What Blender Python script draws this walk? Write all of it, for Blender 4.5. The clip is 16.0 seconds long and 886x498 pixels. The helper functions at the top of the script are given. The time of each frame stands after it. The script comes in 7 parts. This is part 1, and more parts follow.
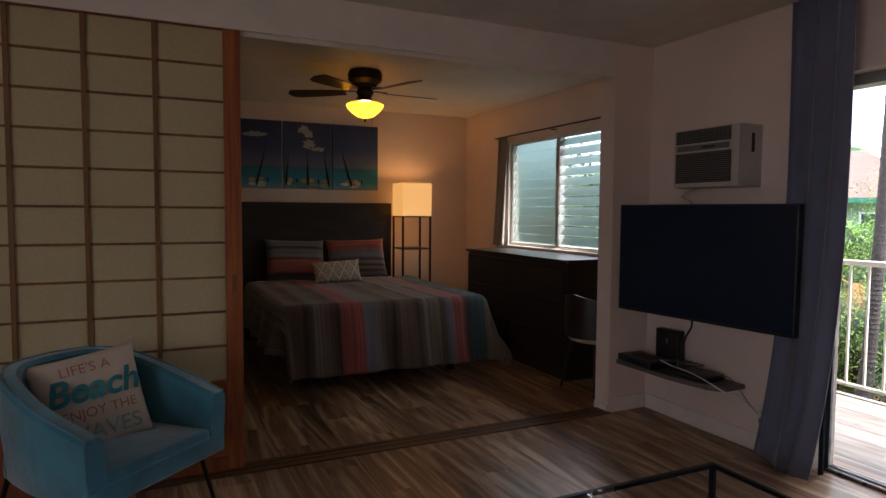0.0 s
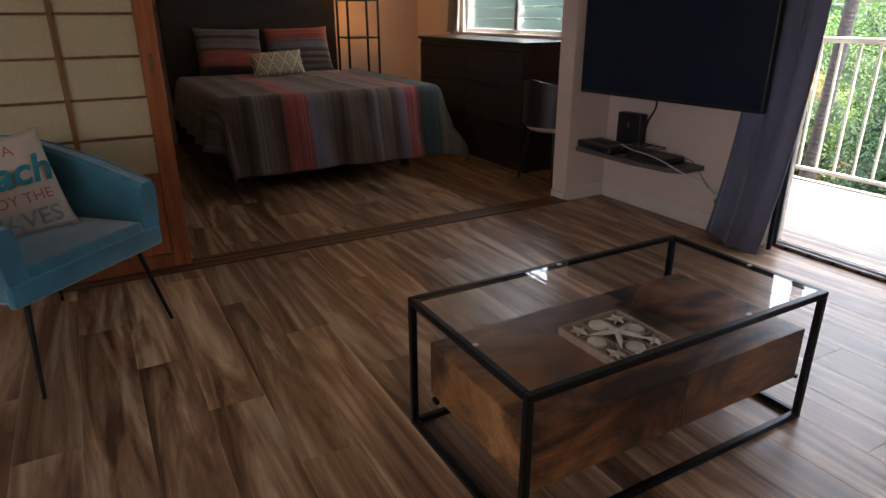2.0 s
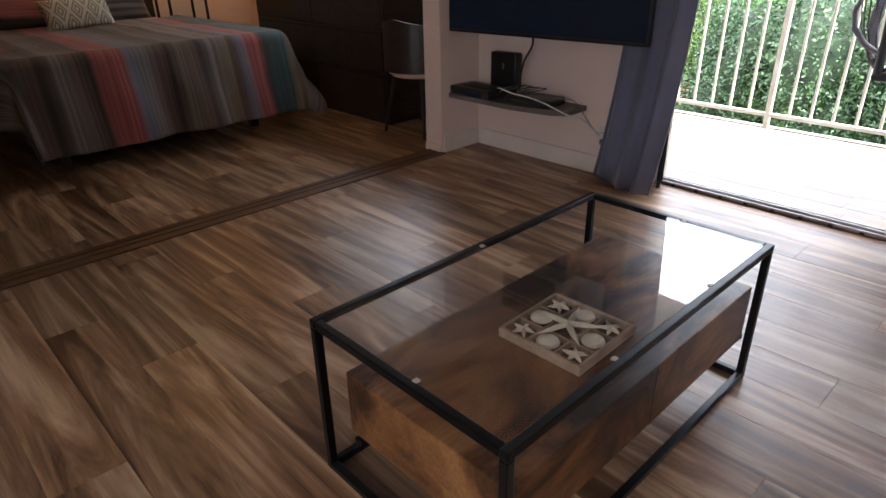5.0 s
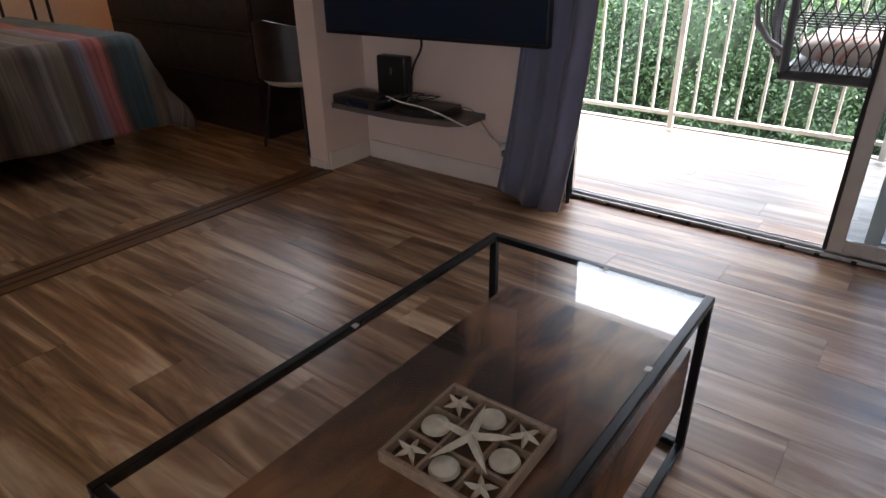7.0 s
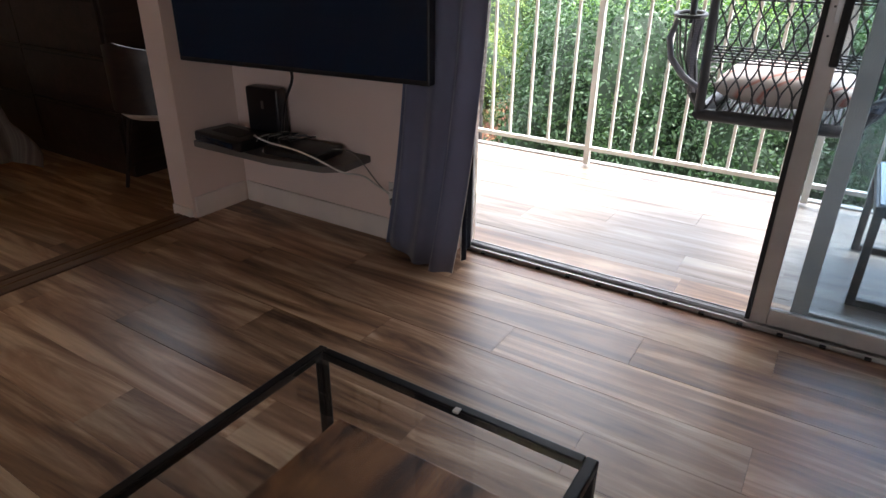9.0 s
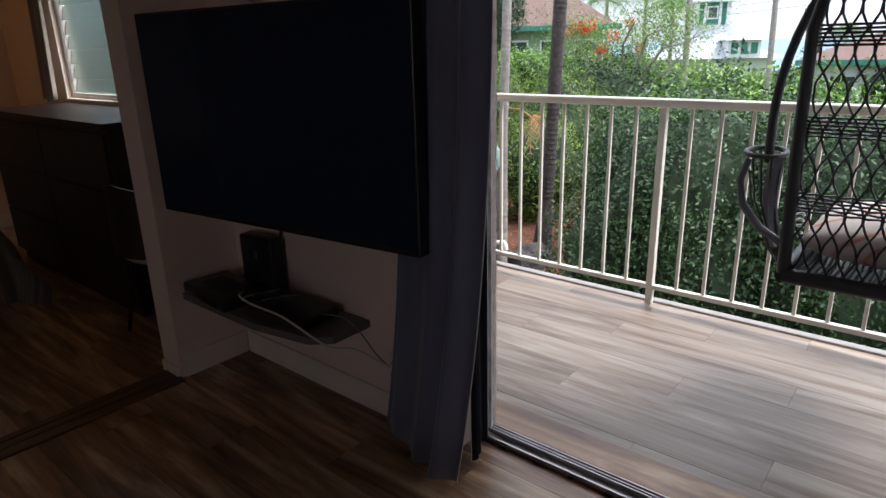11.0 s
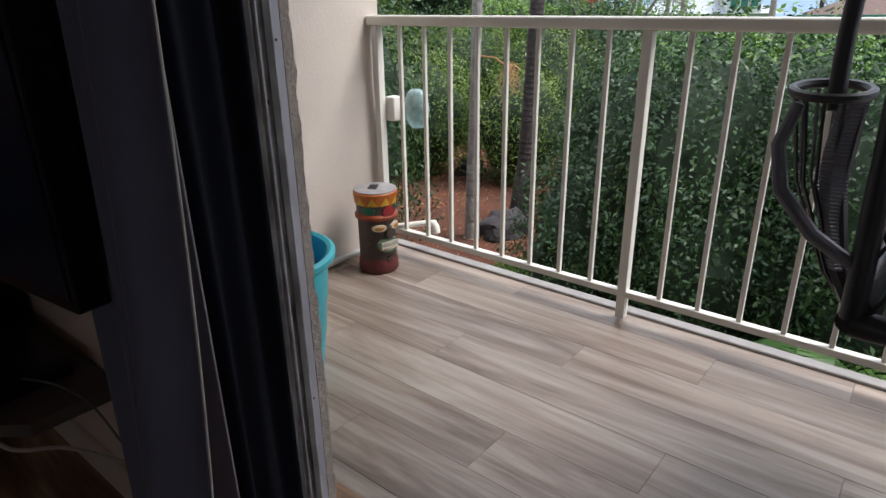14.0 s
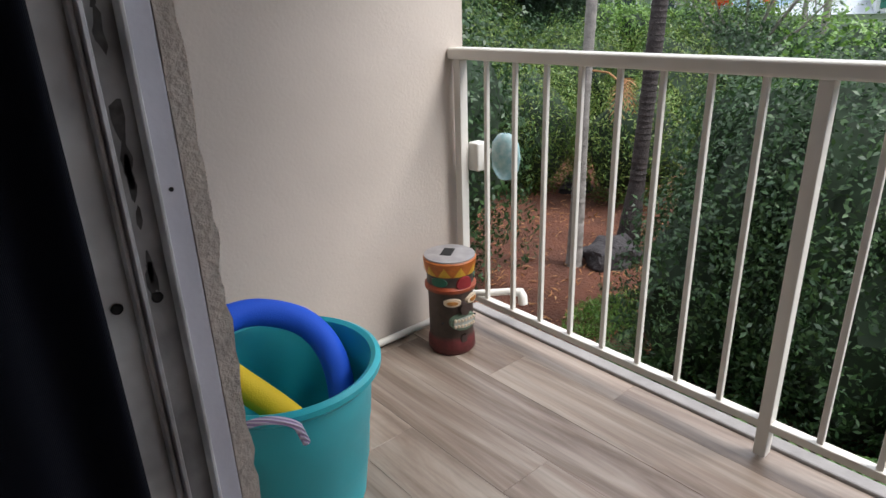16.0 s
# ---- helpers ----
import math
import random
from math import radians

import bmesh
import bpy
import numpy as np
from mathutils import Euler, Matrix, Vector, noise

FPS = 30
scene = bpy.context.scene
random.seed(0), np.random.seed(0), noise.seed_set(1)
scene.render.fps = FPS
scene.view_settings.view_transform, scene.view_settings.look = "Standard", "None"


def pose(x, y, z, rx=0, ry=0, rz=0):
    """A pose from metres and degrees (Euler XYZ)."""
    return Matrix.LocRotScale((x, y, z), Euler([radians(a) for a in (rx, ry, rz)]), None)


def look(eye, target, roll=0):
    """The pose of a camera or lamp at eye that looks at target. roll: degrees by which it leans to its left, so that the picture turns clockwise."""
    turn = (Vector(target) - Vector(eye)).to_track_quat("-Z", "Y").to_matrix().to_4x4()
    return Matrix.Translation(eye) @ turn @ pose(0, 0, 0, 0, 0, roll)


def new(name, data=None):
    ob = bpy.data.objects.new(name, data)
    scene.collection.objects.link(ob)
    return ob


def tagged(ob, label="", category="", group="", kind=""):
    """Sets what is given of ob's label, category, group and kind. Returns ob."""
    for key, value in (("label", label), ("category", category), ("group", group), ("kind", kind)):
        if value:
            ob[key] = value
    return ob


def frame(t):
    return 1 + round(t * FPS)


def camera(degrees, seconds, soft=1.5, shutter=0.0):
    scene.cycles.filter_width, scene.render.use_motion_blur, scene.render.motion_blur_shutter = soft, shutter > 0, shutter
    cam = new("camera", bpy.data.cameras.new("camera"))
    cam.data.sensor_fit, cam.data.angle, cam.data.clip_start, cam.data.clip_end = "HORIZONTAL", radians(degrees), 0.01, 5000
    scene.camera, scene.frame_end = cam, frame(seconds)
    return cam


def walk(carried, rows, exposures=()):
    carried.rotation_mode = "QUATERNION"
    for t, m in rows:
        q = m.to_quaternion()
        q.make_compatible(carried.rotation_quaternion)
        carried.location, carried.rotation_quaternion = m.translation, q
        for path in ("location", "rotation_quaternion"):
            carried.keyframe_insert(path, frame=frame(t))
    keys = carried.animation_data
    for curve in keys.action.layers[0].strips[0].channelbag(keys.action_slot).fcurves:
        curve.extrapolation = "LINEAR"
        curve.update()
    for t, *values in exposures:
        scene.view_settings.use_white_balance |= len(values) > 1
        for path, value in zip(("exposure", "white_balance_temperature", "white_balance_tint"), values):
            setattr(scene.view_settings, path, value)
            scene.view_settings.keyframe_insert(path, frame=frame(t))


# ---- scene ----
cam = camera(70.6, 16.0)

PATH = [
    (0, (0.009, -0.077, 1.412), (0.857, 1.731, 1.293), 0.4),
    (0.5, (0.064, -0.055, 1.365), (0.927, 1.732, 1.116), 0.1),
    (1, (0.105, 0.004, 1.311), (0.984, 1.752, 0.892), -0.1),
    (1.5, (0.114, 0.044, 1.279), (1.007, 1.738, 0.702), -0.1),
    (2, (0.116, 0.099, 1.246), (1.029, 1.731, 0.535), -0.2),
    (2.5, (0.112, 0.172, 1.228), (1.055, 1.752, 0.445), -0.3),
    (3, (0.116, 0.234, 1.22), (1.091, 1.774, 0.396), -0.5),
    (3.5, (0.149, 0.282, 1.211), (1.164, 1.787, 0.372), -1.1),
    (4, (0.192, 0.362, 1.207), (1.287, 1.804, 0.357), -1.6),
    (4.2, (0.198, 0.391, 1.214), (1.322, 1.808, 0.361), -1.4),
    (6.5, (0.502, 0.753, 1.206), (1.883, 1.884, 0.304), -1.3),
    (7, (0.641, 0.768, 1.188), (2.051, 1.87, 0.294), -0.9),
    (7.5, (0.74, 0.774, 1.213), (2.178, 1.823, 0.301), -0.7),
    (8, (0.863, 0.809, 1.18), (2.352, 1.797, 0.281), 0.0),
    (10.3, (1.646, 0.879, 1.235), (3.188, 1.923, 0.504), -0.2),
    (10.5, (1.706, 0.919, 1.28), (3.232, 2.014, 0.592), -0.5),
    (11, (1.829, 0.953, 1.329), (3.282, 2.183, 0.714), -1.5),
    (11.5, (2.042, 1.016, 1.246), (3.475, 2.297, 0.691), -1.2),
    (12, (2.235, 1.069, 1.174), (3.686, 2.337, 0.639), -0.4),
    (12.5, (2.389, 1.111, 1.167), (3.844, 2.37, 0.618), -0.6),
    (13, (2.549, 1.172, 1.143), (4.01, 2.401, 0.547), -0.6),
    (13.5, (2.675, 1.224, 1.117), (4.127, 2.425, 0.447), -0.7),
    (14, (2.831, 1.286, 1.122), (4.264, 2.469, 0.383), -0.8),
    (14.5, (2.952, 1.348, 1.131), (4.357, 2.543, 0.358), -0.9),
    (15, (3.074, 1.447, 1.162), (4.439, 2.686, 0.384), -1.2),
    (15.5, (3.168, 1.518, 1.169), (4.482, 2.811, 0.394), -1.3),
    (16, (3.285, 1.588, 1.201), (4.493, 3.01, 0.481), -1.9),
]
EXPO = [(0, 3.05), (1, 3.25), (2, 3.65), (3, 4.02), (4, 4.1), (6.5, 3.8), (8, 3.6), (10.3, 2.75), (11.5, 1.6), (13, 1.45), (16, 1.5)]
walk(cam, [(t, look(eye, target, roll)) for t, eye, target, roll in PATH], EXPO)

# ENDCAM
# ---------- light ----------
world = bpy.data.worlds.new("sky")
scene.world = world
world.use_nodes = True
wn = world.node_tree
sky = wn.nodes.new("ShaderNodeTexSky")
sky.sky_type, sky.sun_disc = "NISHITA", False
sky.sun_elevation, sky.sun_rotation = radians(55), radians(150)
sky.air_density, sky.dust_density, sky.ozone_density = 1.0, 1.0, 1.0
# pale overcast veil over the sky, brighter overhead
wc = wn.nodes.new("ShaderNodeTexCoord")
ws = wn.nodes.new("ShaderNodeSeparateXYZ")
wn.links.new(wc.outputs["Generated"], ws.inputs[0])
wr = wn.nodes.new("ShaderNodeMapRange")
wr.inputs["From Min"].default_value, wr.inputs["From Max"].default_value = 0.10, 0.8
wn.links.new(ws.outputs[2], wr.inputs["Value"])
veil = wn.nodes.new("ShaderNodeMix")
veil.data_type = "RGBA"
veil.inputs["A"].default_value = (1.55, 1.70, 2.05, 1)
veil.inputs["B"].default_value = (5.2, 5.4, 5.9, 1)
wn.links.new(wr.outputs[0], veil.inputs["Factor"])
wm = wn.nodes.new("ShaderNodeMix")
wm.data_type = "RGBA"
wm.inputs["Factor"].default_value = 0.9
wn.links.new(sky.outputs[0], wm.inputs["A"])
wn.links.new(veil.outputs["Result"], wm.inputs["B"])
wn.links.new(wm.outputs["Result"], wn.nodes["Background"].inputs["Color"])
wn.nodes["Background"].inputs["Strength"].default_value = 0.15
sun = new("sun", bpy.data.lights.new("sun", "SUN"))
sun.data.energy, sun.data.angle, sun.data.color = 1.5, radians(25), (1.0, 0.98, 0.97)
sun.matrix_basis = look((0, 0, 0), (-math.sin(radians(150)) * 0.57, -math.cos(radians(150)) * 0.57, -0.82))
for name, at, watts, size in (("fan_bulb", (1.66, 5.0, 2.285), 0.68, 0.05), ("lamp_bulb", (2.765, 6.65, 1.62), 0.35, 0.04)):
    lamp = new(name, bpy.data.lights.new(name, "POINT"))
    lamp.data.energy, lamp.data.shadow_soft_size, lamp.data.color = watts, size, (1.0, 0.58, 0.25)
    lamp.location = at
# daylight of the window behind the walk
lamp = new("window_daylight", bpy.data.lights.new("window_daylight", "AREA"))
lamp.data.shape, lamp.data.size, lamp.data.size_y = "RECTANGLE", 2.8, 1.2
lamp.data.energy, lamp.data.color = 2.1, (0.97, 0.95, 0.98)
lamp.matrix_basis = look((-3.19, -0.3, 1.5), (0, -0.3, 1.5))


UP = Vector((0, 0, 1))


# ---------- helpers of this scene ----------
def bx(bm, x0, x1, y0, y1, z0, z1, m=None):
    """A box in a bmesh."""
    vs = [bm.verts.new((x, y, z)) for x in (x0, x1) for y in (y0, y1) for z in (z0, z1)]
    if m is not None:
        for v in vs:
            v.co = m @ v.co
    for f in ((0, 1, 3, 2), (4, 6, 7, 5), (0, 4, 5, 1), (2, 3, 7, 6), (0, 2, 6, 4), (1, 5, 7, 3)):
        bm.faces.new([vs[i] for i in f])
    return vs


def box(x0, x1, y0, y1, z0, z1, bevel=0.0, seg=2):
    bm = bmesh.new()
    bx(bm, x0, x1, y0, y1, z0, z1)
    if bevel:
        bmesh.ops.bevel(bm, geom=bm.edges[:], offset=bevel, segments=seg, affect="EDGES", profile=0.5)
    return bm


def tube(bm, pts, r, seg=8, closed=False, caps=True):
    """A round rod along points. r: one radius or one for each point."""
    pts = [Vector(p) for p in pts]
    n = len(pts)
    rs = r if isinstance(r, (list, tuple)) else [r] * n
    rings = []
    side = None
    for i, p in enumerate(pts):
        a = pts[(i - 1) % n] if closed or i else p
        b = pts[(i + 1) % n] if closed or i < n - 1 else p
        d = (b - a).normalized()
        if side is None:
            side = d.cross(UP) if abs(d.z) < 0.9 else d.cross(Vector((1, 0, 0)))
        side = (side - d * side.dot(d)).normalized()
        up = d.cross(side)
        rings.append([bm.verts.new(p + rs[i] * (math.cos(2 * math.pi * k / seg) * side + math.sin(2 * math.pi * k / seg) * up)) for k in range(seg)])
    for i in range(n if closed else n - 1):
        q, w = rings[i], rings[(i + 1) % n]
        for k in range(seg):
            bm.faces.new((q[k], q[(k + 1) % seg], w[(k + 1) % seg], w[k]))
    if caps and not closed:
        bm.faces.new(rings[0][::-1])
        bm.faces.new(rings[-1])
    return bm


def lathe(bm, prof, seg=32, c=(0, 0, 0)):
    """A turned body from (radius, height) pairs."""
    rings = []
    for r, z in prof:
        if r <= 1e-6:
            rings.append([bm.verts.new((c[0], c[1], c[2] + z))])
        else:
            rings.append([bm.verts.new((c[0] + r * math.cos(2 * math.pi * k / seg), c[1] + r * math.sin(2 * math.pi * k / seg), c[2] + z)) for k in range(seg)])
    for a, b in zip(rings, rings[1:]):
        for k in range(seg):
            j = (k + 1) % seg
            if len(a) == 1 and len(b) > 1:
                bm.faces.new((a[0], b[j], b[k]))
            elif len(b) == 1 and len(a) > 1:
                bm.faces.new((a[k], a[j], b[0]))
            elif len(a) > 1:
                bm.faces.new((a[k], a[j], b[j], b[k]))
    return bm


def mesh_of(name, bm, mat, smooth=False):
    bmesh.ops.recalc_face_normals(bm, faces=bm.faces[:])
    me = bpy.data.meshes.new(name)
    bm.to_mesh(me)
    bm.free()
    if mat:
        me.materials.append(mat)
    if smooth:
        for p in me.polygons:
            p.use_smooth = True
        me.set_sharp_from_angle(angle=radians(35))
    return me


def part(name, bm, mat, parent=None, label="", smooth=False):
    ob = new(name, mesh_of(name, bm, mat, smooth))
    if parent is not None:
        ob.parent = parent
    return tagged(ob, label)


def thing(name, label, category, group="", m=None, kind=""):
    ob = new(name)
    ob.empty_display_size = 0.1
    if m is not None:
        ob.matrix_basis = m
    return tagged(ob, label, category, group, kind)


def struct(name, bm, mat, label="", category="", smooth=False):
    return tagged(new(name, mesh_of(name, bm, mat, smooth)), label, category, "", "structure")


def quadmesh(name, verts, faces, mat, smooth=False):
    me = bpy.data.meshes.new(name)
    me.from_pydata([tuple(v) for v in verts], [], faces)
    me.update()
    if mat:
        me.materials.append(mat)
    if smooth:
        for p in me.polygons:
            p.use_smooth = True
    return me


# ---------- materials ----------
def material(name):
    m = bpy.data.materials.new(name)
    m.use_nodes = True
    nt = m.node_tree
    b = nt.nodes["Principled BSDF"]
    return m, nt, b


def node(nt, kind, **kw):
    n = nt.nodes.new(kind)
    for k, v in kw.items():
        if k in n.inputs:
            n.inputs[k].default_value = v
        else:
            setattr(n, k, v)
    return n


def ramp(nt, fac, stops):
    r = nt.nodes.new("ShaderNodeValToRGB")
    e = r.color_ramp.elements
    while len(e) < len(stops):
        e.new(0.5)
    for k, (p, c) in enumerate(stops):
        e[k].position = p
        e[k].color = (*c, 1) if len(c) == 3 else c
    nt.links.new(fac, r.inputs["Fac"])
    return r.outputs["Color"]


def mixc(nt, a, b, f, mode="MIX"):
    m = nt.nodes.new("ShaderNodeMix")
    m.data_type, m.blend_type = "RGBA", mode
    for s, v in ((m.inputs[0], f), (m.inputs[6], a), (m.inputs[7], b)):
        if isinstance(v, bpy.types.NodeSocket):
            nt.links.new(v, s)
        else:
            s.default_value = v if isinstance(v, float) else (*v, 1)[:4]
    return m.outputs[2]


def coords(nt, scale=(1, 1, 1), space="Object", rand=False):
    tc = nt.nodes.new("ShaderNodeTexCoord")
    mp = nt.nodes.new("ShaderNodeMapping")
    mp.inputs["Scale"].default_value = scale
    nt.links.new(tc.outputs[space], mp.inputs["Vector"])
    if rand:
        oi = nt.nodes.new("ShaderNodeObjectInfo")
        mu = node(nt, "ShaderNodeVectorMath", operation="SCALE")
        mu.inputs[0].default_value = (37.0, 91.0, 53.0)
        nt.links.new(oi.outputs["Random"], mu.inputs["Scale"])
        nt.links.new(mu.outputs[0], mp.inputs["Location"])
    return mp.outputs[0]


def noise_tex(nt, vec, scale, detail=4.0, rough=0.55, dist=0.0):
    n = nt.nodes.new("ShaderNodeTexNoise")
    n.inputs["Scale"].default_value = scale
    n.inputs["Detail"].default_value = detail
    n.inputs["Roughness"].default_value = rough
    n.inputs["Distortion"].default_value = dist
    nt.links.new(vec, n.inputs["Vector"])
    return n.outputs["Fac"]


def bump(nt, b, h, strength=0.3, dist=0.002):
    n = nt.nodes.new("ShaderNodeBump")
    n.inputs["Strength"].default_value = strength
    n.inputs["Distance"].default_value = dist
    nt.links.new(h, n.inputs["Height"])
    nt.links.new(n.outputs[0], b.inputs["Normal"])


def plain(name, c, rough=0.6, metal=0.0, var=0.12, scale=6.0, bumpy=0.15, fine=120.0, fdist=0.0006, spec=0.5):
    """A surface with mottling at two scales and fine relief."""
    m, nt, b = material(name)
    v = coords(nt)
    big = noise_tex(nt, v, scale, 3)
    small = noise_tex(nt, v, fine, 3)
    dark = tuple(x * (1 - var) for x in c)
    lite = tuple(min(1, x * (1 + var)) for x in c)
    col = ramp(nt, big, ((0.3, dark), (0.7, lite)))
    col = mixc(nt, col, tuple(x * 0.8 for x in c), 0.0)
    nt.links.new(col, b.inputs["Base Color"])
    b.inputs["Roughness"].default_value = rough
    b.inputs["Metallic"].default_value = metal
    b.inputs["Specular IOR Level"].default_value = spec
    if bumpy:
        bump(nt, b, small, bumpy, fdist * 3)
    return m


def wood(name, dark, mid, lite, rough=0.5, scale=1.0, axis=1, rand=True, contrast=1.0, var=0.35, figure=1.6, run=0.75):
    """Wood with long streaks along an axis, knots of grain and a tone of its own for each piece."""
    m, nt, b = material(name)
    s = [9.0 * scale] * 3
    s[axis] = run * scale
    v = coords(nt, tuple(s), rand=rand)
    streak = noise_tex(nt, v, 1.0, 6, 0.6, figure)
    s2 = [60.0 * scale] * 3
    s2[axis] = 2.5 * scale
    fine = noise_tex(nt, coords(nt, tuple(s2), rand=rand), 1.0, 4, 0.6, 0.4)
    w = 0.22 * contrast
    col = ramp(nt, streak, ((0.5 - w, dark), (0.5, mid), (0.5 + w, lite)))
    col = mixc(nt, col, ramp(nt, fine, ((0.35, tuple(x * 0.55 for x in mid)), (0.6, (1, 1, 1)))), 0.35, "MULTIPLY")
    if rand:
        oi = nt.nodes.new("ShaderNodeObjectInfo")
        tone = ramp(nt, oi.outputs["Random"], ((0.0, (1 - var,) * 3), (1.0, (1.0, 0.98, 0.95))))
        col = mixc(nt, col, tone, 1.0, "MULTIPLY")
    nt.links.new(col, b.inputs["Base Color"])
    b.inputs["Roughness"].default_value = rough
    bump(nt, b, fine, 0.12, 0.001)
    return m


MAT = {}
MAT["wall"] = plain("wall_paint", (0.80, 0.645, 0.57), 0.75, var=0.04, scale=2.0, bumpy=0.25, fine=70, fdist=0.0012)
MAT["trim"] = plain("trim_paint", (0.80, 0.71, 0.64), 0.5, var=0.05)
MAT["ceil"] = plain("ceiling_texture", (0.78, 0.72, 0.64), 0.8, var=0.05, bumpy=0.8, fine=45, fdist=0.004)
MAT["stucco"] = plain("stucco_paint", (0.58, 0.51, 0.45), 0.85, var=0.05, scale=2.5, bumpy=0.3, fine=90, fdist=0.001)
MAT["floor"] = wood("floor_plank", (0.15, 0.074, 0.040), (0.43, 0.255, 0.148), (0.78, 0.57, 0.38), 0.34, 0.7, 1, contrast=0.66, var=0.42, figure=1.9, run=0.85)
MAT["deck"] = wood("deck_plank", (0.175, 0.122, 0.09), (0.315, 0.25, 0.205), (0.42, 0.36, 0.305), 0.40, 0.62, 1, contrast=0.76, var=0.16, figure=2.0, run=1.0)
MAT["deck_joint"] = plain("deck_joint", (0.30, 0.245, 0.20), 0.9)
MAT["grout"] = plain("grout", (0.16, 0.11, 0.08), 0.9)
MAT["thresh"] = wood("threshold_wood", (0.07, 0.03, 0.015), (0.13, 0.06, 0.03), (0.2, 0.1, 0.05), 0.4, 1.0, 0)
MAT["cedar"] = wood("shoji_wood", (0.24, 0.06, 0.016), (0.34, 0.10, 0.03), (0.46, 0.15, 0.045), 0.42, 1.0, 2)
MAT["cedar_dark"] = wood("lattice_wood", (0.17, 0.075, 0.024), (0.26, 0.125, 0.042), (0.34, 0.17, 0.06), 0.5, 1.0, 2)
MAT["dark"] = wood("dark_oak", (0.016, 0.009, 0.007), (0.03, 0.018, 0.014), (0.055, 0.035, 0.027), 0.42, 1.0, 0)
MAT["walnut"] = wood("rustic_wood", (0.09, 0.035, 0.02), (0.36, 0.16, 0.08), (0.56, 0.30, 0.16), 0.36, 0.4, 0, contrast=0.75)
MAT["black"] = plain("black_steel", (0.012, 0.012, 0.013), 0.38, 0.6, var=0.2, bumpy=0.08)
MAT["plastic"] = plain("black_plastic", (0.012, 0.012, 0.014), 0.35, var=0.15, bumpy=0.05)
MAT["rail"] = plain("rail_paint", (0.67, 0.645, 0.59), 0.4, var=0.05, bumpy=0.1)
MAT["alu"] = plain("weathered_aluminium", (0.42, 0.41, 0.40), 0.42, 0.75, var=0.22, scale=9, bumpy=0.25, fine=60)
MAT["bluefoam"] = plain("blue_foam", (0.006, 0.10, 0.72), 0.7, var=0.06, bumpy=0.5, fine=250)


m, nt, b = material("rustic_stained_wood")
v = coords(nt, (2.6, 5.0, 5.0))
big = noise_tex(nt, v, 1.0, 6, 0.62, 0.7)
col = ramp(nt, big, ((0.39, (0.03, 0.014, 0.008)), (0.46, (0.13, 0.056, 0.024)), (0.54, (0.27, 0.118, 0.045)), (0.63, (0.40, 0.20, 0.08))))
fine = noise_tex(nt, coords(nt, (8.0, 90.0, 90.0)), 1.0, 4, 0.6, 0.5)
col = mixc(nt, col, ramp(nt, fine, ((0.35, (0.55, 0.5, 0.45)), (0.6, (1, 1, 1)))), 0.6, "MULTIPLY")
nt.links.new(col, b.inputs["Base Color"])
b.inputs["Roughness"].default_value = 0.42
bump(nt, b, fine, 0.12, 0.001)
MAT["walnut"] = m
# paper
m, nt, b = material("shoji_paper")
v = coords(nt)
fib = noise_tex(nt, v, 60, 5, 0.7)
nt.links.new(ramp(nt, fib, ((0.3, (0.50, 0.40, 0.23)), (0.7, (0.56, 0.47, 0.29)))), b.inputs["Base Color"])
b.inputs["Roughness"].default_value = 0.85
MAT["paper"] = m


def glassy(name, tint=(1, 1, 1), rough=0.0, ior=1.45):
    m, nt, b = material(name)
    b.inputs["Base Color"].default_value = (*tint, 1)
    b.inputs["Roughness"].default_value = rough
    b.inputs["Transmission Weight"].default_value = 1.0
    b.inputs["IOR"].default_value = ior
    return m


MAT["glass"] = glassy("clear_glass", (0.985, 0.995, 0.99), 0.0, 1.38)
MAT["tinted"] = glassy("door_glass", (0.66, 0.76, 0.83))
MAT["jalousie"] = glassy("jalousie_glass", (0.29, 0.40, 0.375), 0.28)


def glow(name, c, power, base=(0.8, 0.7, 0.5)):
    m, nt, b = material(name)
    b.inputs["Base Color"].default_value = (*base, 1)
    b.inputs["Emission Color"].default_value = (*c, 1)
    b.inputs["Emission Strength"].default_value = power
    b.inputs["Roughness"].default_value = 0.4
    return m


# ---------- dimensions ----------
WX = 3.27      # inner face of the wall with the television
WXO = 3.466    # its outer face
PY0, PY1 = 3.375, 3.52   # the partition
BX = 3.62      # inner face of the bedroom's window wall
BY = 6.95      # headboard wall
CZ = 2.58      # ceilings
DY0, DY1 = -0.32, 2.12   # sliding door opening
DZ = 2.08
RX = 4.88      # railing
LX = -3.2      # far side of the rooms behind the camera
LY = -3.2

# ---------- structure ----------
bm = bmesh.new()
bx(bm, WX, WXO, DY1, PY0, 0, CZ)
bx(bm, WX, WXO, DY0, DY1, DZ + 0.06, CZ)
bx(bm, WX, WXO, LY, DY0, 0, CZ)
struct("wall_east", bm, MAT["wall"], "warm white painted wall beside the sliding door", "wall")
bm = bmesh.new()
bx(bm, 2.93, BX + 0.14, PY0, PY1, 0, CZ)
struct("wall_partition", bm, MAT["wall"], "short cream partition stub beside the bedroom opening", "wall")
bm = bmesh.new()
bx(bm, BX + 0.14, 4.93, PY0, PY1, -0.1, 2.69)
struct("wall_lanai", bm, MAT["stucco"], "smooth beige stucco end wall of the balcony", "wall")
bm = bmesh.new()
bx(bm, LX, 2.93, PY0, PY1, 2.402, CZ)
struct("beam", bm, MAT["trim"], "painted header beam over the sliding screens", "beam")
WY0, WY1, WZ0, WZ1 = 4.18, 5.92, 1.05, 2.18
bm = bmesh.new()
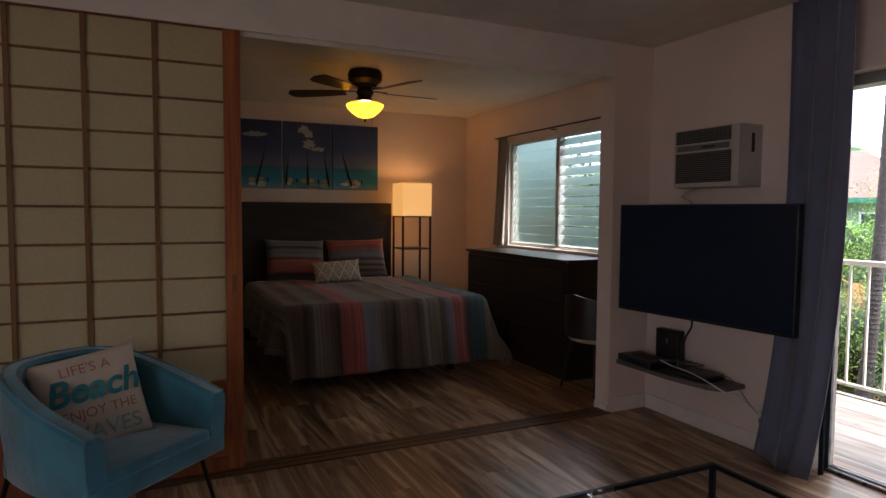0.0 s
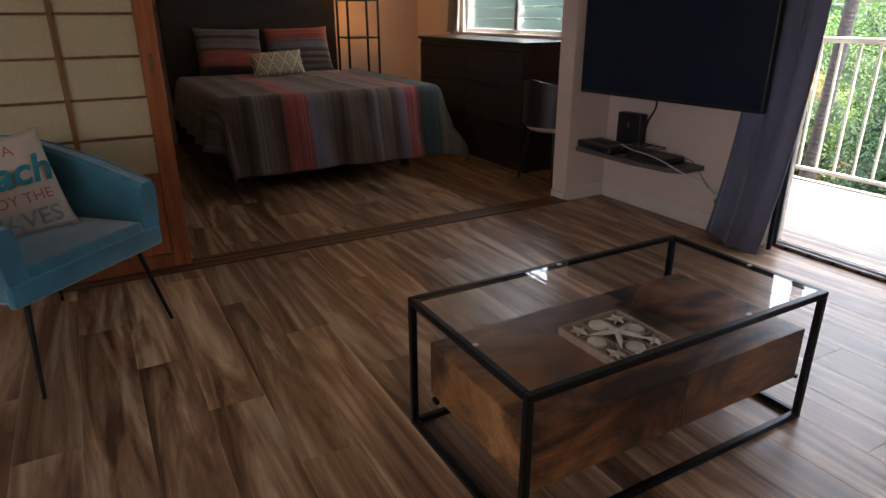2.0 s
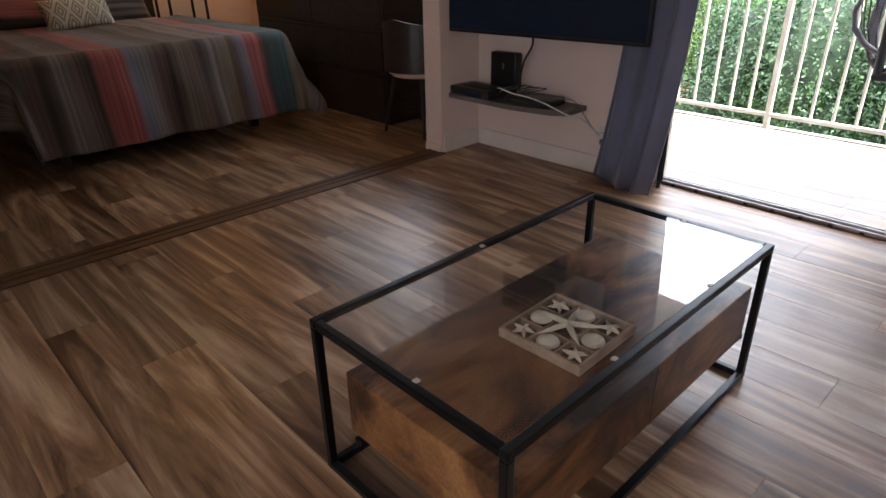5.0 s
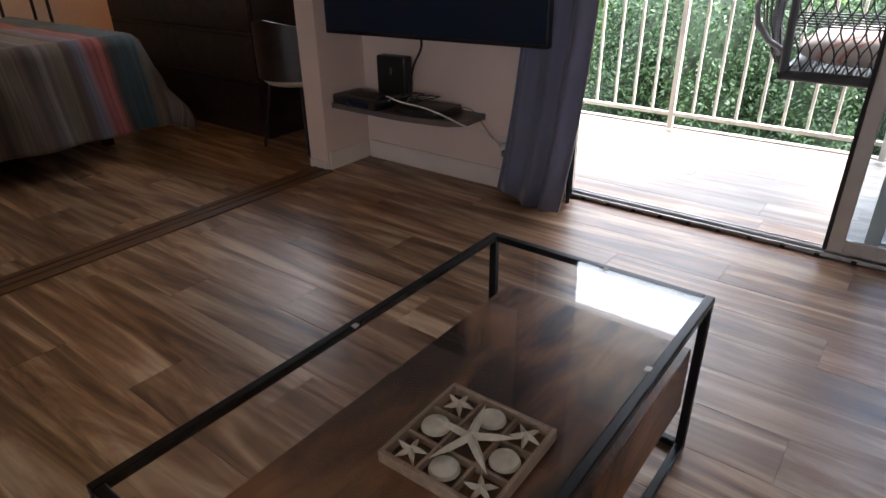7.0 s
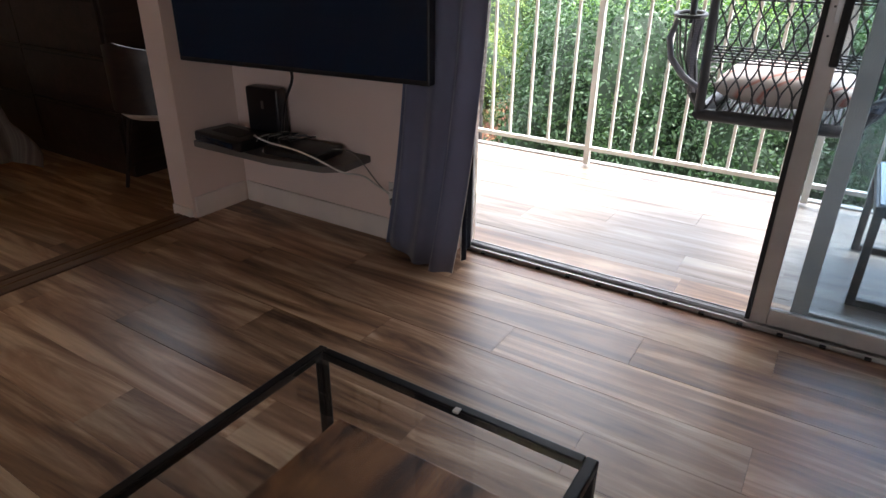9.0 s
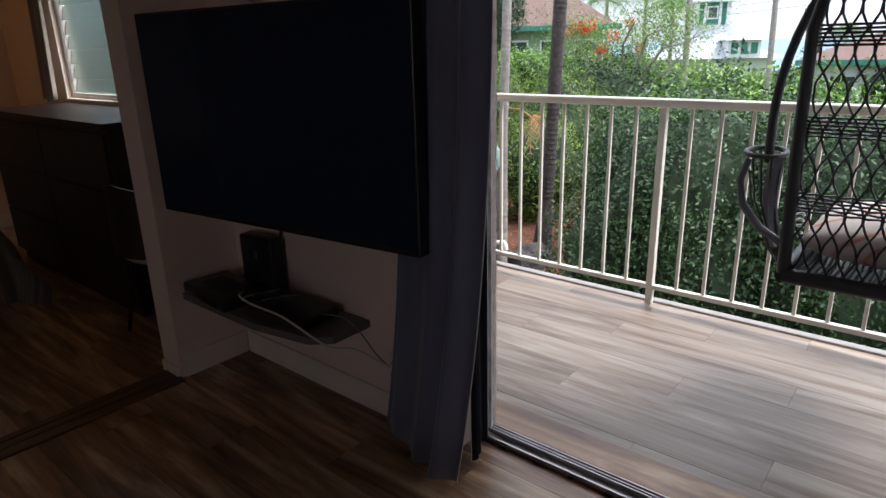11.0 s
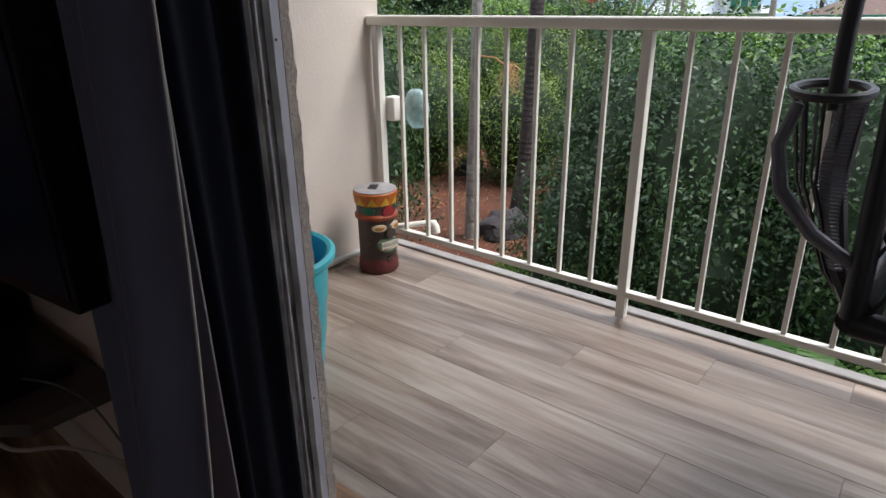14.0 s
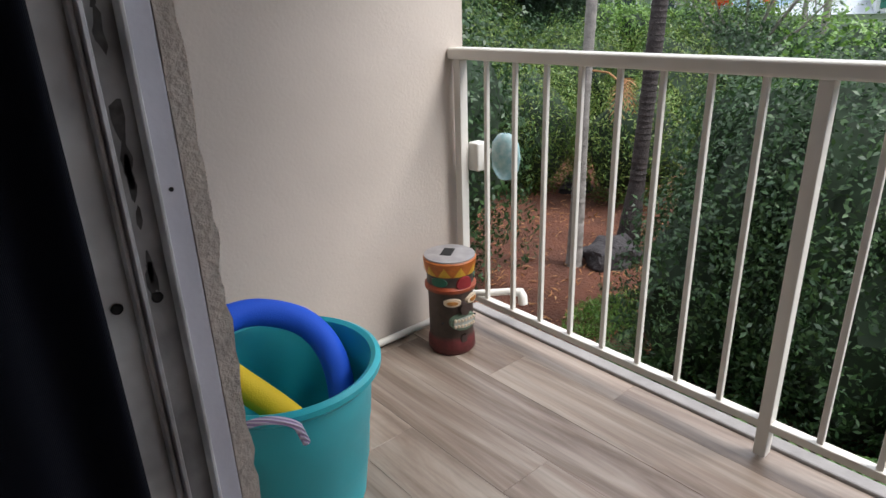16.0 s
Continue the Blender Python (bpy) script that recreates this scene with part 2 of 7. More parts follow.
bx(bm, BX, BX + 0.14, PY1, WY0, 0, CZ)
bx(bm, BX, BX + 0.14, WY1, BY, 0, CZ)
bx(bm, BX, BX + 0.14, WY0, WY1, 0, WZ0)
bx(bm, BX, BX + 0.14, WY0, WY1, WZ1, CZ)
struct("wall_window", bm, MAT["wall"], "cream bedroom wall around the louvred window", "wall")
struct("wall_north", box(LX, BX + 0.14, BY, BY + 0.14, 0, CZ), MAT["wall"], "cream bedroom wall behind the headboard", "wall")
struct("wall_south", box(LX, WXO, LY - 0.14, LY, 0, CZ), MAT["wall"], "plain cream wall", "wall")
bm = bmesh.new()
bx(bm, LX - 0.14, LX, LY - 0.14, -1.75, 0, CZ)
bx(bm, LX - 0.14, LX, 1.15, BY + 0.14, 0, CZ)
bx(bm, LX - 0.14, LX, -1.75, 1.15, 0, 0.85)
bx(bm, LX - 0.14, LX, -1.75, 1.15, 2.15, CZ)
struct("wall_west", bm, MAT["wall"], "plain cream wall around a window", "wall")
w2 = thing("window_2", "plain white framed window in the cream wall", "window", kind="structure")
for a in ((-1.75, 1.15, 0.85, 0.89), (-1.75, 1.15, 2.11, 2.15), (-1.75, -1.71, 0.8905, 2.1095), (1.11, 1.15, 0.8905, 2.1095), (-0.32, -0.28, 0.8905, 2.1095)):
    part("window_frame", box(LX - 0.10, LX - 0.05, a[0], a[1], a[2], a[3], 0.003), MAT["rail"], w2)
for a, b in ((-1.709, -0.321), (-0.279, 1.109)):
    part("pane", box(LX - 0.078, LX - 0.072, a, b, 0.891, 2.109), MAT["glass"], w2, "clear glass pane").visible_shadow = False
struct("ceiling", box(LX - 0.14, BX + 0.14, LY - 0.14, BY + 0.14, CZ + 0.003, CZ + 0.2), MAT["ceil"], "cream textured ceiling", "ceiling")
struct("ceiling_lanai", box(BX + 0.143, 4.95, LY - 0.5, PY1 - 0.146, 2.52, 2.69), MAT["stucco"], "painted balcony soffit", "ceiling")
floor_ob = struct("floor", box(LX, BX, LY, BY, -0.2, -0.008), MAT["grout"], "brown wood-look plank floor with long variegated boards", "floor")
deck_ob = struct("floor_lanai", box(WXO, 4.95, LY - 0.5, PY0, -0.22, -0.018), MAT["deck_joint"], "pale grey-brown wood-look plank floor of the balcony", "floor")
struct("ground", box(-3000, 80.5, -3000, 3500, -2.4, -2.1), plain("soil", (0.10, 0.034, 0.017), 0.95, var=0.4, scale=1.5, bumpy=0.8, fine=25, fdist=0.02), "reddish mulch ground", "ground")

# ---------- boards ----------
def boards(name, parent, x0, x1, y0, y1, w, length, z, mat, keep, yref, step, thick=0.008, seed=3):
    """Long boards along y, each its own mesh object on shared meshes."""
    rnd = random.Random(seed)
    shared = {}
    n = 0
    x = x0
    row = 0
    while x < x1 - 0.01:
        xe = min(x + w, x1)
        y = y0 - length + (yref - step * row - y0) % length
        while y < y1:
            a, b = max(y, y0), min(y + length, y1)
            y += length
            if b - a < 0.02 or not keep(x, xe, a, b):
                continue
            key = (round(xe - x, 3), round(b - a, 3))
            if key not in shared:
                bm = bmesh.new()
                g = 0.0004
                W, L = xe - x - 2 * g, b - a - 2 * g
                c = 0.0005
                lo = [bm.verts.new((sx * W / 2, sy * L / 2, -thick)) for sx, sy in ((-1, -1), (1, -1), (1, 1), (-1, 1))]
                mi = [bm.verts.new((sx * W / 2, sy * L / 2, -c)) for sx, sy in ((-1, -1), (1, -1), (1, 1), (-1, 1))]
                hi = [bm.verts.new((sx * (W / 2 - c), sy * (L / 2 - c), 0)) for sx, sy in ((-1, -1), (1, -1), (1, 1), (-1, 1))]
                for p, q in ((lo, mi), (mi, hi)):
                    for k in range(4):
                        bm.faces.new((p[k], p[(k + 1) % 4], q[(k + 1) % 4], q[k]))
                bm.faces.new(hi)
                shared[key] = mesh_of(name, bm, mat)
            ob = new(name, shared[key])
            ob.location = ((x + xe) / 2, (a + b) / 2, z + rnd.uniform(-0.0004, 0.0004))
            ob.parent = parent
            n += 1
        x = xe
        row += 1
    return n


# ---------- trims of the room ----------
def strip(name, x0, x1, y0, y1, z0, z1, mat, label="", bev=0.003):
    return struct(name, box(x0, x1, y0, y1, z0, z1, bev), MAT[mat], label, "trim")


strip("baseboard", WX - 0.014, WX - 0.0005, DY1 + 0.02, PY0 - 0.015, 0, 0.105, "trim", "cream painted baseboard")
strip("baseboard", 2.945, WX - 0.016, PY0 - 0.013, PY0 - 0.0005, 0, 0.105, "trim", "cream painted baseboard")
strip("baseboard", 2.916, 2.9295, PY0 + 0.004, PY1 - 0.004, 0, 0.05, "trim", "low cream end block of the partition")
strip("baseboard", BX - 0.014, BX - 0.0005, PY1 + 0.01, BY - 0.015, 0, 0.1, "trim", "cream painted baseboard")
strip("baseboard", LX + 0.01, BX - 0.015, BY - 0.014, BY - 0.0005, 0, 0.1, "trim", "cream painted baseboard")
# floor track of the screens
bm = bmesh.new()
for a, b, h in ((3.335, 3.385, 0.008), (3.389, 3.395, 0.005), (3.399, 3.435, 0.008), (3.439, 3.445, 0.005), (3.449, 3.485, 0.008)):
    bx(bm, LX, 2.925, a, b, 0.0, h)
struct("threshold", bm, MAT["thresh"], "dark wooden floor track of the sliding screens", "threshold")
bm = bmesh.new()
bx(bm, LX, 2.925, PY0 - 0.012, PY0 - 0.0005, 2.345, 2.40)
bx(bm, LX, 2.925, PY0 + 0.05, PY0 + 0.062, 2.33, 2.359)
struct("trim", bm, MAT["trim"], "painted head track of the sliding screens", "trim")


# ---------- shoji screens ----------
def shoji(x0, x1, y, cols, label):
    s = thing("shoji_screen", label, "sliding screen", "shoji screens", pose(0, 0, 0))
    t = 0.034
    part("stile", box(x0, x0 + 0.085, y, y + t, 0.012, 2.40, 0.003), MAT["cedar"], s)
    part("stile", box(x1 - 0.085, x1, y, y + t, 0.012, 2.40, 0.003), MAT["cedar"], s)
    a, b = x0 + 0.0852, x1 - 0.0852
    part("rail", box(a, b, y, y + t, 2.345, 2.40, 0.002), MAT["cedar"], s)
    part("rail", box(a, b, y, y + t, 0.40, 0.505, 0.002), MAT["cedar"], s)
    part("rail", box(a, b, y, y + t, 0.012, 0.085, 0.002), MAT["cedar"], s)
    part("kick_panel", box(a, b, y + 0.014, y + 0.022, 0.0855, 0.3995), MAT["cedar"], s, "recessed wooden lower panel")
    part("paper", box(a, b, y + 0.018, y + 0.020, 0.5055, 2.3445), MAT["paper"], s, "cream translucent paper")
    for x in cols:
        part("muntin", box(x - 0.011, x + 0.011, y + 0.004, y + 0.0175, 0.506, 2.344, 0.001), MAT["cedar_dark"], s)
    for k in range(1, 10):
        z = 0.505 + k * 0.184
        part("muntin", box(a, b, y + 0.008, y + 0.0165, z - 0.006, z + 0.006, 0.001), MAT["cedar_dark"], s)
    part("pull", box(x1 - 0.055, x1 - 0.03, y - 0.002, y + 0.004, 0.97, 1.07, 0.002), MAT["cedar_dark"], s, "small recessed finger pull")
    return s


shoji(-0.98, 0.455, 3.400, (-0.575, -0.265, 0.045), "wooden sliding screen with cream paper panes and brown lattice")
shoji(-2.40, -0.90, 3.449, (-2.0, -1.6, -1.25), "wooden sliding screen with cream paper panes behind the front screen")


MAT["ac"] = plain("yellowed_white_plastic", (0.52, 0.48, 0.43), 0.45, var=0.06)


MAT["acgrey"] = plain("grey_plastic", (0.16, 0.15, 0.14), 0.5, var=0.08)


MAT["acdark"] = plain("dark_recess", (0.03, 0.03, 0.03), 0.7)


# ---------- coffee table ----------
def coffee_table():
    x0, x1, y0, y1, h = 0.85, 1.975, 1.03, 1.63, 0.45
    t = thing("coffee_table", "coffee table with black steel frame, glass top and brown wood box", "coffee table")
    r = 0.021
    for x in (x0, x1 - r):
        for y in (y0, y1 - r):
            part("leg", box(x, x + r, y, y + r, 0.0, h - r - 0.0005, 0.003), MAT["black"], t)
    for z, n in ((h - r, "top_rail"), (0.0, "floor_rail")):
        for y in (y0, y1 - r):
            a, b = (x0, x1) if n == "top_rail" else (x0 + r + 0.0005, x1 - r - 0.0005)
            part(n, box(a, b, y, y + r, z, z + r, 0.003), MAT["black"], t)
        for x in (x0, x1 - r):
            part(n, box(x, x + r, y0 + r + 0.0005, y1 - r - 0.0005, z, z + r, 0.003), MAT["black"], t)
    for x, y in ((x0 + 0.35, y0 + r - 0.004), (x1 - 0.35, y0 + r - 0.004), (x0 + 0.55, y1 - r - 0.008), (x0 + r - 0.004, y0 + 0.25), (x1 - r - 0.008, y0 + 0.25)):
        part("pad", box(x, x + 0.014, y, y + 0.012, h - 0.004, h + 0.0015, 0.001), MAT["rail"], t, "small white rubber pad")
    part("tabletop", box(x0 + r - 0.006, x1 - r + 0.006, y0 + r - 0.006, y1 - r + 0.006, h - 0.0068, h - 0.0008, 0.001), MAT["glass"], t, "clear glass pane set in the steel frame").visible_shadow = False
    bx0, bx1, by0, by1 = x0 + 0.030, 1.925, y0 + 0.018, 1.545
    part("box_shelf", box(bx0, bx1, by0, by1, 0.155, 0.33, 0.003), MAT["walnut"], t, "thick brown wood-grain box")
    for x in (x0 + r, x1 - r - 0.012):
        for y in (y0 + 0.03, 1.50):
            part("bracket", box(x, x + 0.012, y - 0.006, y + 0.02, 0.141, 0.1545, 0.001), MAT["black"], t)
    part("drawer_gap", box((bx0 + bx1) / 2 - 0.001, (bx0 + bx1) / 2 + 0.001, by0 - 0.0012, by0 - 0.0003, 0.157, 0.328), MAT["black"], t)
    return t


coffee_table()


# ---------- shell box on the table ----------
def starfish(bm, c, r, turn, h, arm=0.2, tilt=0.0):
    n = 5
    top = bm.verts.new(c + Vector((0, 0, h)))
    bot = bm.verts.new(c + Vector((0, 0, 0)))
    ring = []
    ridge = []
    for k in range(n):
        a = turn + 2 * math.pi * k / n
        tip = c + Vector((r * math.cos(a), r * math.sin(a), h * 0.25 + tilt * math.sin(a)))
        mid = c + Vector((0.5 * r * math.cos(a), 0.5 * r * math.sin(a), h * 0.85))
        side = Vector((-math.sin(a), math.cos(a), 0))
        base = a + math.pi / n
        notch = c + Vector((arm * r * math.cos(base), arm * r * math.sin(base), h * 0.35))
        ring.append([bm.verts.new(c + Vector((0.5 * r * math.cos(a), 0.5 * r * math.sin(a), h * 0.3)) - side * r * arm * 0.52), bm.verts.new(tip), bm.verts.new(c + Vector((0.5 * r * math.cos(a), 0.5 * r * math.sin(a), h * 0.3)) + side * r * arm * 0.52), bm.verts.new(notch)])
        ridge.append(bm.verts.new(mid))
    for k in range(n):
        l, tip, rr, notch = ring[k]
        prev = ring[k - 1][3]
        m = ridge[k]
        for f in ((prev, l, m), (prev, m, top), (l, tip, m), (tip, rr, m), (rr, notch, m), (m, notch, top), (prev, bot, l), (l, bot, tip), (tip, bot, rr), (rr, bot, notch)):
            bm.faces.new(f)


MAT["shell"] = plain("shell", (0.86, 0.80, 0.68), 0.65, var=0.15, scale=30, bumpy=0.6, fine=300)
MAT["whitewash"] = wood("tray_wood", (0.52, 0.36, 0.25), (0.68, 0.51, 0.38), (0.80, 0.64, 0.50), 0.6, 1.5, 0)


def shell_box(cx, cy, z, s=0.238):
    t = thing("shadow_box", "square pale wooden box of shells under a large starfish", "shell decoration", m=pose(cx, cy, z, 0, 0, 1))
    h = s / 2
    w = 0.009
    for n, a in (("side", (-h, h, -h, -h + w)), ("side", (-h, h, h - w, h)), ("side", (-h, -h + w, -h + w, h - w)), ("side", (h - w, h, -h + w, h - w))):
        part(n, box(*a, 0, 0.026, 0.001), MAT["whitewash"], t)
    part("base", box(-h + w, h - w, -h + w, h - w, 0.0005, 0.005), MAT["walnut"], t)
    for k in (-1, 1):
        part("divider", box(-h + w, h - w, k * s / 6 - 0.003, k * s / 6 + 0.003, 0.0055, 0.022), MAT["whitewash"], t)
        part("divider", box(k * s / 6 - 0.003, k * s / 6 + 0.003, -h + w, h - w, 0.0055, 0.0212), MAT["whitewash"], t)
    c = s / 3.1
    for k, (x, y) in enumerate(((0, c), (c, 0), (0, -c), (-c, 0))):
        bm = bmesh.new()
        lathe(bm, [(0, 0.0), (0.02, 0.002), (0.029, 0.009), (0.026, 0.016), (0.015, 0.021), (0, 0.0225)], 20, (x, y, 0.008))
        part("sand_dollar", bm, MAT["shell"], t, "round white sand dollar", True)
    for k, (x, y) in enumerate(((c, c), (c, -c), (-c, -c), (-c, c))):
        bm = bmesh.new()
        starfish(bm, Vector((x, y, 0.012)), 0.034, k * 0.9, 0.016, 0.3, 0.006)
        part("small_starfish", bm, MAT["shell"], t, "small white knobbly starfish")
    bm = bmesh.new()
    starfish(bm, Vector((0.004, 0, 0.024)), 0.095, 0.28, 0.017, 0.17)
    part("starfish", bm, MAT["shell"], t, "large white finger starfish", True)


shell_box(1.355, 1.272, 0.3305)


# ---------- soft things ----------
def pillow_mesh(w, h, d, n=22, pinch=0.06):
    vs, fs = [], []
    for side in (1, -1):
        base = len(vs)
        for j in range(n + 1):
            for i in range(n + 1):
                u, v = 2 * i / n - 1, 2 * j / n - 1
                puff = (max(0, 1 - abs(u) ** 3.0) * max(0, 1 - abs(v) ** 3.0)) ** 0.5
                k = 1 - pinch * (1 - abs(v) ** 4 * 1.0) * abs(u) ** 3
                l = 1 - pinch * (1 - abs(u) ** 4 * 1.0) * abs(v) ** 3
                wr = 0.02 * d * noise.noise(Vector((u * 3, v * 3, side * 2 + w * 7)))
                vs.append((u * w / 2 * k, side * (d / 2 * puff + wr * 3 * puff) - 0, v * h / 2 * l))
        for j in range(n):
            for i in range(n):
                a = base + j * (n + 1) + i
                f = (a, a + 1, a + n + 2, a + n + 1)
                fs.append(f if side < 0 else f[::-1])
    return vs, fs


def pillow(name, label, cat, group, m, w, h, d, mat, pin=0.06):
    me = quadmesh(name, *pillow_mesh(w, h, d, pinch=pin), mat, True)
    bm = bmesh.new()
    bm.from_mesh(me)
    bmesh.ops.remove_doubles(bm, verts=bm.verts[:], dist=0.0004)
    bm.to_mesh(me)
    bm.free()
    ob = tagged(new(name, me), label, cat, group)
    ob.matrix_basis = m
    return ob


def cloth_fine(nt, b, scale=260, strength=0.35):
    v = coords(nt)
    w1 = nt.nodes.new("ShaderNodeTexWave")
    w1.inputs["Scale"].default_value = scale
    nt.links.new(v, w1.inputs["Vector"])
    n = noise_tex(nt, v, scale * 0.6, 3)
    mx = node(nt, "ShaderNodeMath", operation="ADD")
    nt.links.new(w1.outputs["Fac"], mx.inputs[0])
    nt.links.new(n, mx.inputs[1])
    bump(nt, b, mx.outputs[0], strength, 0.001)


def fabric(name, c, var=0.15, scale=8.0, sheen=0.3, rough=0.9, fine=260):
    m, nt, b = material(name)
    v = coords(nt)
    big = noise_tex(nt, v, scale, 4)
    nt.links.new(ramp(nt, big, ((0.3, tuple(x * (1 - var) for x in c)), (0.7, tuple(min(1, x * (1 + var)) for x in c)))), b.inputs["Base Color"])
    b.inputs["Roughness"].default_value = rough
    b.inputs["Sheen Weight"].default_value = sheen
    b.inputs["Sheen Roughness"].default_value = 0.4
    b.inputs["Specular IOR Level"].default_value = 0.15
    cloth_fine(nt, b, fine)
    return m


MAT["velvet"] = fabric("teal_velvet", (0.05, 0.19, 0.26), 0.28, 5.0, 1.0, 0.75, 400)
MAT["linen"] = fabric("cream_linen", (0.62, 0.50, 0.40), 0.05, 8, 0.2)
MAT["curtain"] = fabric("grey_blue_curtain", (0.15, 0.16, 0.235), 0.08, 3, 0.3)
# second door curtain: the shade on its unlit side is put into this near-black
MAT["lining"] = fabric("shade_dark_curtain", (0.005, 0.006, 0.011), 0.1, 3, 0.02)
MAT["beige_cloth"] = fabric("beige_curtain", (0.34, 0.29, 0.25), 0.1, 3, 0.2)
MAT["teal_print"] = plain("teal_print", (0.03, 0.20, 0.24), 0.9, var=0.15, bumpy=0)
MAT["pink_print"] = plain("pink_print", (0.42, 0.13, 0.11), 0.9, var=0.1, bumpy=0)
MAT["grey_print"] = plain("grey_print", (0.26, 0.33, 0.33), 0.9, var=0.1, bumpy=0)


def lettering(name, text, size, m, mat, parent, shear=0.0, bold=0.0, space=1.0):
    cu = bpy.data.curves.new(name, "FONT")
    cu.body, cu.size, cu.shear, cu.offset, cu.space_character = text, size, shear, bold, space
    cu.align_x, cu.align_y, cu.extrude = "CENTER", "CENTER", 0.0004
    tmp = bpy.data.objects.new(name, cu)
    scene.collection.objects.link(tmp)
    bpy.context.view_layer.update()
    me = bpy.data.meshes.new_from_object(tmp.evaluated_get(bpy.context.evaluated_depsgraph_get()))
    bpy.data.objects.remove(tmp)
    me.materials.clear()
    me.materials.append(mat)
    ob = new(name, me)
    ob.matrix_basis = m
    ob.parent = parent
    return ob


def wrap_text(ob, w, h, d):
    """Lays flat lettering onto the puffed front of a cushion."""
    m = ob.matrix_basis.copy()
    for v in ob.data.vertices:
        p = m @ v.co
        u, q = min(1, abs(2 * p.x / w)), min(1, abs(2 * p.z / h))
        puff = (max(0, 1 - u ** 3.0) * max(0, 1 - q ** 3.0)) ** 0.5
        v.co = Vector((p.x, -d / 2 * puff * 1.06 - 0.008 + (v.co.z), p.z))
    ob.matrix_basis = Matrix.Identity(4)


# ---------- armchair ----------
def armchair(m):
    c = thing("armchair", "teal velvet tub armchair on thin black legs, before the wooden screen", "armchair", m=m)
    # plan of the outer shell from the left arm's front round the back to the right arm's front
    plan = [(-0.345, -0.33, 0.61), (-0.352, -0.05, 0.69), (-0.300, 0.20, 0.765), (-0.19, 0.315, 0.785), (0, 0.335, 0.79), (0.19, 0.315, 0.785), (0.300, 0.20, 0.765), (0.352, -0.05, 0.69), (0.345, -0.33, 0.61)]
    pts = []
    for i in range(len(plan) - 1):
        a, b = Vector(plan[i]), Vector(plan[i + 1])
        for k in range(4):
            pts.append(a.lerp(b, k / 4))
    pts.append(Vector(plan[-1]))
    n = len(pts)
    sm = [p.copy() for p in pts]
    for _ in range(2):
        sm = [sm[0]] + [(sm[i - 1] + sm[i] * 2 + sm[i + 1]) / 4 for i in range(1, n - 1)] + [sm[-1]]
    bm = bmesh.new()
    th = 0.072
    rings = []
    for i, p in enumerate(sm):
        a, b = sm[max(0, i - 1)], sm[min(n - 1, i + 1)]
        d = Vector((b.x - a.x, b.y - a.y, 0)).normalized()
        inw = Vector((d.y, -d.x, 0))
        zb, zt = 0.345, p.z
        flare = 0.03
        prof = [(0.035, zb), (0.018, zb + 0.02), (-0.0, (zb + zt) / 2), (-0.005, zt - 0.02), (0.012, zt), (th - 0.015, zt), (th, zt - 0.015), (th + 0.012, (zb + zt) / 2), (th + 0.02, zb + 0.01)]
        rings.append([bm.verts.new(Vector((p.x, p.y, 0)) + inw * o + Vector((0, 0, z))) for o, z in prof])
    k = len(rings[0])
    for i in range(n - 1):
        for j in range(k):
            bm.faces.new((rings[i][j], rings[i][(j + 1) % k], rings[i + 1][(j + 1) % k], rings[i + 1][j]))
    bm.faces.new(rings[0])
    bm.faces.new(rings[-1][::-1])
    part("shell", bm, MAT["velvet"], c, "", True)
    bm = bmesh.new()
    tube(bm, [r[4].co if False else r for r in [Vector((p.x * 0.985, p.y * 0.985, p.z + 0.001)) for p in sm]], 0.004, 6)
    part("piping", bm, MAT["velvet"], c, "", True)
    bm = box(-0.268, 0.268, -0.325, 0.235, 0.35, 0.455, 0.022, 3)
    for v in bm.verts:
        if v.co.z > 0.44:
            v.co.z += 0.02 * (1 - (v.co.x / 0.3) ** 2) + (-0.012 if v.co.y > 0 else 0.0)
    part("seat", bm, MAT["velvet"], c, "thick teal velvet seat", True)
    part("seat_front", box(-0.338, 0.338, -0.338, -0.300, 0.345, 0.425, 0.012, 3), MAT["velvet"], c, "", True)
    for sx in (-1, 1):
        for sy, y in ((-1, -0.27), (1, 0.22)):
            bm = bmesh.new()
            tube(bm, [(sx * 0.25, y, 0.36), (sx * 0.318, y + sy * 0.06, 0.0)], [0.011, 0.007], 10)
            part("leg", bm, MAT["black"], c, "", True)
    return c


ACH = pose(-0.18, 2.83, 0, 0, 0, 43)
armchair(ACH)
CUS = pose(-0.232, 2.90, 0.612, -20, 0, 10) @ pose(0, 0, 0, 0, -9, 0)
cw, ch, cd = 0.425, 0.405, 0.15
cus = pillow("throw_pillow", "cream throw pillow with teal and pink lettering, on the armchair", "throw pillow", "", CUS, cw, ch, cd, MAT["linen"])
for word, size, x, z, mt, sh, bo in (("LIFE'S A", 0.058, 0.0, 0.125, "pink_print", 0, 0.0), ("Beach", 0.145, 0.012, 0.038, "teal_print", 0.25, 0.0035), ("ENJOY THE", 0.055, 0.02, -0.058, "pink_print", 0, 0.0), ("WAVES", 0.088, 0.02, -0.138, "grey_print", 0, 0.001)):
    t = lettering("lettering", word, size, pose(x, -0.05, z, 90, 0, 0), MAT[mt], cus, sh, bo)
    wrap_text(t, cw, ch, cd)


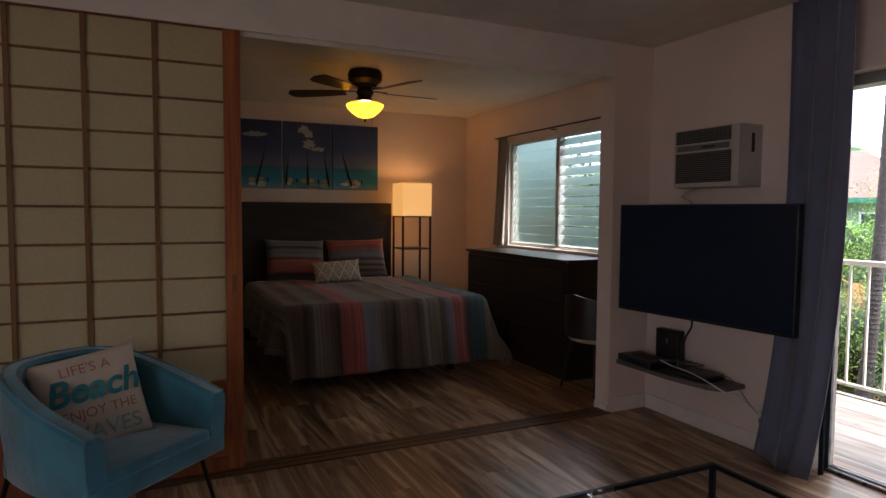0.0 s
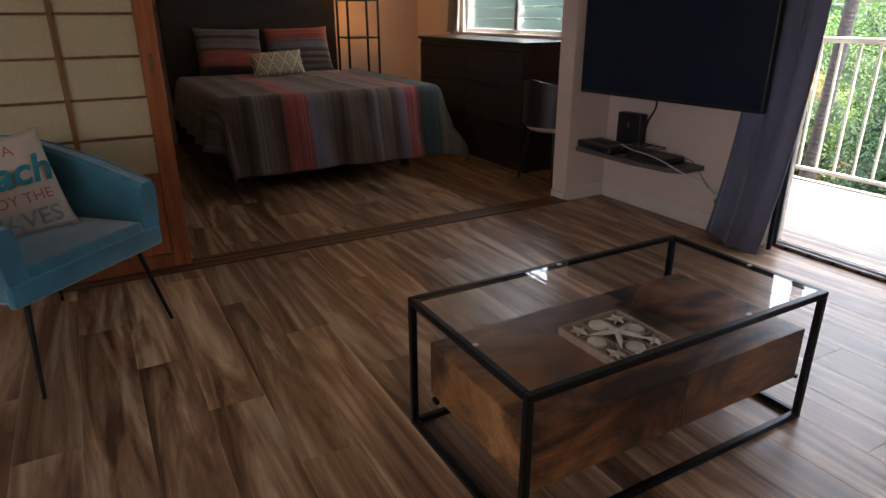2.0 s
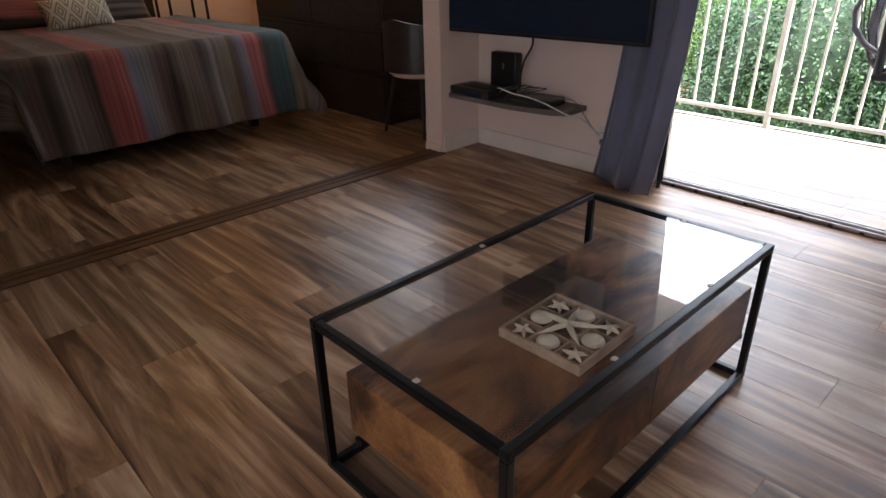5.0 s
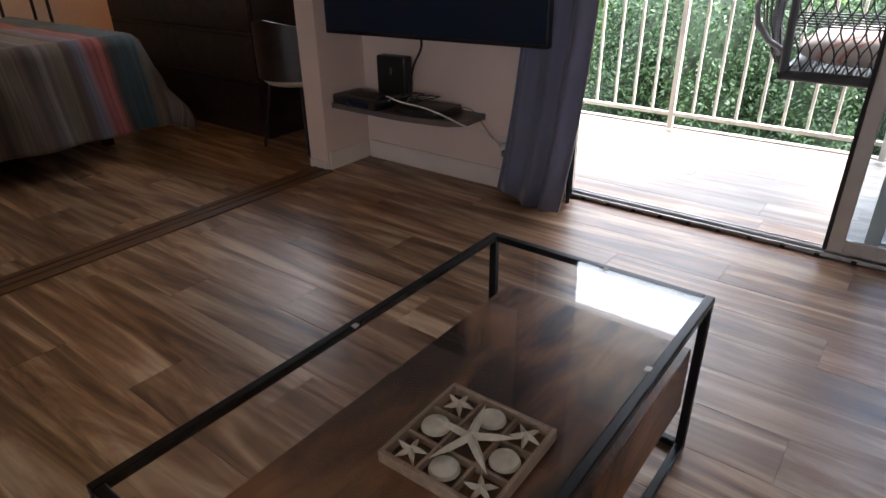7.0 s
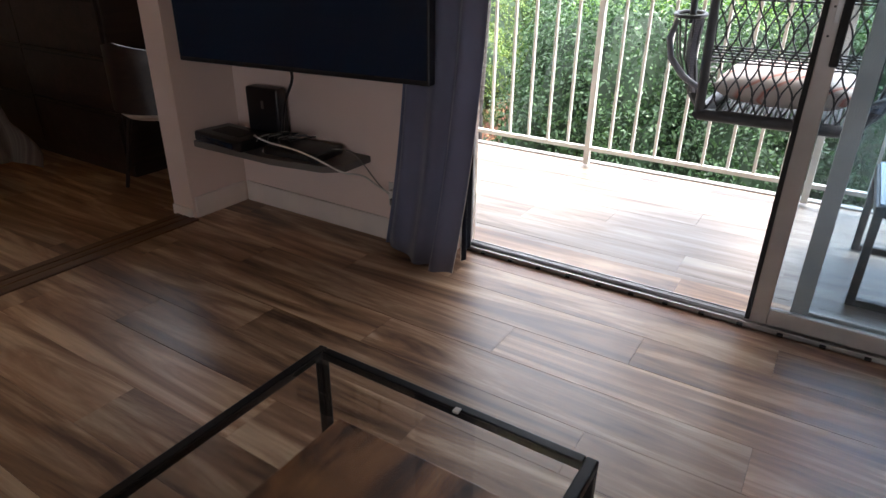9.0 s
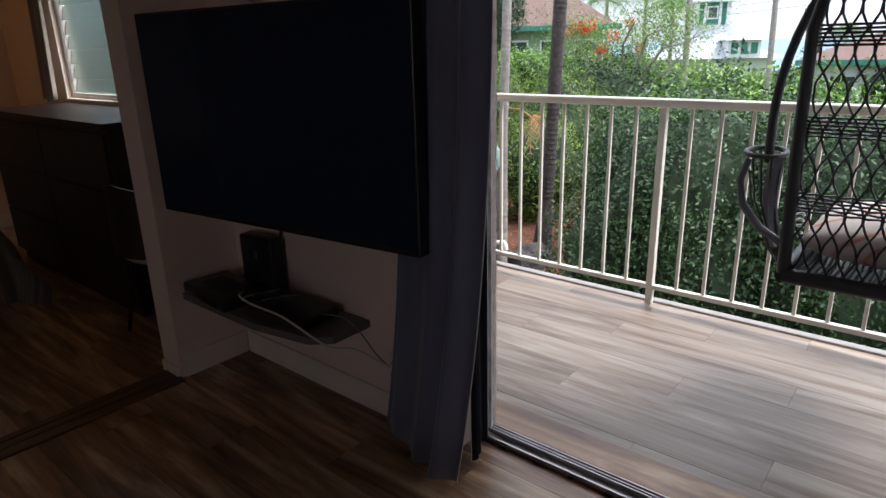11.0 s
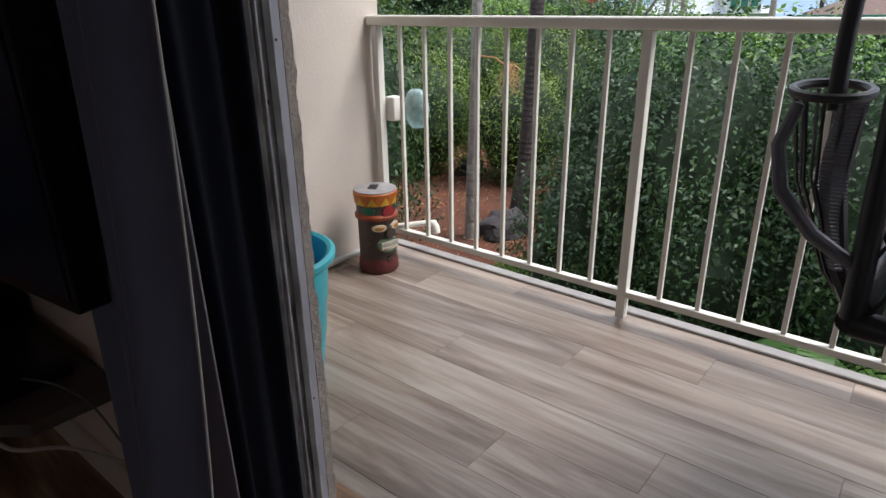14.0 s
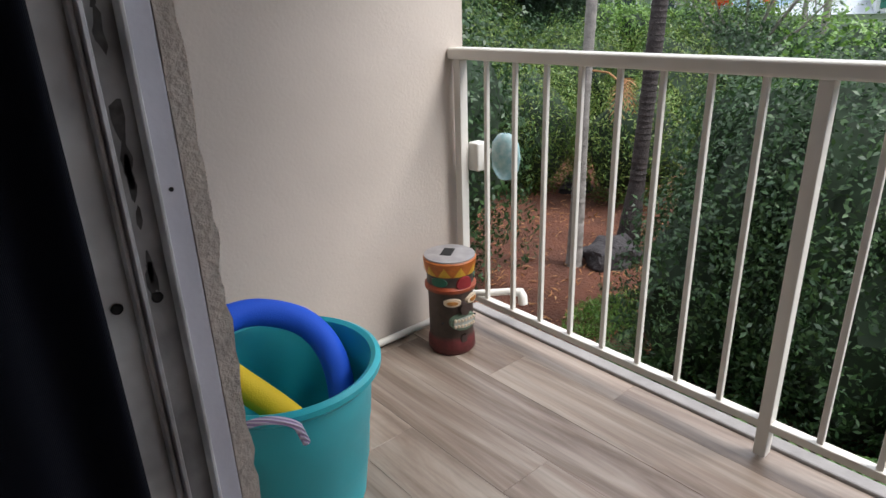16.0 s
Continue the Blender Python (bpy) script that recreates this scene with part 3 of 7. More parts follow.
# ---------- bed ----------
def striped(name, axis, bands, weave=True):
    m, nt, b = material(name)
    uv = nt.nodes.new("ShaderNodeUVMap")
    sep = nt.nodes.new("ShaderNodeSeparateXYZ")
    nt.links.new(uv.outputs[0], sep.inputs[0])
    nz = noise_tex(nt, uv.outputs[0], 14, 3)
    ad = node(nt, "ShaderNodeMath", operation="MULTIPLY_ADD")
    nt.links.new(nz, ad.inputs[0])
    ad.inputs[1].default_value = 0.006
    nt.links.new(sep.outputs[axis], ad.inputs[2])
    col = ramp(nt, ad.outputs[0], bands)
    # thin woven lines between the broad bands
    mp = nt.nodes.new("ShaderNodeMapping")
    mp.inputs["Scale"].default_value = (95.0, 0.5, 1.0) if axis == 0 else (0.5, 42.0, 1.0)
    nt.links.new(uv.outputs[0], mp.inputs["Vector"])
    w = noise_tex(nt, mp.outputs[0], 1.0, 4, 0.65)
    col = mixc(nt, col, ramp(nt, w, ((0.34, (0.38, 0.36, 0.36)), (0.5, (0.85, 0.83, 0.82)), (0.66, (1.5, 1.45, 1.45)))), 0.8, "MULTIPLY")
    nt.links.new(col, b.inputs["Base Color"])
    b.inputs["Roughness"].default_value = 0.9
    b.inputs["Sheen Weight"].default_value = 0.2
    cloth_fine(nt, b, 300, 0.4)
    return m


grey, brown, dk, red, blue, teal, olive = (0.20, 0.18, 0.165), (0.13, 0.085, 0.065), (0.055, 0.04, 0.035), (0.36, 0.10, 0.085), (0.16, 0.17, 0.23), (0.045, 0.085, 0.10), (0.17, 0.14, 0.10)
MAT["quilt"] = striped("quilt_stripes", 0, tuple((p, c) for p, c in ((0.0, grey), (0.07, olive), (0.13, grey), (0.18, brown), (0.215, dk), (0.25, grey), (0.285, brown), (0.31, dk), (0.335, red), (0.385, red), (0.40, blue), (0.445, grey), (0.47, brown), (0.50, dk), (0.52, olive), (0.56, brown), (0.585, dk), (0.605, grey), (0.65, olive), (0.665, brown), (0.69, blue), (0.715, red), (0.745, red), (0.755, dk), (0.775, teal), (0.82, teal), (0.84, olive), (0.93, grey), (1.0, brown))))
MAT["sham"] = striped("sham_stripes", 1, tuple((p, c) for p, c in ((0.0, grey), (0.12, dk), (0.2, red), (0.45, red), (0.5, dk), (0.54, grey), (0.62, blue), (0.70, grey), (0.76, dk), (0.82, blue), (1.0, grey))))
MAT["sham2"] = striped("sham_stripes_rosy", 1, tuple((p, c) for p, c in ((0.0, dk), (0.1, grey), (0.16, dk), (0.22, grey), (0.28, dk), (0.36, grey), (0.42, dk), (0.5, blue), (0.66, blue), (0.7, red), (1.0, red))))

MX0, MX1, MY0, MY1, MT = 0.975, 2.585, 4.76, 6.80, 0.68


def bed():
    b = thing("bed", "made double bed with striped grey and red quilt, dark wooden headboard", "bed")
    part("headboard", box(0.86, 2.59, BY - 0.085, BY - 0.02, 0.0, 1.505, 0.004), MAT["dark"], b, "tall dark wooden headboard")
    for z in (0.55, 0.87, 1.19):
        part("headboard_groove", box(0.862, 2.588, BY - 0.0866, BY - 0.0852, z, z + 0.004), MAT["black"], b)
    part("base", box(MX0 + 0.03, MX1 - 0.03, MY0 + 0.06, MY1, 0.10, 0.36, 0.01), MAT["dark"], b, "dark bed base")
    for x in (MX0 + 0.12, MX1 - 0.18):
        for y in (MY0 + 0.14, MY1 - 0.2):
            part("leg", box(x, x + 0.06, y, y + 0.06, 0.0, 0.0995, 0.003), MAT["dark"], b)
    part("mattress", box(MX0 + 0.005, MX1 - 0.005, MY0 + 0.01, MY1, 0.361, MT - 0.02, 0.05, 3), MAT["linen"], b, "", True)
    # quilt
    hs, hf = 0.43, 0.61
    nx, ny = 120, 100
    sx0, sx1, sy0, sy1 = MX0 - hs, MX1 + hs + 0.06, MY0 - hf, MY1 - 0.32
    vs, fs, uvs = [], [], []
    for j in range(ny + 1):
        for i in range(nx + 1):
            s, t = sx0 + (sx1 - sx0) * i / nx, sy0 + (sy1 - sy0) * j / ny
            ox = max(0, MX0 - s) if s < MX0 else max(0, s - MX1)
            sg = -1 if s < MX0 else 1
            oy = max(0, MY0 - t)
            cx, cy = min(max(s, MX0), MX1), max(t, MY0)
            d = (ox ** 3 + oy ** 3) ** (1 / 3)
            corner = min(ox, oy) / 0.5
            wave = 0.5 * noise.noise(Vector((s * 3.2, t * 1.2, 1))) * 0.06 + 0.02 * math.sin(s * 17 + 1.3 * math.sin(t * 3)) * min(1, oy * 3) + 0.02 * math.sin(t * 15) * min(1, ox * 3)
            r = 0.09
            if d < 1e-6:
                z = MT + 0.012 * noise.noise(Vector((s * 2.5, t * 2.5, 0))) - 0.006
                x, y = s, t
            else:
                ang = math.atan2(oy, ox)
                out = min(d, r) * 0.8 + d * 0.22 * (1 + (0.45 if sg > 0 else -0.75) * corner) + wave * min(1, d * 3)
                drop = max(0, d - r * 0.6) * (0.96 - 0.02 * corner)
                x = cx + sg * math.cos(ang) * out if ox > 0 else cx
                y = cy - math.sin(ang) * out
                z = MT - drop
                if ox > 0 and oy > 0:
                    x += sg * 0.05 * corner if sg > 0 else 0.06 * corner
                if z < 0.012:
                    x += sg * (0.012 - z) * 0.25
                    z = 0.012 + 0.004 * math.sin(9 * s)
            vs.append((x, y, z))
            uvs.append(((s - sx0) / (sx1 - sx0), (t - sy0) / (sy1 - sy0)))
    for j in range(ny):
        for i in range(nx):
            a = j * (nx + 1) + i
            fs.append((a, a + 1, a + nx + 2, a + nx + 1))
    me = quadmesh("quilt", vs, fs, MAT["quilt"], True)
    l = me.uv_layers.new(name="UVMap")
    for lp in me.loops:
        l.data[lp.index].uv = uvs[lp.vertex_index]
    q = new("quilt", me)
    q.parent = b
    so = q.modifiers.new("thick", "SOLIDIFY")
    so.thickness, so.offset = 0.008, 1
    tagged(q, "striped woven quilt in grey, brown, red and blue, hanging to the floor")


bed()


def uv_front(ob, w, h):
    l = ob.data.uv_layers.new(name="UVMap")
    for lp in ob.data.loops:
        c = ob.data.vertices[lp.vertex_index].co
        l.data[lp.index].uv = (c.x / w + 0.5, c.z / h + 0.5)


p1 = pillow("sham_pillow", "striped grey and rust pillow leaning on the headboard", "pillow", "pillows on the bed", pose(1.40, 6.55, 0.89, -22, 2, 2), 0.64, 0.46, 0.17, MAT["sham"])
uv_front(p1, 0.64, 0.46)
p2 = pillow("sham_pillow", "rose and blue striped pillow leaning on the headboard", "pillow", "pillows on the bed", pose(2.07, 6.55, 0.89, -24, -1, -3), 0.66, 0.46, 0.17, MAT["sham2"])
uv_front(p2, 0.66, 0.46)

m, nt, b = material("diamond_weave")
v = coords(nt, (1, 1, 1))
sep = nt.nodes.new("ShaderNodeSeparateXYZ")
nt.links.new(v, sep.inputs[0])


def mnode(op, a, b_=None):
    n = node(nt, "ShaderNodeMath", operation=op)
    for k, q in enumerate((a, b_)):
        if q is None:
            continue
        if isinstance(q, (int, float)):
            n.inputs[k].default_value = q
        else:
            nt.links.new(q, n.inputs[k])
    return n.outputs[0]


px = mnode("PINGPONG", mnode("MULTIPLY", sep.outputs[0], 8.6), 0.5)
pz = mnode("PINGPONG", mnode("MULTIPLY", sep.outputs[2], 5.0), 0.5)
dd = mnode("PINGPONG", mnode("ADD", px, pz), 0.25)
nt.links.new(ramp(nt, dd, ((0.09, (0.60, 0.53, 0.44)), (0.12, (0.25, 0.20, 0.15)), (0.2, (0.30, 0.25, 0.19)), (0.23, (0.6, 0.53, 0.44)))), b.inputs["Base Color"])
b.inputs["Roughness"].default_value = 0.95
bump(nt, b, dd, 0.8, 0.01)
MAT["diamond"] = m
pillow("lumbar_pillow", "small cream lumbar pillow with a raised diamond pattern, on the bed", "pillow", "", pose(1.75, 6.20, 0.79, -28, -3, -2), 0.50, 0.24, 0.13, MAT["diamond"])


# ---------- dresser, window things ----------
def dresser():
    x0, x1, y0, y1, h = 3.10, BX - 0.016, 4.14, 5.90, 1.02
    d = thing("dresser", "long dark brown wooden dresser with six drawers under the window", "dresser")
    part("top", box(x0 - 0.008, x1, y0 - 0.01, y1 + 0.01, h - 0.028, h, 0.003), MAT["dark"], d, "dark polished top")
    part("body", box(x0 + 0.02, x1, y0, y1, 0.07, h - 0.029, 0.002), MAT["dark"], d)
    part("plinth", box(x0 + 0.04, x1 - 0.02, y0 + 0.02, y1 - 0.02, 0.0, 0.069), MAT["dark"], d)
    n = 0
    for c in range(2):
        for r in range(3):
            a = y0 + 0.02 + c * (y1 - y0 - 0.04) / 2
            b = a + (y1 - y0 - 0.04) / 2 - 0.006
            z = 0.09 + r * 0.295
            dr = part("drawer", box(x0, x0 + 0.0195, a, b, z, z + 0.285, 0.002), MAT["dark"], d)
            part("pull_groove", box(x0 - 0.0012, x0 - 0.0002, a + 0.02, b - 0.02, z + 0.262, z + 0.272), MAT["black"], dr)
    return d


dresser()


def window():
    y0, y1, z0, z1 = WY0, WY1, WZ0, WZ1
    w = thing("window_1", "white aluminium window with frosted louvre panes above the dresser", "window", kind="structure")
    x = BX + 0.03
    fr = 0.035
    for a in ((y0, y1, z0, z0 + fr), (y0, y1, z1 - fr, z1), (y0, y0 + fr, z0 + fr, z1 - fr), (y1 - fr, y1, z0 + fr, z1 - fr)):
        part("window_frame", box(x, x + 0.06, *a, 0.002), MAT["rail"], w)
    ym = 5.04
    part("mullion", box(x - 0.006, x + 0.066, ym - 0.025, ym + 0.025, z0 + fr, z1 - fr, 0.002), MAT["alu"], w)
    for a, b, tilt in ((y0 + fr, ym - 0.025, 42), (ym + 0.025, y1 - fr, 14)):
        n = 11
        for k in range(n):
            zc = z0 + fr + (k + 0.5) * (z1 - z0 - 2 * fr) / n
            bm = box(-0.003, 0.003, a + 0.022, b - 0.022, -0.052, 0.052, 0.001)
            p = part("louvre_pane", bm, MAT["jalousie"], w)
            p.matrix_basis = pose(x + 0.035, 0, zc, 0, tilt, 0)
            p.visible_shadow = False
            for yy in (a + 0.004, b - 0.018):
                bm = box(-0.006, 0.006, yy, yy + 0.014, -0.045, 0.045, 0.001)
                p2 = part("louvre_clip", bm, MAT["alu"], w)
                p2.matrix_basis = pose(x + 0.035, 0, zc, 0, tilt, 0)
        part("operator_bar", box(x + 0.004, x + 0.014, b - 0.004, b - 0.0005, z0 + fr, z1 - fr), MAT["alu"], w)
    part("window_sill", box(BX - 0.012, BX + 0.029, y0 - 0.0, y1 + 0.0, z0 - 0.012, z0 - 0.0005, 0.002), MAT["rail"], w)
    rod = thing("curtain_rod", "thin dark curtain rod above the window", "curtain rod")
    bm = bmesh.new()
    tube(bm, [(BX - 0.06, y0 - 0.25, z1 + 0.055), (BX - 0.06, y1 + 0.2, z1 + 0.055)], 0.008, 8)
    part("rod", bm, MAT["black"], rod, "", True)
    for yy in (y1 + 0.12, ym, y0 - 0.15):
        part("bracket", box(BX - 0.062, BX - 0.0005, yy - 0.006, yy + 0.006, z1 + 0.036, z1 + 0.046), MAT["black"], rod)


window()


def drape(name, label, pts_top, pts_bot, z0, z1, mat, folds, depth, hem=None, n=90, nz=24, group="", bulge=0.0, flare=1.6):
    """A hanging cloth between a top line and a bottom line (plan points), with folds."""
    a0, a1 = Vector(pts_top[0]), Vector(pts_top[1])
    b0, b1 = Vector(pts_bot[0]), Vector(pts_bot[1])
    vs, fs = [], []
    for j in range(nz + 1):
        k = j / nz
        z = z1 + (z0 - z1) * k
        e = k ** flare
        for i in range(n + 1):
            u = i / n
            p = a0.lerp(a1, u) * (1 - e) + b0.lerp(b1, u) * e
            d = (b1 - b0).normalized()
            nrm = Vector((-d.y, d.x))
            amp = depth * (0.75 + 0.25 * math.sin(3 * k + u * 5))
            o = amp * math.sin(2 * math.pi * folds * u + 0.5 * math.sin(2.5 * k)) + 0.3 * amp * math.sin(4 * math.pi * folds * u * 0.63 + 2 * k)
            o += bulge * math.sin(math.pi * k) * math.sin(math.pi * u)
            vs.append((p.x + nrm.x * o, p.y + nrm.y * o, z + 0.01 * math.sin(u * 9) * k))
    for j in range(nz):
        for i in range(n):
            q = j * (n + 1) + i
            fs.append((q, q + 1, q + n + 2, q + n + 1))
    c = thing(name, label, "curtain", group)
    ob = new("panel", quadmesh("panel", vs, fs, MAT[mat], True))
    ob.parent = c
    so = ob.modifiers.new("thick", "SOLIDIFY")
    so.thickness = 0.003
    for i in ((0,) if hem == "a" else (n,) if hem == "b" else (0, n) if hem else ()):
        bm = bmesh.new()
        tube(bm, [Vector(vs[j * (n + 1) + i]) for j in range(nz + 1)], 0.0016, 6)
        part("hem", bm, MAT["rail"], c, "pale stitched hem", True)
    return c


drape("curtain", "beige curtain gathered beside the bedroom window", ((BX - 0.06, 6.05), (BX - 0.06, 5.87)), ((BX - 0.10, 6.10), (BX - 0.10, 5.86)), 1.04, WZ1 + 0.05, "beige_cloth", 3.5, 0.018, None)
drape("curtain", "grey-blue floor-length curtain beside the sliding door", ((3.17, 2.245), (3.135, 1.895)), ((3.20, 2.42), (3.08, 2.015)), 0.012, CZ - 0.03, "curtain", 3.2, 0.026, "b", flare=3.2)
# curtain by the jamb, coloured near black for the shade it hangs in
drape("curtain", "dark blue curtain gathered at the door frame, shade in its colour", ((3.361, 2.09), (3.215, 2.035)), ((3.361, 2.075), (3.225, 2.03)), 0.012, CZ - 0.03, "lining", 2.5, 0.014, "b")


# ---------- art over the bed ----------
def art(x0, x1, idx):
    a = thing("canvas_print", "blue seascape canvas with sailing masts above the headboard, one of three", "wall art", "canvas triptych over the bed")
    z0, z1, y = 1.655, 2.39, BY
    part("canvas", box(x0, x1, y - 0.032, y - 0.001, z0, z1, 0.002), MAT["sea"], a)
    yy = y - 0.0335
    rnd = random.Random(idx)

    def daub(name, cx, cz, rx, rz, mat, n=18, rough=0.35):
        """A flat ragged patch of paint on the canvas, kept within its edges."""
        bm = bmesh.new()
        vs = []
        for k in range(n):
            t = 2 * math.pi * k / n
            q = 1 + rough * noise.noise(Vector((2.2 * math.cos(t) + cx * 9, 2.2 * math.sin(t), cz * 7)))
            vs.append((min(max(cx + rx * q * math.cos(t), x0 + 0.004), x1 - 0.004), min(max(cz + rz * q * math.sin(t), z0 + 0.004), z1)))
        f = [bm.verts.new((p, yy, q)) for p, q in vs]
        g = [bm.verts.new((p, yy + 0.0012, q)) for p, q in vs]
        bm.faces.new(f)
        for k in range(n):
            bm.faces.new((f[k], f[(k + 1) % n], g[(k + 1) % n], g[k]))
        part(name, bm, MAT[mat], a)

    for cx, cz, rx, rz in CLOUDS[idx]:
        daub("cloud", cx, cz, rx, rz, "print_cloud", 30, 0.7)
    for xb, xt, zt in BOATS[idx]:
        zb = z0 + 0.035
        q = [(xb + (xt - xb) * u, yy - 0.001, zb + (zt - zb) * u) for u in (0.0, 0.12, 0.45, 0.62, 1.0)]
        part("mast", tube(bmesh.new(), [Vector(p) for p in q], [0.009, 0.014, 0.010, 0.005, 0.0015], 6), MAT["black"], a, "", True)
        for k in range(3):
            daub("foam", xb + rnd.uniform(-0.09, 0.09), z0 + 0.04 + rnd.uniform(-0.02, 0.03), rnd.uniform(0.03, 0.06), 0.018, "print_foam_white")
        for sx in (-1, 1):
            daub("hull", xb + sx * 0.045, z0 + 0.088 + rnd.uniform(-0.01, 0.01), 0.036, 0.022, "foam")
        daub("sea_mark", xb + 0.12, z0 + 0.09 + rnd.uniform(-0.01, 0.01), 0.009, 0.028, "black", 10)


CLOUDS = (((1.02, 2.235, 0.085, 0.026), (1.10, 2.23, 0.07, 0.018)), ((1.575, 2.31, 0.06, 0.05), (1.63, 2.26, 0.05, 0.04), (1.63, 2.15, 0.075, 0.045), (1.74, 2.10, 0.075, 0.022)), ())
BOATS = (((1.06, 1.19, 2.21),), ((1.375, 1.416, 2.09), (1.619, 1.615, 2.13), (1.858, 1.80, 2.06)), ((2.121, 2.009, 2.08),))
MAT["print_cloud"] = plain("print_cloud", (0.42, 0.41, 0.42), 0.7, var=0.2, scale=14)
MAT["print_foam_white"] = plain("print_foam_white", (0.62, 0.60, 0.55), 0.7, var=0.3, scale=30)
m, nt, b = material("sea_print")
v = coords(nt)
sep = nt.nodes.new("ShaderNodeSeparateXYZ")
nt.links.new(v, sep.inputs[0])
mr = nt.nodes.new("ShaderNodeMapRange")
mr.inputs["From Min"].default_value, mr.inputs["From Max"].default_value = 1.655, 2.39
nt.links.new(sep.outputs[2], mr.inputs["Value"])
col = ramp(nt, mr.outputs[0], ((0.0, (0.20, 0.36, 0.42)), (0.12, (0.03, 0.28, 0.42)), (0.32, (0.012, 0.16, 0.24)), (0.335, (0.13, 0.15, 0.24)), (0.62, (0.035, 0.06, 0.17)), (1.0, (0.018, 0.028, 0.11))))
nt.links.new(col, b.inputs["Base Color"])
b.inputs["Roughness"].default_value = 0.55
MAT["sea"] = m
MAT["foam"] = plain("print_foam", (0.52, 0.36, 0.12), 0.7, var=0.4, scale=40)
for k, (a0, a1) in enumerate(((0.84, 1.335), (1.35, 1.885), (1.90, 2.44))):
    art(a0, a1, k)


# ---------- lamps ----------
MAT["shade"] = glow("lamp_shade_paper", (1.0, 0.48, 0.14), 0.095, (0.8, 0.66, 0.42))
MAT["bowl"] = glow("amber_glass_bowl", (1.0, 0.50, 0.03), 0.42, (0.8, 0.45, 0.08))


def floor_lamp():
    x0, x1, y0, y1 = 2.58, 2.935, 6.48, 6.80
    l = thing("floor_lamp", "lit floor lamp with square paper shade on black shelf posts", "floor lamp")
    for x in (x0, x1 - 0.02):
        for y in (y0, y1 - 0.02):
            part("post", box(x, x + 0.02, y, y + 0.02, 0.0, 1.36, 0.002), MAT["black"], l)
    for z in (0.12, 0.55, 0.98, 1.345):
        if z < 1.3:
            part("shelf", box(x0 + 0.0205, x1 - 0.0205, y0 + 0.004, y1 - 0.004, z, z + 0.016, 0.002), MAT["dark"], l)
    for z in (1.345,):
        for a in ((x0 + 0.0205, x1 - 0.0205, y0, y0 + 0.015), (x0 + 0.0205, x1 - 0.0205, y1 - 0.015, y1)):
            part("rim", box(*a, z, z + 0.015), MAT["black"], l)
    sh = []
    s = 0.002
    for a in ((x0, x1, y0, y0 + s), (x0, x1, y1 - s, y1), (x0, x0 + s, y0 + s, y1 - s), (x1 - s, x1, y0 + s, y1 - s)):
        part("shade", box(*a, 1.362, 1.735), MAT["shade"], l, "glowing cream paper shade")
    bm = bmesh.new()
    lathe(bm, [(0, -0.04), (0.025, -0.02), (0.03, 0.01), (0.015, 0.04), (0, 0.045)], 12, (2.765, 6.65, 1.50))
    part("bulb", bm, MAT["bowl"], l)
    part("bulb_holder", box(2.755, 2.775, 6.64, 6.66, 1.36, 1.46), MAT["black"], l)
    part("crossbar", box(x0 + 0.01, x1 - 0.01, 6.645, 6.655, 1.3455, 1.3595), MAT["black"], l)


floor_lamp()


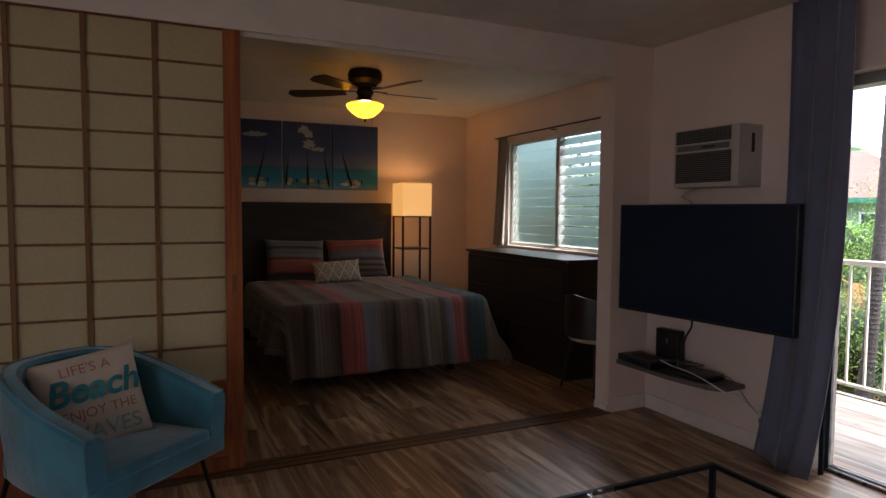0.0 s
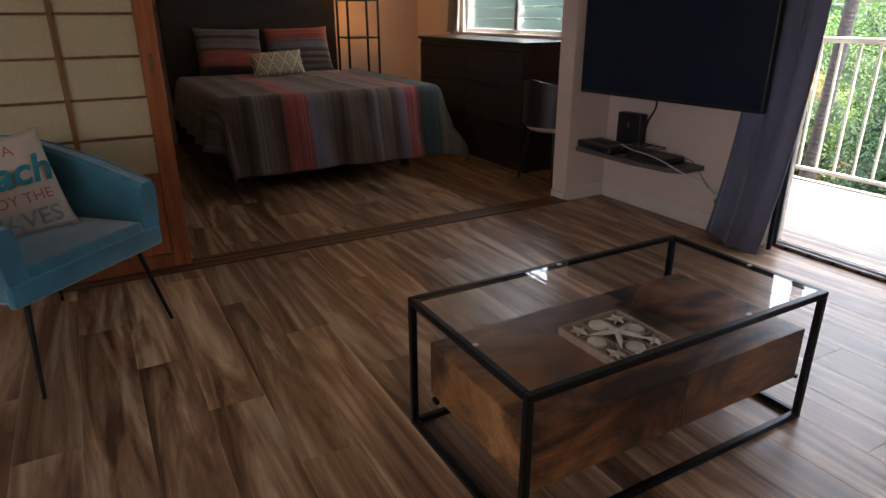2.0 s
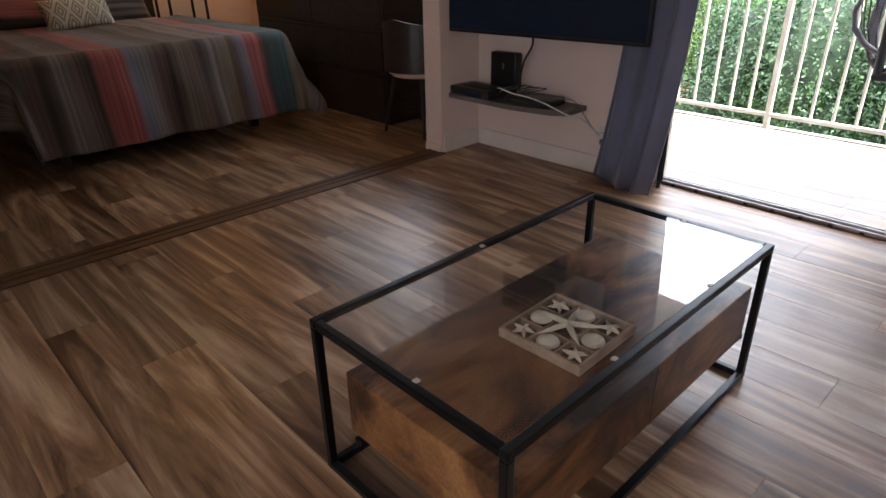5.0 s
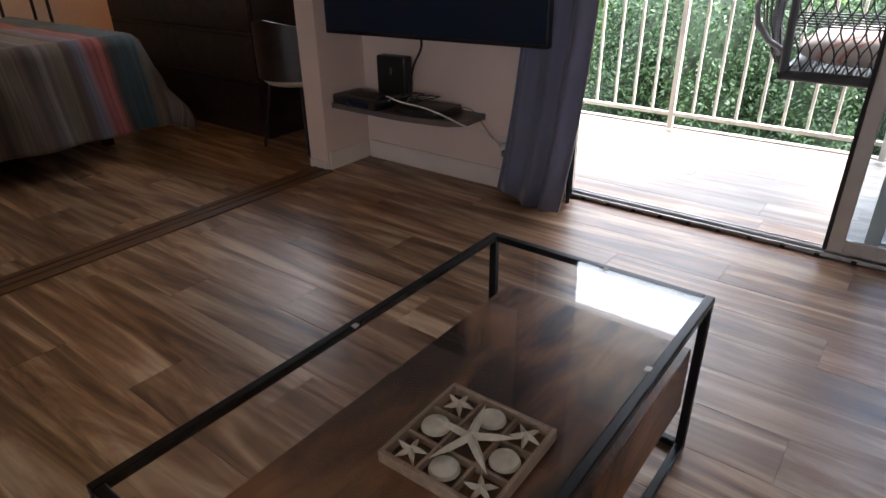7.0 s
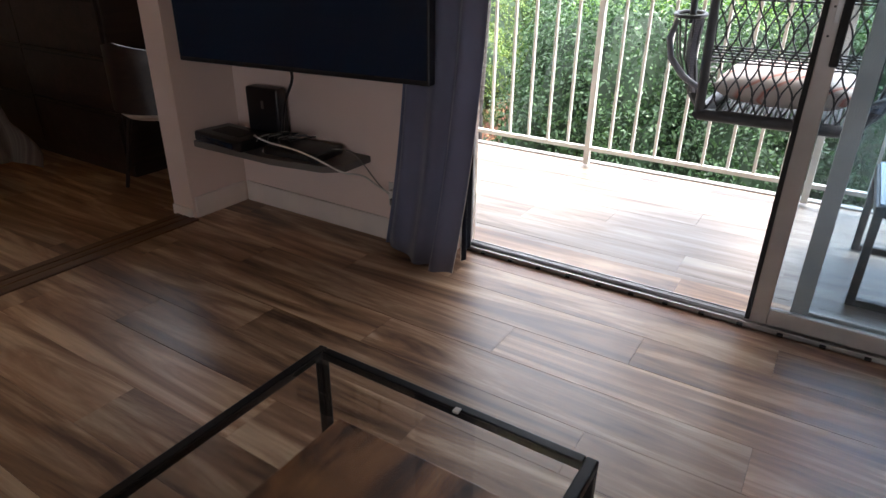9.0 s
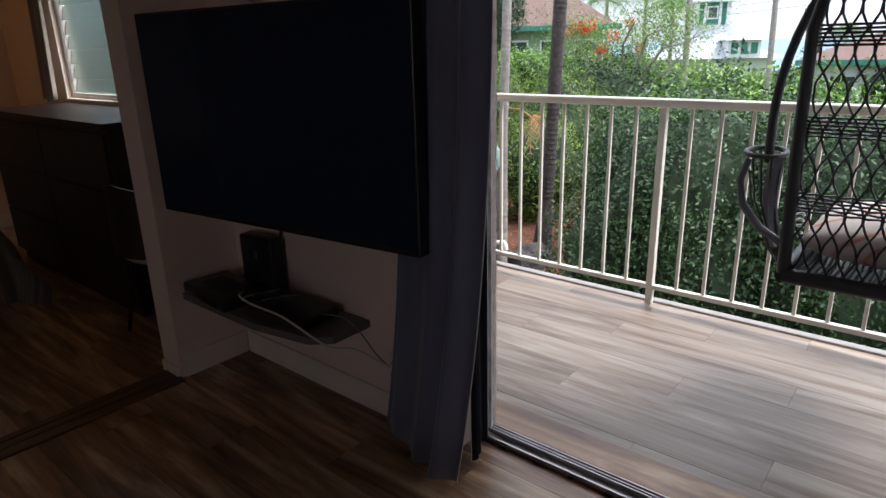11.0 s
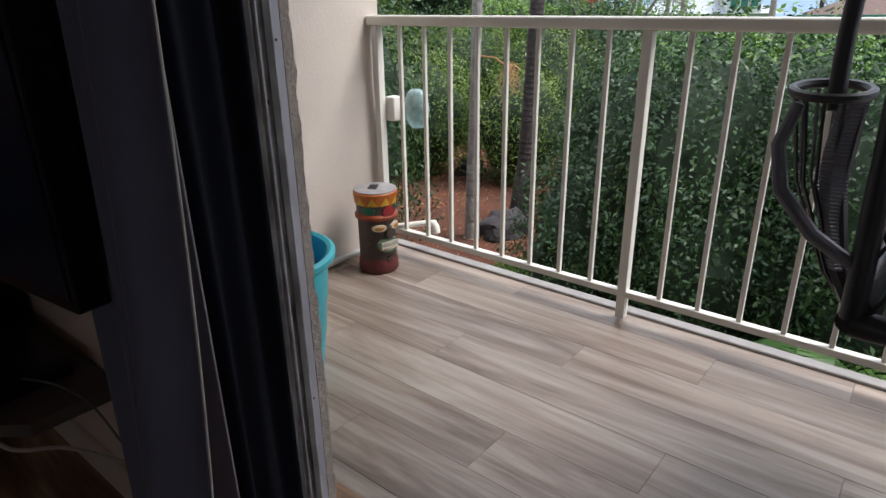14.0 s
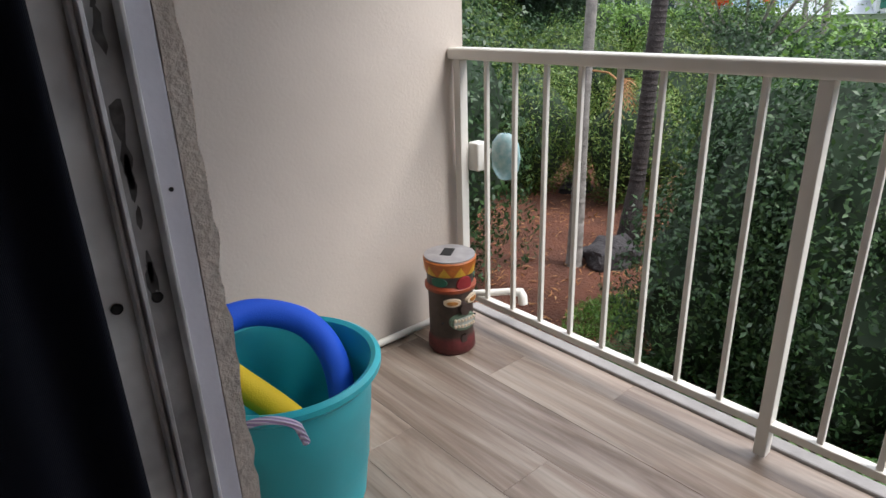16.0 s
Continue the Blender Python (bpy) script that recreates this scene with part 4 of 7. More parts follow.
def fan(cx, cy):
    f = thing("ceiling_fan", "dark bronze ceiling fan with brown blades and lit amber glass bowl", "ceiling fan", m=pose(cx, cy, 0))
    bm = bmesh.new()
    lathe(bm, [(0, 2.579), (0.13, 2.579), (0.145, 2.55), (0.14, 2.50), (0.10, 2.465), (0.095, 2.44), (0, 2.44)], 32)
    part("motor_housing", bm, MAT["black"], f, "dark bronze motor housing", True)
    bm = bmesh.new()
    lathe(bm, [(0, 2.439), (0.06, 2.439), (0.075, 2.40), (0.05, 2.355), (0.07, 2.335), (0.12, 2.325), (0.135, 2.315), (0, 2.315)], 28)
    part("light_fitting", bm, MAT["black"], f, "", True)
    bm = bmesh.new()
    lathe(bm, [(0.155, 2.30), (0.158, 2.292), (0.145, 2.27), (0.115, 2.235), (0.075, 2.205), (0.03, 2.19), (0, 2.187), (0, 2.191), (0.03, 2.194), (0.073, 2.209), (0.112, 2.239), (0.141, 2.272), (0.153, 2.29)], 36)
    part("glass_bowl", bm, MAT["bowl"], f, "glowing amber glass bowl", True)
    bm = bmesh.new()
    lathe(bm, [(0, 2.155), (0.008, 2.16), (0.012, 2.17), (0.006, 2.186), (0, 2.1865)], 12)
    part("finial", bm, MAT["black"], f, "", True)
    bm = bmesh.new()
    tube(bm, [(0.05, -0.02, 2.33), (0.055, -0.022, 2.12)], 0.0012, 5)
    lathe(bm, [(0, -0.02), (0.005, -0.012), (0.004, 0.0), (0, 0.004)], 8, (0.055, -0.022, 2.11))
    part("pull_chain", bm, MAT["black"], f)
    for k in range(5):
        a = radians(2 + 72 * k)
        m4 = Matrix.Rotation(a, 4, "Z")
        n = 16
        bm = bmesh.new()
        top, bot = [], []
        for i in range(n + 1):
            u = i / n
            x = 0.17 + 0.50 * u
            w = 0.045 + 0.028 * math.sin(u * math.pi * 0.62)
            if u > 0.86:
                w *= math.sqrt(max(0.0, 1 - ((u - 0.86) / 0.14) ** 2)) * 0.9 + 0.1
            for sgn in (-1, 1):
                z = 2.405 + sgn * w * 0.20
                top.append(bm.verts.new(m4 @ Vector((x, sgn * w, z + 0.003))))
                bot.append(bm.verts.new(m4 @ Vector((x, sgn * w, z - 0.003))))
        for i in range(n):
            a0 = 2 * i
            bm.faces.new((top[a0], top[a0 + 1], top[a0 + 3], top[a0 + 2]))
            bm.faces.new((bot[a0], bot[a0 + 2], bot[a0 + 3], bot[a0 + 1]))
            bm.faces.new((top[a0], top[a0 + 2], bot[a0 + 2], bot[a0]))
            bm.faces.new((top[a0 + 1], bot[a0 + 1], bot[a0 + 3], top[a0 + 3]))
        bm.faces.new((top[0], bot[0], bot[1], top[1]))
        bm.faces.new((top[-2], top[-1], bot[-1], bot[-2]))
        part("blade", bm, MAT["dark"], f, "dark brown wooden blade")
        bm = bmesh.new()
        bx(bm, 0.08, 0.20, -0.014, 0.014, 2.412, 2.418, m4)
        part("blade_arm", bm, MAT["black"], f)


fan(1.66, 5.0)


# ---------- television wall ----------
def television():
    t = thing("television", "large black flat television mounted on the wall, switched off", "television", m=pose(3.03, 2.70, 0, 0, 0, 6.3))
    m, nt, b = material("tv_screen")
    b.inputs["Base Color"].default_value = (0.010, 0.020, 0.044, 1)
    b.inputs["Roughness"].default_value = 0.16
    b.inputs["Specular IOR Level"].default_value = 0.5
    nt.links.new(ramp(nt, noise_tex(nt, coords(nt), 5, 2), ((0.3, (0.17,) * 3), (0.7, (0.24,) * 3))), b.inputs["Roughness"])
    MAT["screen"] = m
    part("body", box(-0.012, 0.035, -0.602, 0.62, 0.752, 1.468, 0.004), MAT["plastic"], t)
    part("screen", box(-0.0145, -0.0125, -0.593, 0.611, 0.772, 1.459), MAT["screen"], t, "dark glossy screen")
    part("back_box", box(0.036, 0.08, -0.3, 0.3, 0.80, 1.2, 0.01), MAT["plastic"], t)
    part("wall_mount", box(0.0805, 0.205, -0.12, 0.12, 1.0, 1.2, 0.002), MAT["black"], t)


television()


def air_conditioner():
    a = thing("air_conditioner", "off-white wall air conditioner with grey louvred front, above the television", "air conditioner")
    x0, x1, y0, y1, z0, z1 = 3.08, WX + 0.02, 2.478, 2.975, 1.572, 1.935
    part("cabinet", box(x0 + 0.02, x1, y0, y1, z0, z1, 0.008), MAT["ac"], a)
    part("front_frame", box(x0 + 0.003, x0 + 0.0195, y0 + 0.002, y1 - 0.002, z0 + 0.002, z1 - 0.002, 0.004), MAT["ac"], a)
    part("intake_recess", box(x0 - 0.0005, x0 + 0.0025, y0 + 0.055, y1 - 0.02, z0 + 0.03, z0 + 0.215), MAT["acdark"], a, "dark intake grille")
    for k in range(15):
        z = z0 + 0.036 + k * 0.012
        part("intake_slat", box(x0 - 0.004, x0 - 0.001, y0 + 0.058, y1 - 0.023, z, z + 0.0045), MAT["acgrey"], a)
    part("outlet_recess", box(x0 - 0.0005, x0 + 0.0025, y0 + 0.06, y1 - 0.02, z0 + 0.275, z0 + 0.355), MAT["acdark"], a, "dark air outlet")
    for k in range(6):
        z = z0 + 0.284 + k * 0.012
        part("outlet_slat", box(x0 - 0.004, x0 - 0.001, y0 + 0.063, y1 - 0.023, z, z + 0.004), MAT["acgrey"], a)
    for k in range(12):
        y = y0 + 0.08 + k * 0.031
        part("vane", box(x0 - 0.0055, x0 - 0.0042, y, y + 0.003, z0 + 0.28, z0 + 0.35), MAT["acgrey"], a)
    part("control_strip", box(x0 - 0.002, x0 + 0.0025, y0 + 0.07, y1 - 0.03, z0 + 0.228, z0 + 0.262, 0.001), MAT["acgrey"], a)
    part("badge", box(x0 - 0.0035, x0 - 0.0021, 2.65, 2.75, z0 + 0.239, z0 + 0.251), MAT["acdark"], a)
    part("side_slot", box(x0 + 0.10, x0 + 0.125, y0 - 0.002, y0 - 0.0003, z0 + 0.20, z0 + 0.31), MAT["acdark"], a, "dark slot in the side")
    bm = bmesh.new()
    tube(bm, [(3.2, 2.86, 1.575), (3.14, 2.92, 1.545), (3.17, 2.99, 1.52), (3.235, 2.97, 1.49), (3.25, 2.9, 1.40)], 0.006, 6)
    part("power_cord", bm, MAT["ac"], a, "", True)


air_conditioner()

c = thing("cord_cover", "thin painted cord cover running up the wall", "cord cover")
part("channel", box(WX - 0.012, WX - 0.0003, 2.235, 2.252, 1.30, 2.22, 0.002), MAT["acgrey"], c)


def media_shelf():
    s = thing("wall_shelf", "small grey floating shelf under the television", "wall shelf")
    bm = bmesh.new()
    outline = [(3.264, 3.362), (2.985, 3.362), (2.985, 2.86), (3.03, 2.60), (3.09, 2.53), (3.264, 2.53)]
    lo = [bm.verts.new((x, y, 0.350)) for x, y in outline]
    hi = [bm.verts.new((x, y, 0.378)) for x, y in outline]
    bm.faces.new(lo[::-1])
    bm.faces.new(hi)
    for k in range(len(outline)):
        j = (k + 1) % len(outline)
        bm.faces.new((lo[k], lo[j], hi[j], hi[k]))
    part("board", bm, MAT["shelfm"], s)


MAT["shelfm"] = plain("grey_laminate", (0.15, 0.13, 0.12), 0.5)
media_shelf()


def box_thing(name, label, cat, parts, m):
    t = thing(name, label, cat, m=m)
    for n, dims, bev, mt in parts:
        part(n, box(*dims, bev, 3), MAT[mt], t, "", True)
    return t


box_thing("set_top_box", "flat black set-top box on the wall shelf", "set-top box", [("body", (-0.10, 0.10, -0.17, 0.17, 0.0, 0.05), 0.012, "plastic"), ("front_panel", (-0.104, -0.1005, -0.12, 0.12, 0.01, 0.035), 0.001, "screen"), ("top_vent", (-0.05, 0.05, -0.1, 0.1, 0.0502, 0.053), 0.001, "acdark")], pose(3.075, 3.18, 0.3785, 0, 0, -4))
box_thing("modem", "upright black modem standing on the wall shelf", "modem", [("body", (-0.035, 0.035, -0.095, 0.095, 0.0, 0.245), 0.012, "plastic"), ("light_window", (-0.0375, -0.0355, -0.01, 0.004, 0.15, 0.185), 0.0005, "acgrey"), ("foot", (-0.045, 0.045, -0.06, 0.06, -0.0005, 0.012), 0.003, "plastic")], pose(3.21, 3.09, 0.3795, 0, 0, 6))
box_thing("cable_box", "low black cable box on the wall shelf", "cable box", [("body", (-0.09, 0.09, -0.15, 0.15, 0.0, 0.04), 0.008, "plastic"), ("front_panel", (-0.0935, -0.0905, -0.1, 0.1, 0.008, 0.03), 0.001, "acdark")], pose(3.12, 2.79, 0.3785, 0, 0, 5))


def cable(name, label, pts, r, mat):
    c = thing(name, label, "cable")
    P = [Vector(p) for p in pts]
    out = []
    for i in range(len(P) - 1):
        p0, p1, p2, p3 = P[max(0, i - 1)], P[i], P[i + 1], P[min(len(P) - 1, i + 2)]
        for k in range(8):
            t = k / 8
            out.append(0.5 * ((2 * p1) + (p2 - p0) * t + (2 * p0 - 5 * p1 + 4 * p2 - p3) * t * t + (3 * p1 - p0 - 3 * p2 + p3) * t ** 3))
    out.append(P[-1])
    bm = bmesh.new()
    tube(bm, out, r, 7)
    part("cord", bm, MAT[mat], c, "", True)
    return c


cable("tv_cable", "thick black cable hanging from the television to the shelf", [(3.10, 2.82, 0.79), (3.13, 2.83, 0.70), (3.15, 2.90, 0.60), (3.15, 2.93, 0.50), (3.13, 2.91, 0.43), (3.16, 2.86, 0.42)], 0.0065, "plastic")
cable("white_cable", "white cable drooping over the shelf's edge towards the outlet", [(3.06, 3.02, 0.44), (3.00, 2.95, 0.46), (3.0, 2.87, 0.445), (3.02, 2.74, 0.43), (3.02, 2.62, 0.41), (3.04, 2.50, 0.37), (3.12, 2.46, 0.34), (3.2, 2.43, 0.27), (3.255, 2.40, 0.22)], 0.004, "rail")
cable("thin_cable", "thin grey cable hanging from the shelf to the outlet", [(3.12, 2.62, 0.43), (3.16, 2.55, 0.42), (3.20, 2.52, 0.36), (3.22, 2.46, 0.28), (3.245, 2.415, 0.225)], 0.0025, "acgrey")
for k in range(4):
    cable("looped_cable", "looped dark cable lying over the boxes on the shelf", [(3.02 + 0.02 * k, 2.97 - 0.05 * k, 0.43), (3.0 + 0.01 * k, 2.90 - 0.04 * k, 0.47 + 0.012 * (k % 2)), (3.08, 2.84 - 0.05 * k, 0.48), (3.14, 2.90 - 0.05 * k, 0.455), (3.10, 2.98 - 0.04 * k, 0.43)], 0.003, "plastic" if k % 2 else "acgrey")
box_thing("outlet", "white wall outlet with a plug in it, beside the curtain", "outlet", [("plate", (-0.006, -0.0003, -0.035, 0.035, -0.057, 0.057), 0.002, "rail"), ("plug", (-0.035, -0.0065, -0.016, 0.016, 0.0, 0.03), 0.003, "rail"), ("plug", (-0.03, -0.0065, -0.014, 0.014, -0.04, -0.012), 0.003, "acgrey")], pose(WX, 2.40, 0.22))


# ---------- desk chair beyond the partition ----------
def desk_chair():
    c = thing("desk_chair", "dark rounded chair with a pale seat cushion beside the dresser", "chair", m=pose(3.22, 3.88, 0, 0, 0, 95))
    bm = bmesh.new()
    lathe(bm, [(0, 0.40), (0.20, 0.40), (0.225, 0.42), (0.225, 0.45), (0.20, 0.475), (0, 0.485)], 28)
    part("seat", bm, MAT["linen"], c, "pale seat cushion", True)
    bm = bmesh.new()
    n = 14
    a_, b_ = [], []
    for i in range(n + 1):
        t = radians(20 + 140 * i / n)
        for rr, lst in ((0.235, a_), (0.252, b_)):
            lst.append([bm.verts.new((rr * math.cos(t), rr * math.sin(t), z)) for z in (0.44, 0.60, 0.78 - 0.05 * abs(i - n / 2) / (n / 2))])
    for i in range(n):
        for k in range(2):
            bm.faces.new((a_[i][k], a_[i + 1][k], a_[i + 1][k + 1], a_[i][k + 1]))
            bm.faces.new((b_[i][k], b_[i][k + 1], b_[i + 1][k + 1], b_[i + 1][k]))
        bm.faces.new((a_[i][2], a_[i + 1][2], b_[i + 1][2], b_[i][2]))
        bm.faces.new((a_[i][0], b_[i][0], b_[i + 1][0], a_[i + 1][0]))
    for i in (0, n):
        for k in range(2):
            bm.faces.new((a_[i][k], a_[i][k + 1], b_[i][k + 1], b_[i][k]))
    part("backrest", bm, MAT["dark"], c, "curved dark backrest", True)
    for sx in (-1, 1):
        for sy in (-1, 1):
            bm = bmesh.new()
            tube(bm, [(sx * 0.13, sy * 0.13, 0.40), (sx * 0.19, sy * 0.19, 0.0)], [0.014, 0.010], 8)
            part("leg", bm, MAT["dark"], c, "", True)


desk_chair()


# ---------- sliding door ----------
MAT["concrete"] = plain("painted_concrete_edge", (0.25, 0.235, 0.225), 0.8, var=0.12, scale=12, bumpy=0.4, fine=80, fdist=0.001)
MAT["bright_alu"] = plain("worn_bright_aluminium", (0.62, 0.62, 0.62), 0.4, 0.5, var=0.3, scale=20)
MAT["flange"] = plain("lilac_grey_aluminium", (0.72, 0.71, 0.77), 0.5, 0.2, var=0.1)
MAT["seal"] = plain("black_seal", (0.01, 0.01, 0.01), 0.7)
MAT["jamb"] = plain("grimy_aluminium", (0.74, 0.72, 0.70), 0.5, 0.05, var=0.4, scale=10, bumpy=0.4, fine=50)
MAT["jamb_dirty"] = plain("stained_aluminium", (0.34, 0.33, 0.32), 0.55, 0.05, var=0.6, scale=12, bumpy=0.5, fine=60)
FX0, FX1 = 3.366, 3.444
MAT["thresh_floor"] = wood("edge_plank", (0.13, 0.058, 0.032), (0.34, 0.19, 0.12), (0.62, 0.43, 0.29), 0.36, 1.0, 1, contrast=0.62)
bm = bmesh.new()
for a, b, h in ((FX0, FX1, 0.004), (FX0, FX0 + 0.006, 0.020), (FX0 + 0.044, FX0 + 0.048, 0.022), (FX0 + 0.062, FX0 + 0.066, 0.018), (FX1 - 0.004, FX1, 0.02)):
    bx(bm, a, b, DY0 + 0.02, DY1 - 0.02, 0.0, h)
struct("door_track", bm, MAT["alu"], "scuffed aluminium floor track of the sliding door", "door track")
strip("threshold", WX + 0.001, FX0 - 0.0005, DY0 + 0.002, DY1 - 0.002, -0.007, 0.0005, "thresh_floor", "wood-look floor edge before the door track", 0.001)
strip("threshold", FX1 + 0.0005, WXO + 0.002, DY0, DY1, -0.017, -0.004, "concrete", "painted sill outside the door track", 0.001)
for k in range(13):
    s = thing("rail_clip", "small dark clip on the door track", "clip", "clips along the door track", pose(FX0 - 0.004, DY1 - 0.12 - k * 0.13, 0.004))
    part("clip", box(-0.008, 0.003, -0.010, 0.010, 0, 0.011, 0.003), MAT["seal"], s)

# left jamb: base plate, three fins and the outer flange
bm = bmesh.new()
H = DZ + 0.03
bx(bm, FX0, FX0 + 0.030, DY1 - 0.006, DY1 - 0.0005, 0.002, H)
struct("door_jamb", bm, MAT["jamb"], "dull aluminium door jamb with grime in its channels", "door frame")
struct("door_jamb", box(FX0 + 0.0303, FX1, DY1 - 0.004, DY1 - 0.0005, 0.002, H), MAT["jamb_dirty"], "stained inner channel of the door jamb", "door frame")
for x0_, x1_, d_, mt in ((FX0, FX0 + 0.002, 0.010, "jamb"), (FX0 + 0.026, FX0 + 0.0295, 0.014, "jamb"), (FX0 + 0.030, FX0 + 0.034, 0.022, "bright_alu"), (FX0 + 0.058, FX0 + 0.0615, 0.018, "jamb")):
    struct("jamb_fin", box(x0_, x1_, DY1 - 0.0065 - d_, DY1 - 0.0065, 0.002, H, 0.0008, 1), MAT[mt], "raised aluminium ridge of the door jamb", "door frame")
struct("jamb_flange", box(FX0 + 0.0618, FX1 + 0.0055, DY1 - 0.013, DY1 - 0.005, 0.002, H, 0.002), MAT["flange"], "flat outer flange of the door jamb", "door frame")
struct("jamb_flange", box(FX0 - 0.008, FX0 - 0.0005, DY1 - 0.010, DY1 - 0.0005, 0.002, H, 0.002), MAT["alu"], "flat inner flange of the door jamb", "door frame")
rg = random.Random(2)
MAT["grime"] = plain("grime", (0.10, 0.095, 0.09), 0.8, var=0.5, scale=60)
for k in range(16):
    z = rg.uniform(0.9, 1.35)
    bm = bmesh.new()
    r_ = rg.uniform(0.003, 0.009)
    ring = [bm.verts.new((FX0 + 0.046 + r_ * 0.6 * math.cos(a_ * 0.6283) * rg.uniform(0.5, 1.3) + rg.uniform(-0.0003, 0.0003), DY1 - 0.0043, z + 2.2 * r_ * math.sin(a_ * 0.6283) * rg.uniform(0.5, 1.3))) for a_ in range(10)]
    bm.faces.new(ring)
    struct("grime", bm, MAT["grime"], "dark grime patch in the jamb channel", "stain")
for z in (0.34, 0.98, 1.62):
    for x in (FX0 + 0.014, FX0 + 0.046):
        bm = bmesh.new()
        lathe(bm, [(0, 0), (0.0045, 0.0), (0.005, 0.0015), (0.003, 0.003), (0, 0.003)], 12)
        for v in bm.verts:
            v.co = Vector((x + v.co.x, DY1 - 0.0066 - v.co.z, z + v.co.y))
        struct("screw", bm, MAT["seal"], "dark screw in the door jamb", "screw")
    bm = bmesh.new()
    lathe(bm, [(0, 0), (0.002, 0.0), (0.002, 0.001), (0, 0.001)], 8)
    for v in bm.verts:
        v.co = Vector((FX1 - 0.006 + v.co.x, DY1 - 0.0132 - v.co.z, z + 0.09 + v.co.y))
    struct("screw", bm, MAT["seal"], "small screw in the jamb flange", "screw")
# ragged stucco edge
bm = bmesh.new()
n = 130
rows = []
for i in range(n + 1):
    z = H * i / n
    r = 0.005 * noise.noise(Vector((0, 0, z * 22))) + 0.004 * noise.noise(Vector((3, 0, z * 60)))
    q = 0.003 * noise.noise(Vector((7, 2, z * 30)))
    rows.append([bm.verts.new(p) for p in ((FX1 + 0.0058, DY1 - 0.0005, z), (FX1 + 0.0060, DY1 - 0.013 + q, z), (WXO + 0.001 + r, DY1 - 0.015 + q, z), (WXO + 0.005 + r, DY1 + 0.004, z), (WXO + 0.0015, DY1 + 0.012, z))])
for i in range(n):
    for k in range(4):
        bm.faces.new((rows[i][k], rows[i][k + 1], rows[i + 1][k + 1], rows[i + 1][k]))
MAT["chipped"] = plain("chipped_plaster", (0.74, 0.65, 0.56), 0.9, var=0.15, scale=30, bumpy=0.8, fine=120, fdist=0.002)
struct("stucco_edge", bm, MAT["chipped"], "ragged chipped stucco edge beside the door frame", "wall trim")
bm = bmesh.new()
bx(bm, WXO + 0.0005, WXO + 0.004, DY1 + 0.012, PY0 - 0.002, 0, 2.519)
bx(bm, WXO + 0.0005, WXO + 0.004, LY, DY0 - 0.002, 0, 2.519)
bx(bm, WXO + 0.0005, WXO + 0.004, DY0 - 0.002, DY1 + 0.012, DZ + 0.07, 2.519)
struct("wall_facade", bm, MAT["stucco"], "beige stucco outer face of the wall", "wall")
strip("door_head", FX0 - 0.018, WXO - 0.002, DY0, DY1, DZ + 0.0, DZ + 0.059, "alu", "aluminium head of the sliding door", 0.002)


def door_panel(name, x, ya, yb, label, handle=False, st=0.055):
    d = thing(name, label, "sliding door", "", None, "structure")
    t = 0.026
    z0, z1 = 0.0245, DZ - 0.001
    part("stile", box(x, x + t, ya, ya + st, z0, z1, 0.003), MAT["frame"], d)
    part("stile", box(x, x + t, yb - st, yb, z0, z1, 0.003), MAT["frame"], d)
    part("bottom_rail", box(x, x + t, ya + st + 0.0003, yb - st - 0.0003, z0, z0 + 0.06, 0.003), MAT["frame"], d)
    part("top_rail", box(x, x + t, ya + st + 0.0003, yb - st - 0.0003, z1 - 0.06, z1, 0.003), MAT["frame"], d)
    part("pane", box(x + 0.011, x + 0.015, ya + st, yb - st, z0 + 0.06, z1 - 0.06), MAT["tinted"], d, "clear glass pane").visible_shadow = False
    if handle:
        part("door_seal", box(x + 0.002, x + t - 0.002, yb + 0.0003, yb + 0.016, z0, z1, 0.002), MAT["seal"], d, "black rubber edge seal")
        part("door_handle", box(x - 0.022, x - 0.0005, yb - 0.060, yb - 0.036, 0.90, 1.14, 0.006), MAT["seal"], d, "black pull handle")
        part("latch", box(x - 0.003, x - 0.0005, yb - 0.032, yb - 0.020, 1.02, 1.10, 0.001), MAT["alu"], d)
        for z in (0.98, 1.06, 1.14):
            part("bolt", box(x - 0.003, x - 0.0005, yb - 0.018, yb - 0.012, z, z + 0.006, 0.001), MAT["seal"], d)
    return d


MAT["frame"] = plain("taupe_aluminium", (0.40, 0.37, 0.34), 0.4, 0.35, var=0.1, bumpy=0.1)
door_panel("door_1", 3.3805, DY0 + 0.02, 0.935, "sliding glass door panel in a taupe aluminium frame, slid open", True)
door_panel("door_2", 3.4345, DY0 + 0.02, 0.82, "fixed glass door panel in a taupe aluminium frame")


# ---------- balcony ----------
strip("kerb", 4.932, 4.985, LY, PY0 - 0.001, -0.2, 0.002, "concrete", "pale painted concrete edge of the balcony", 0.006)


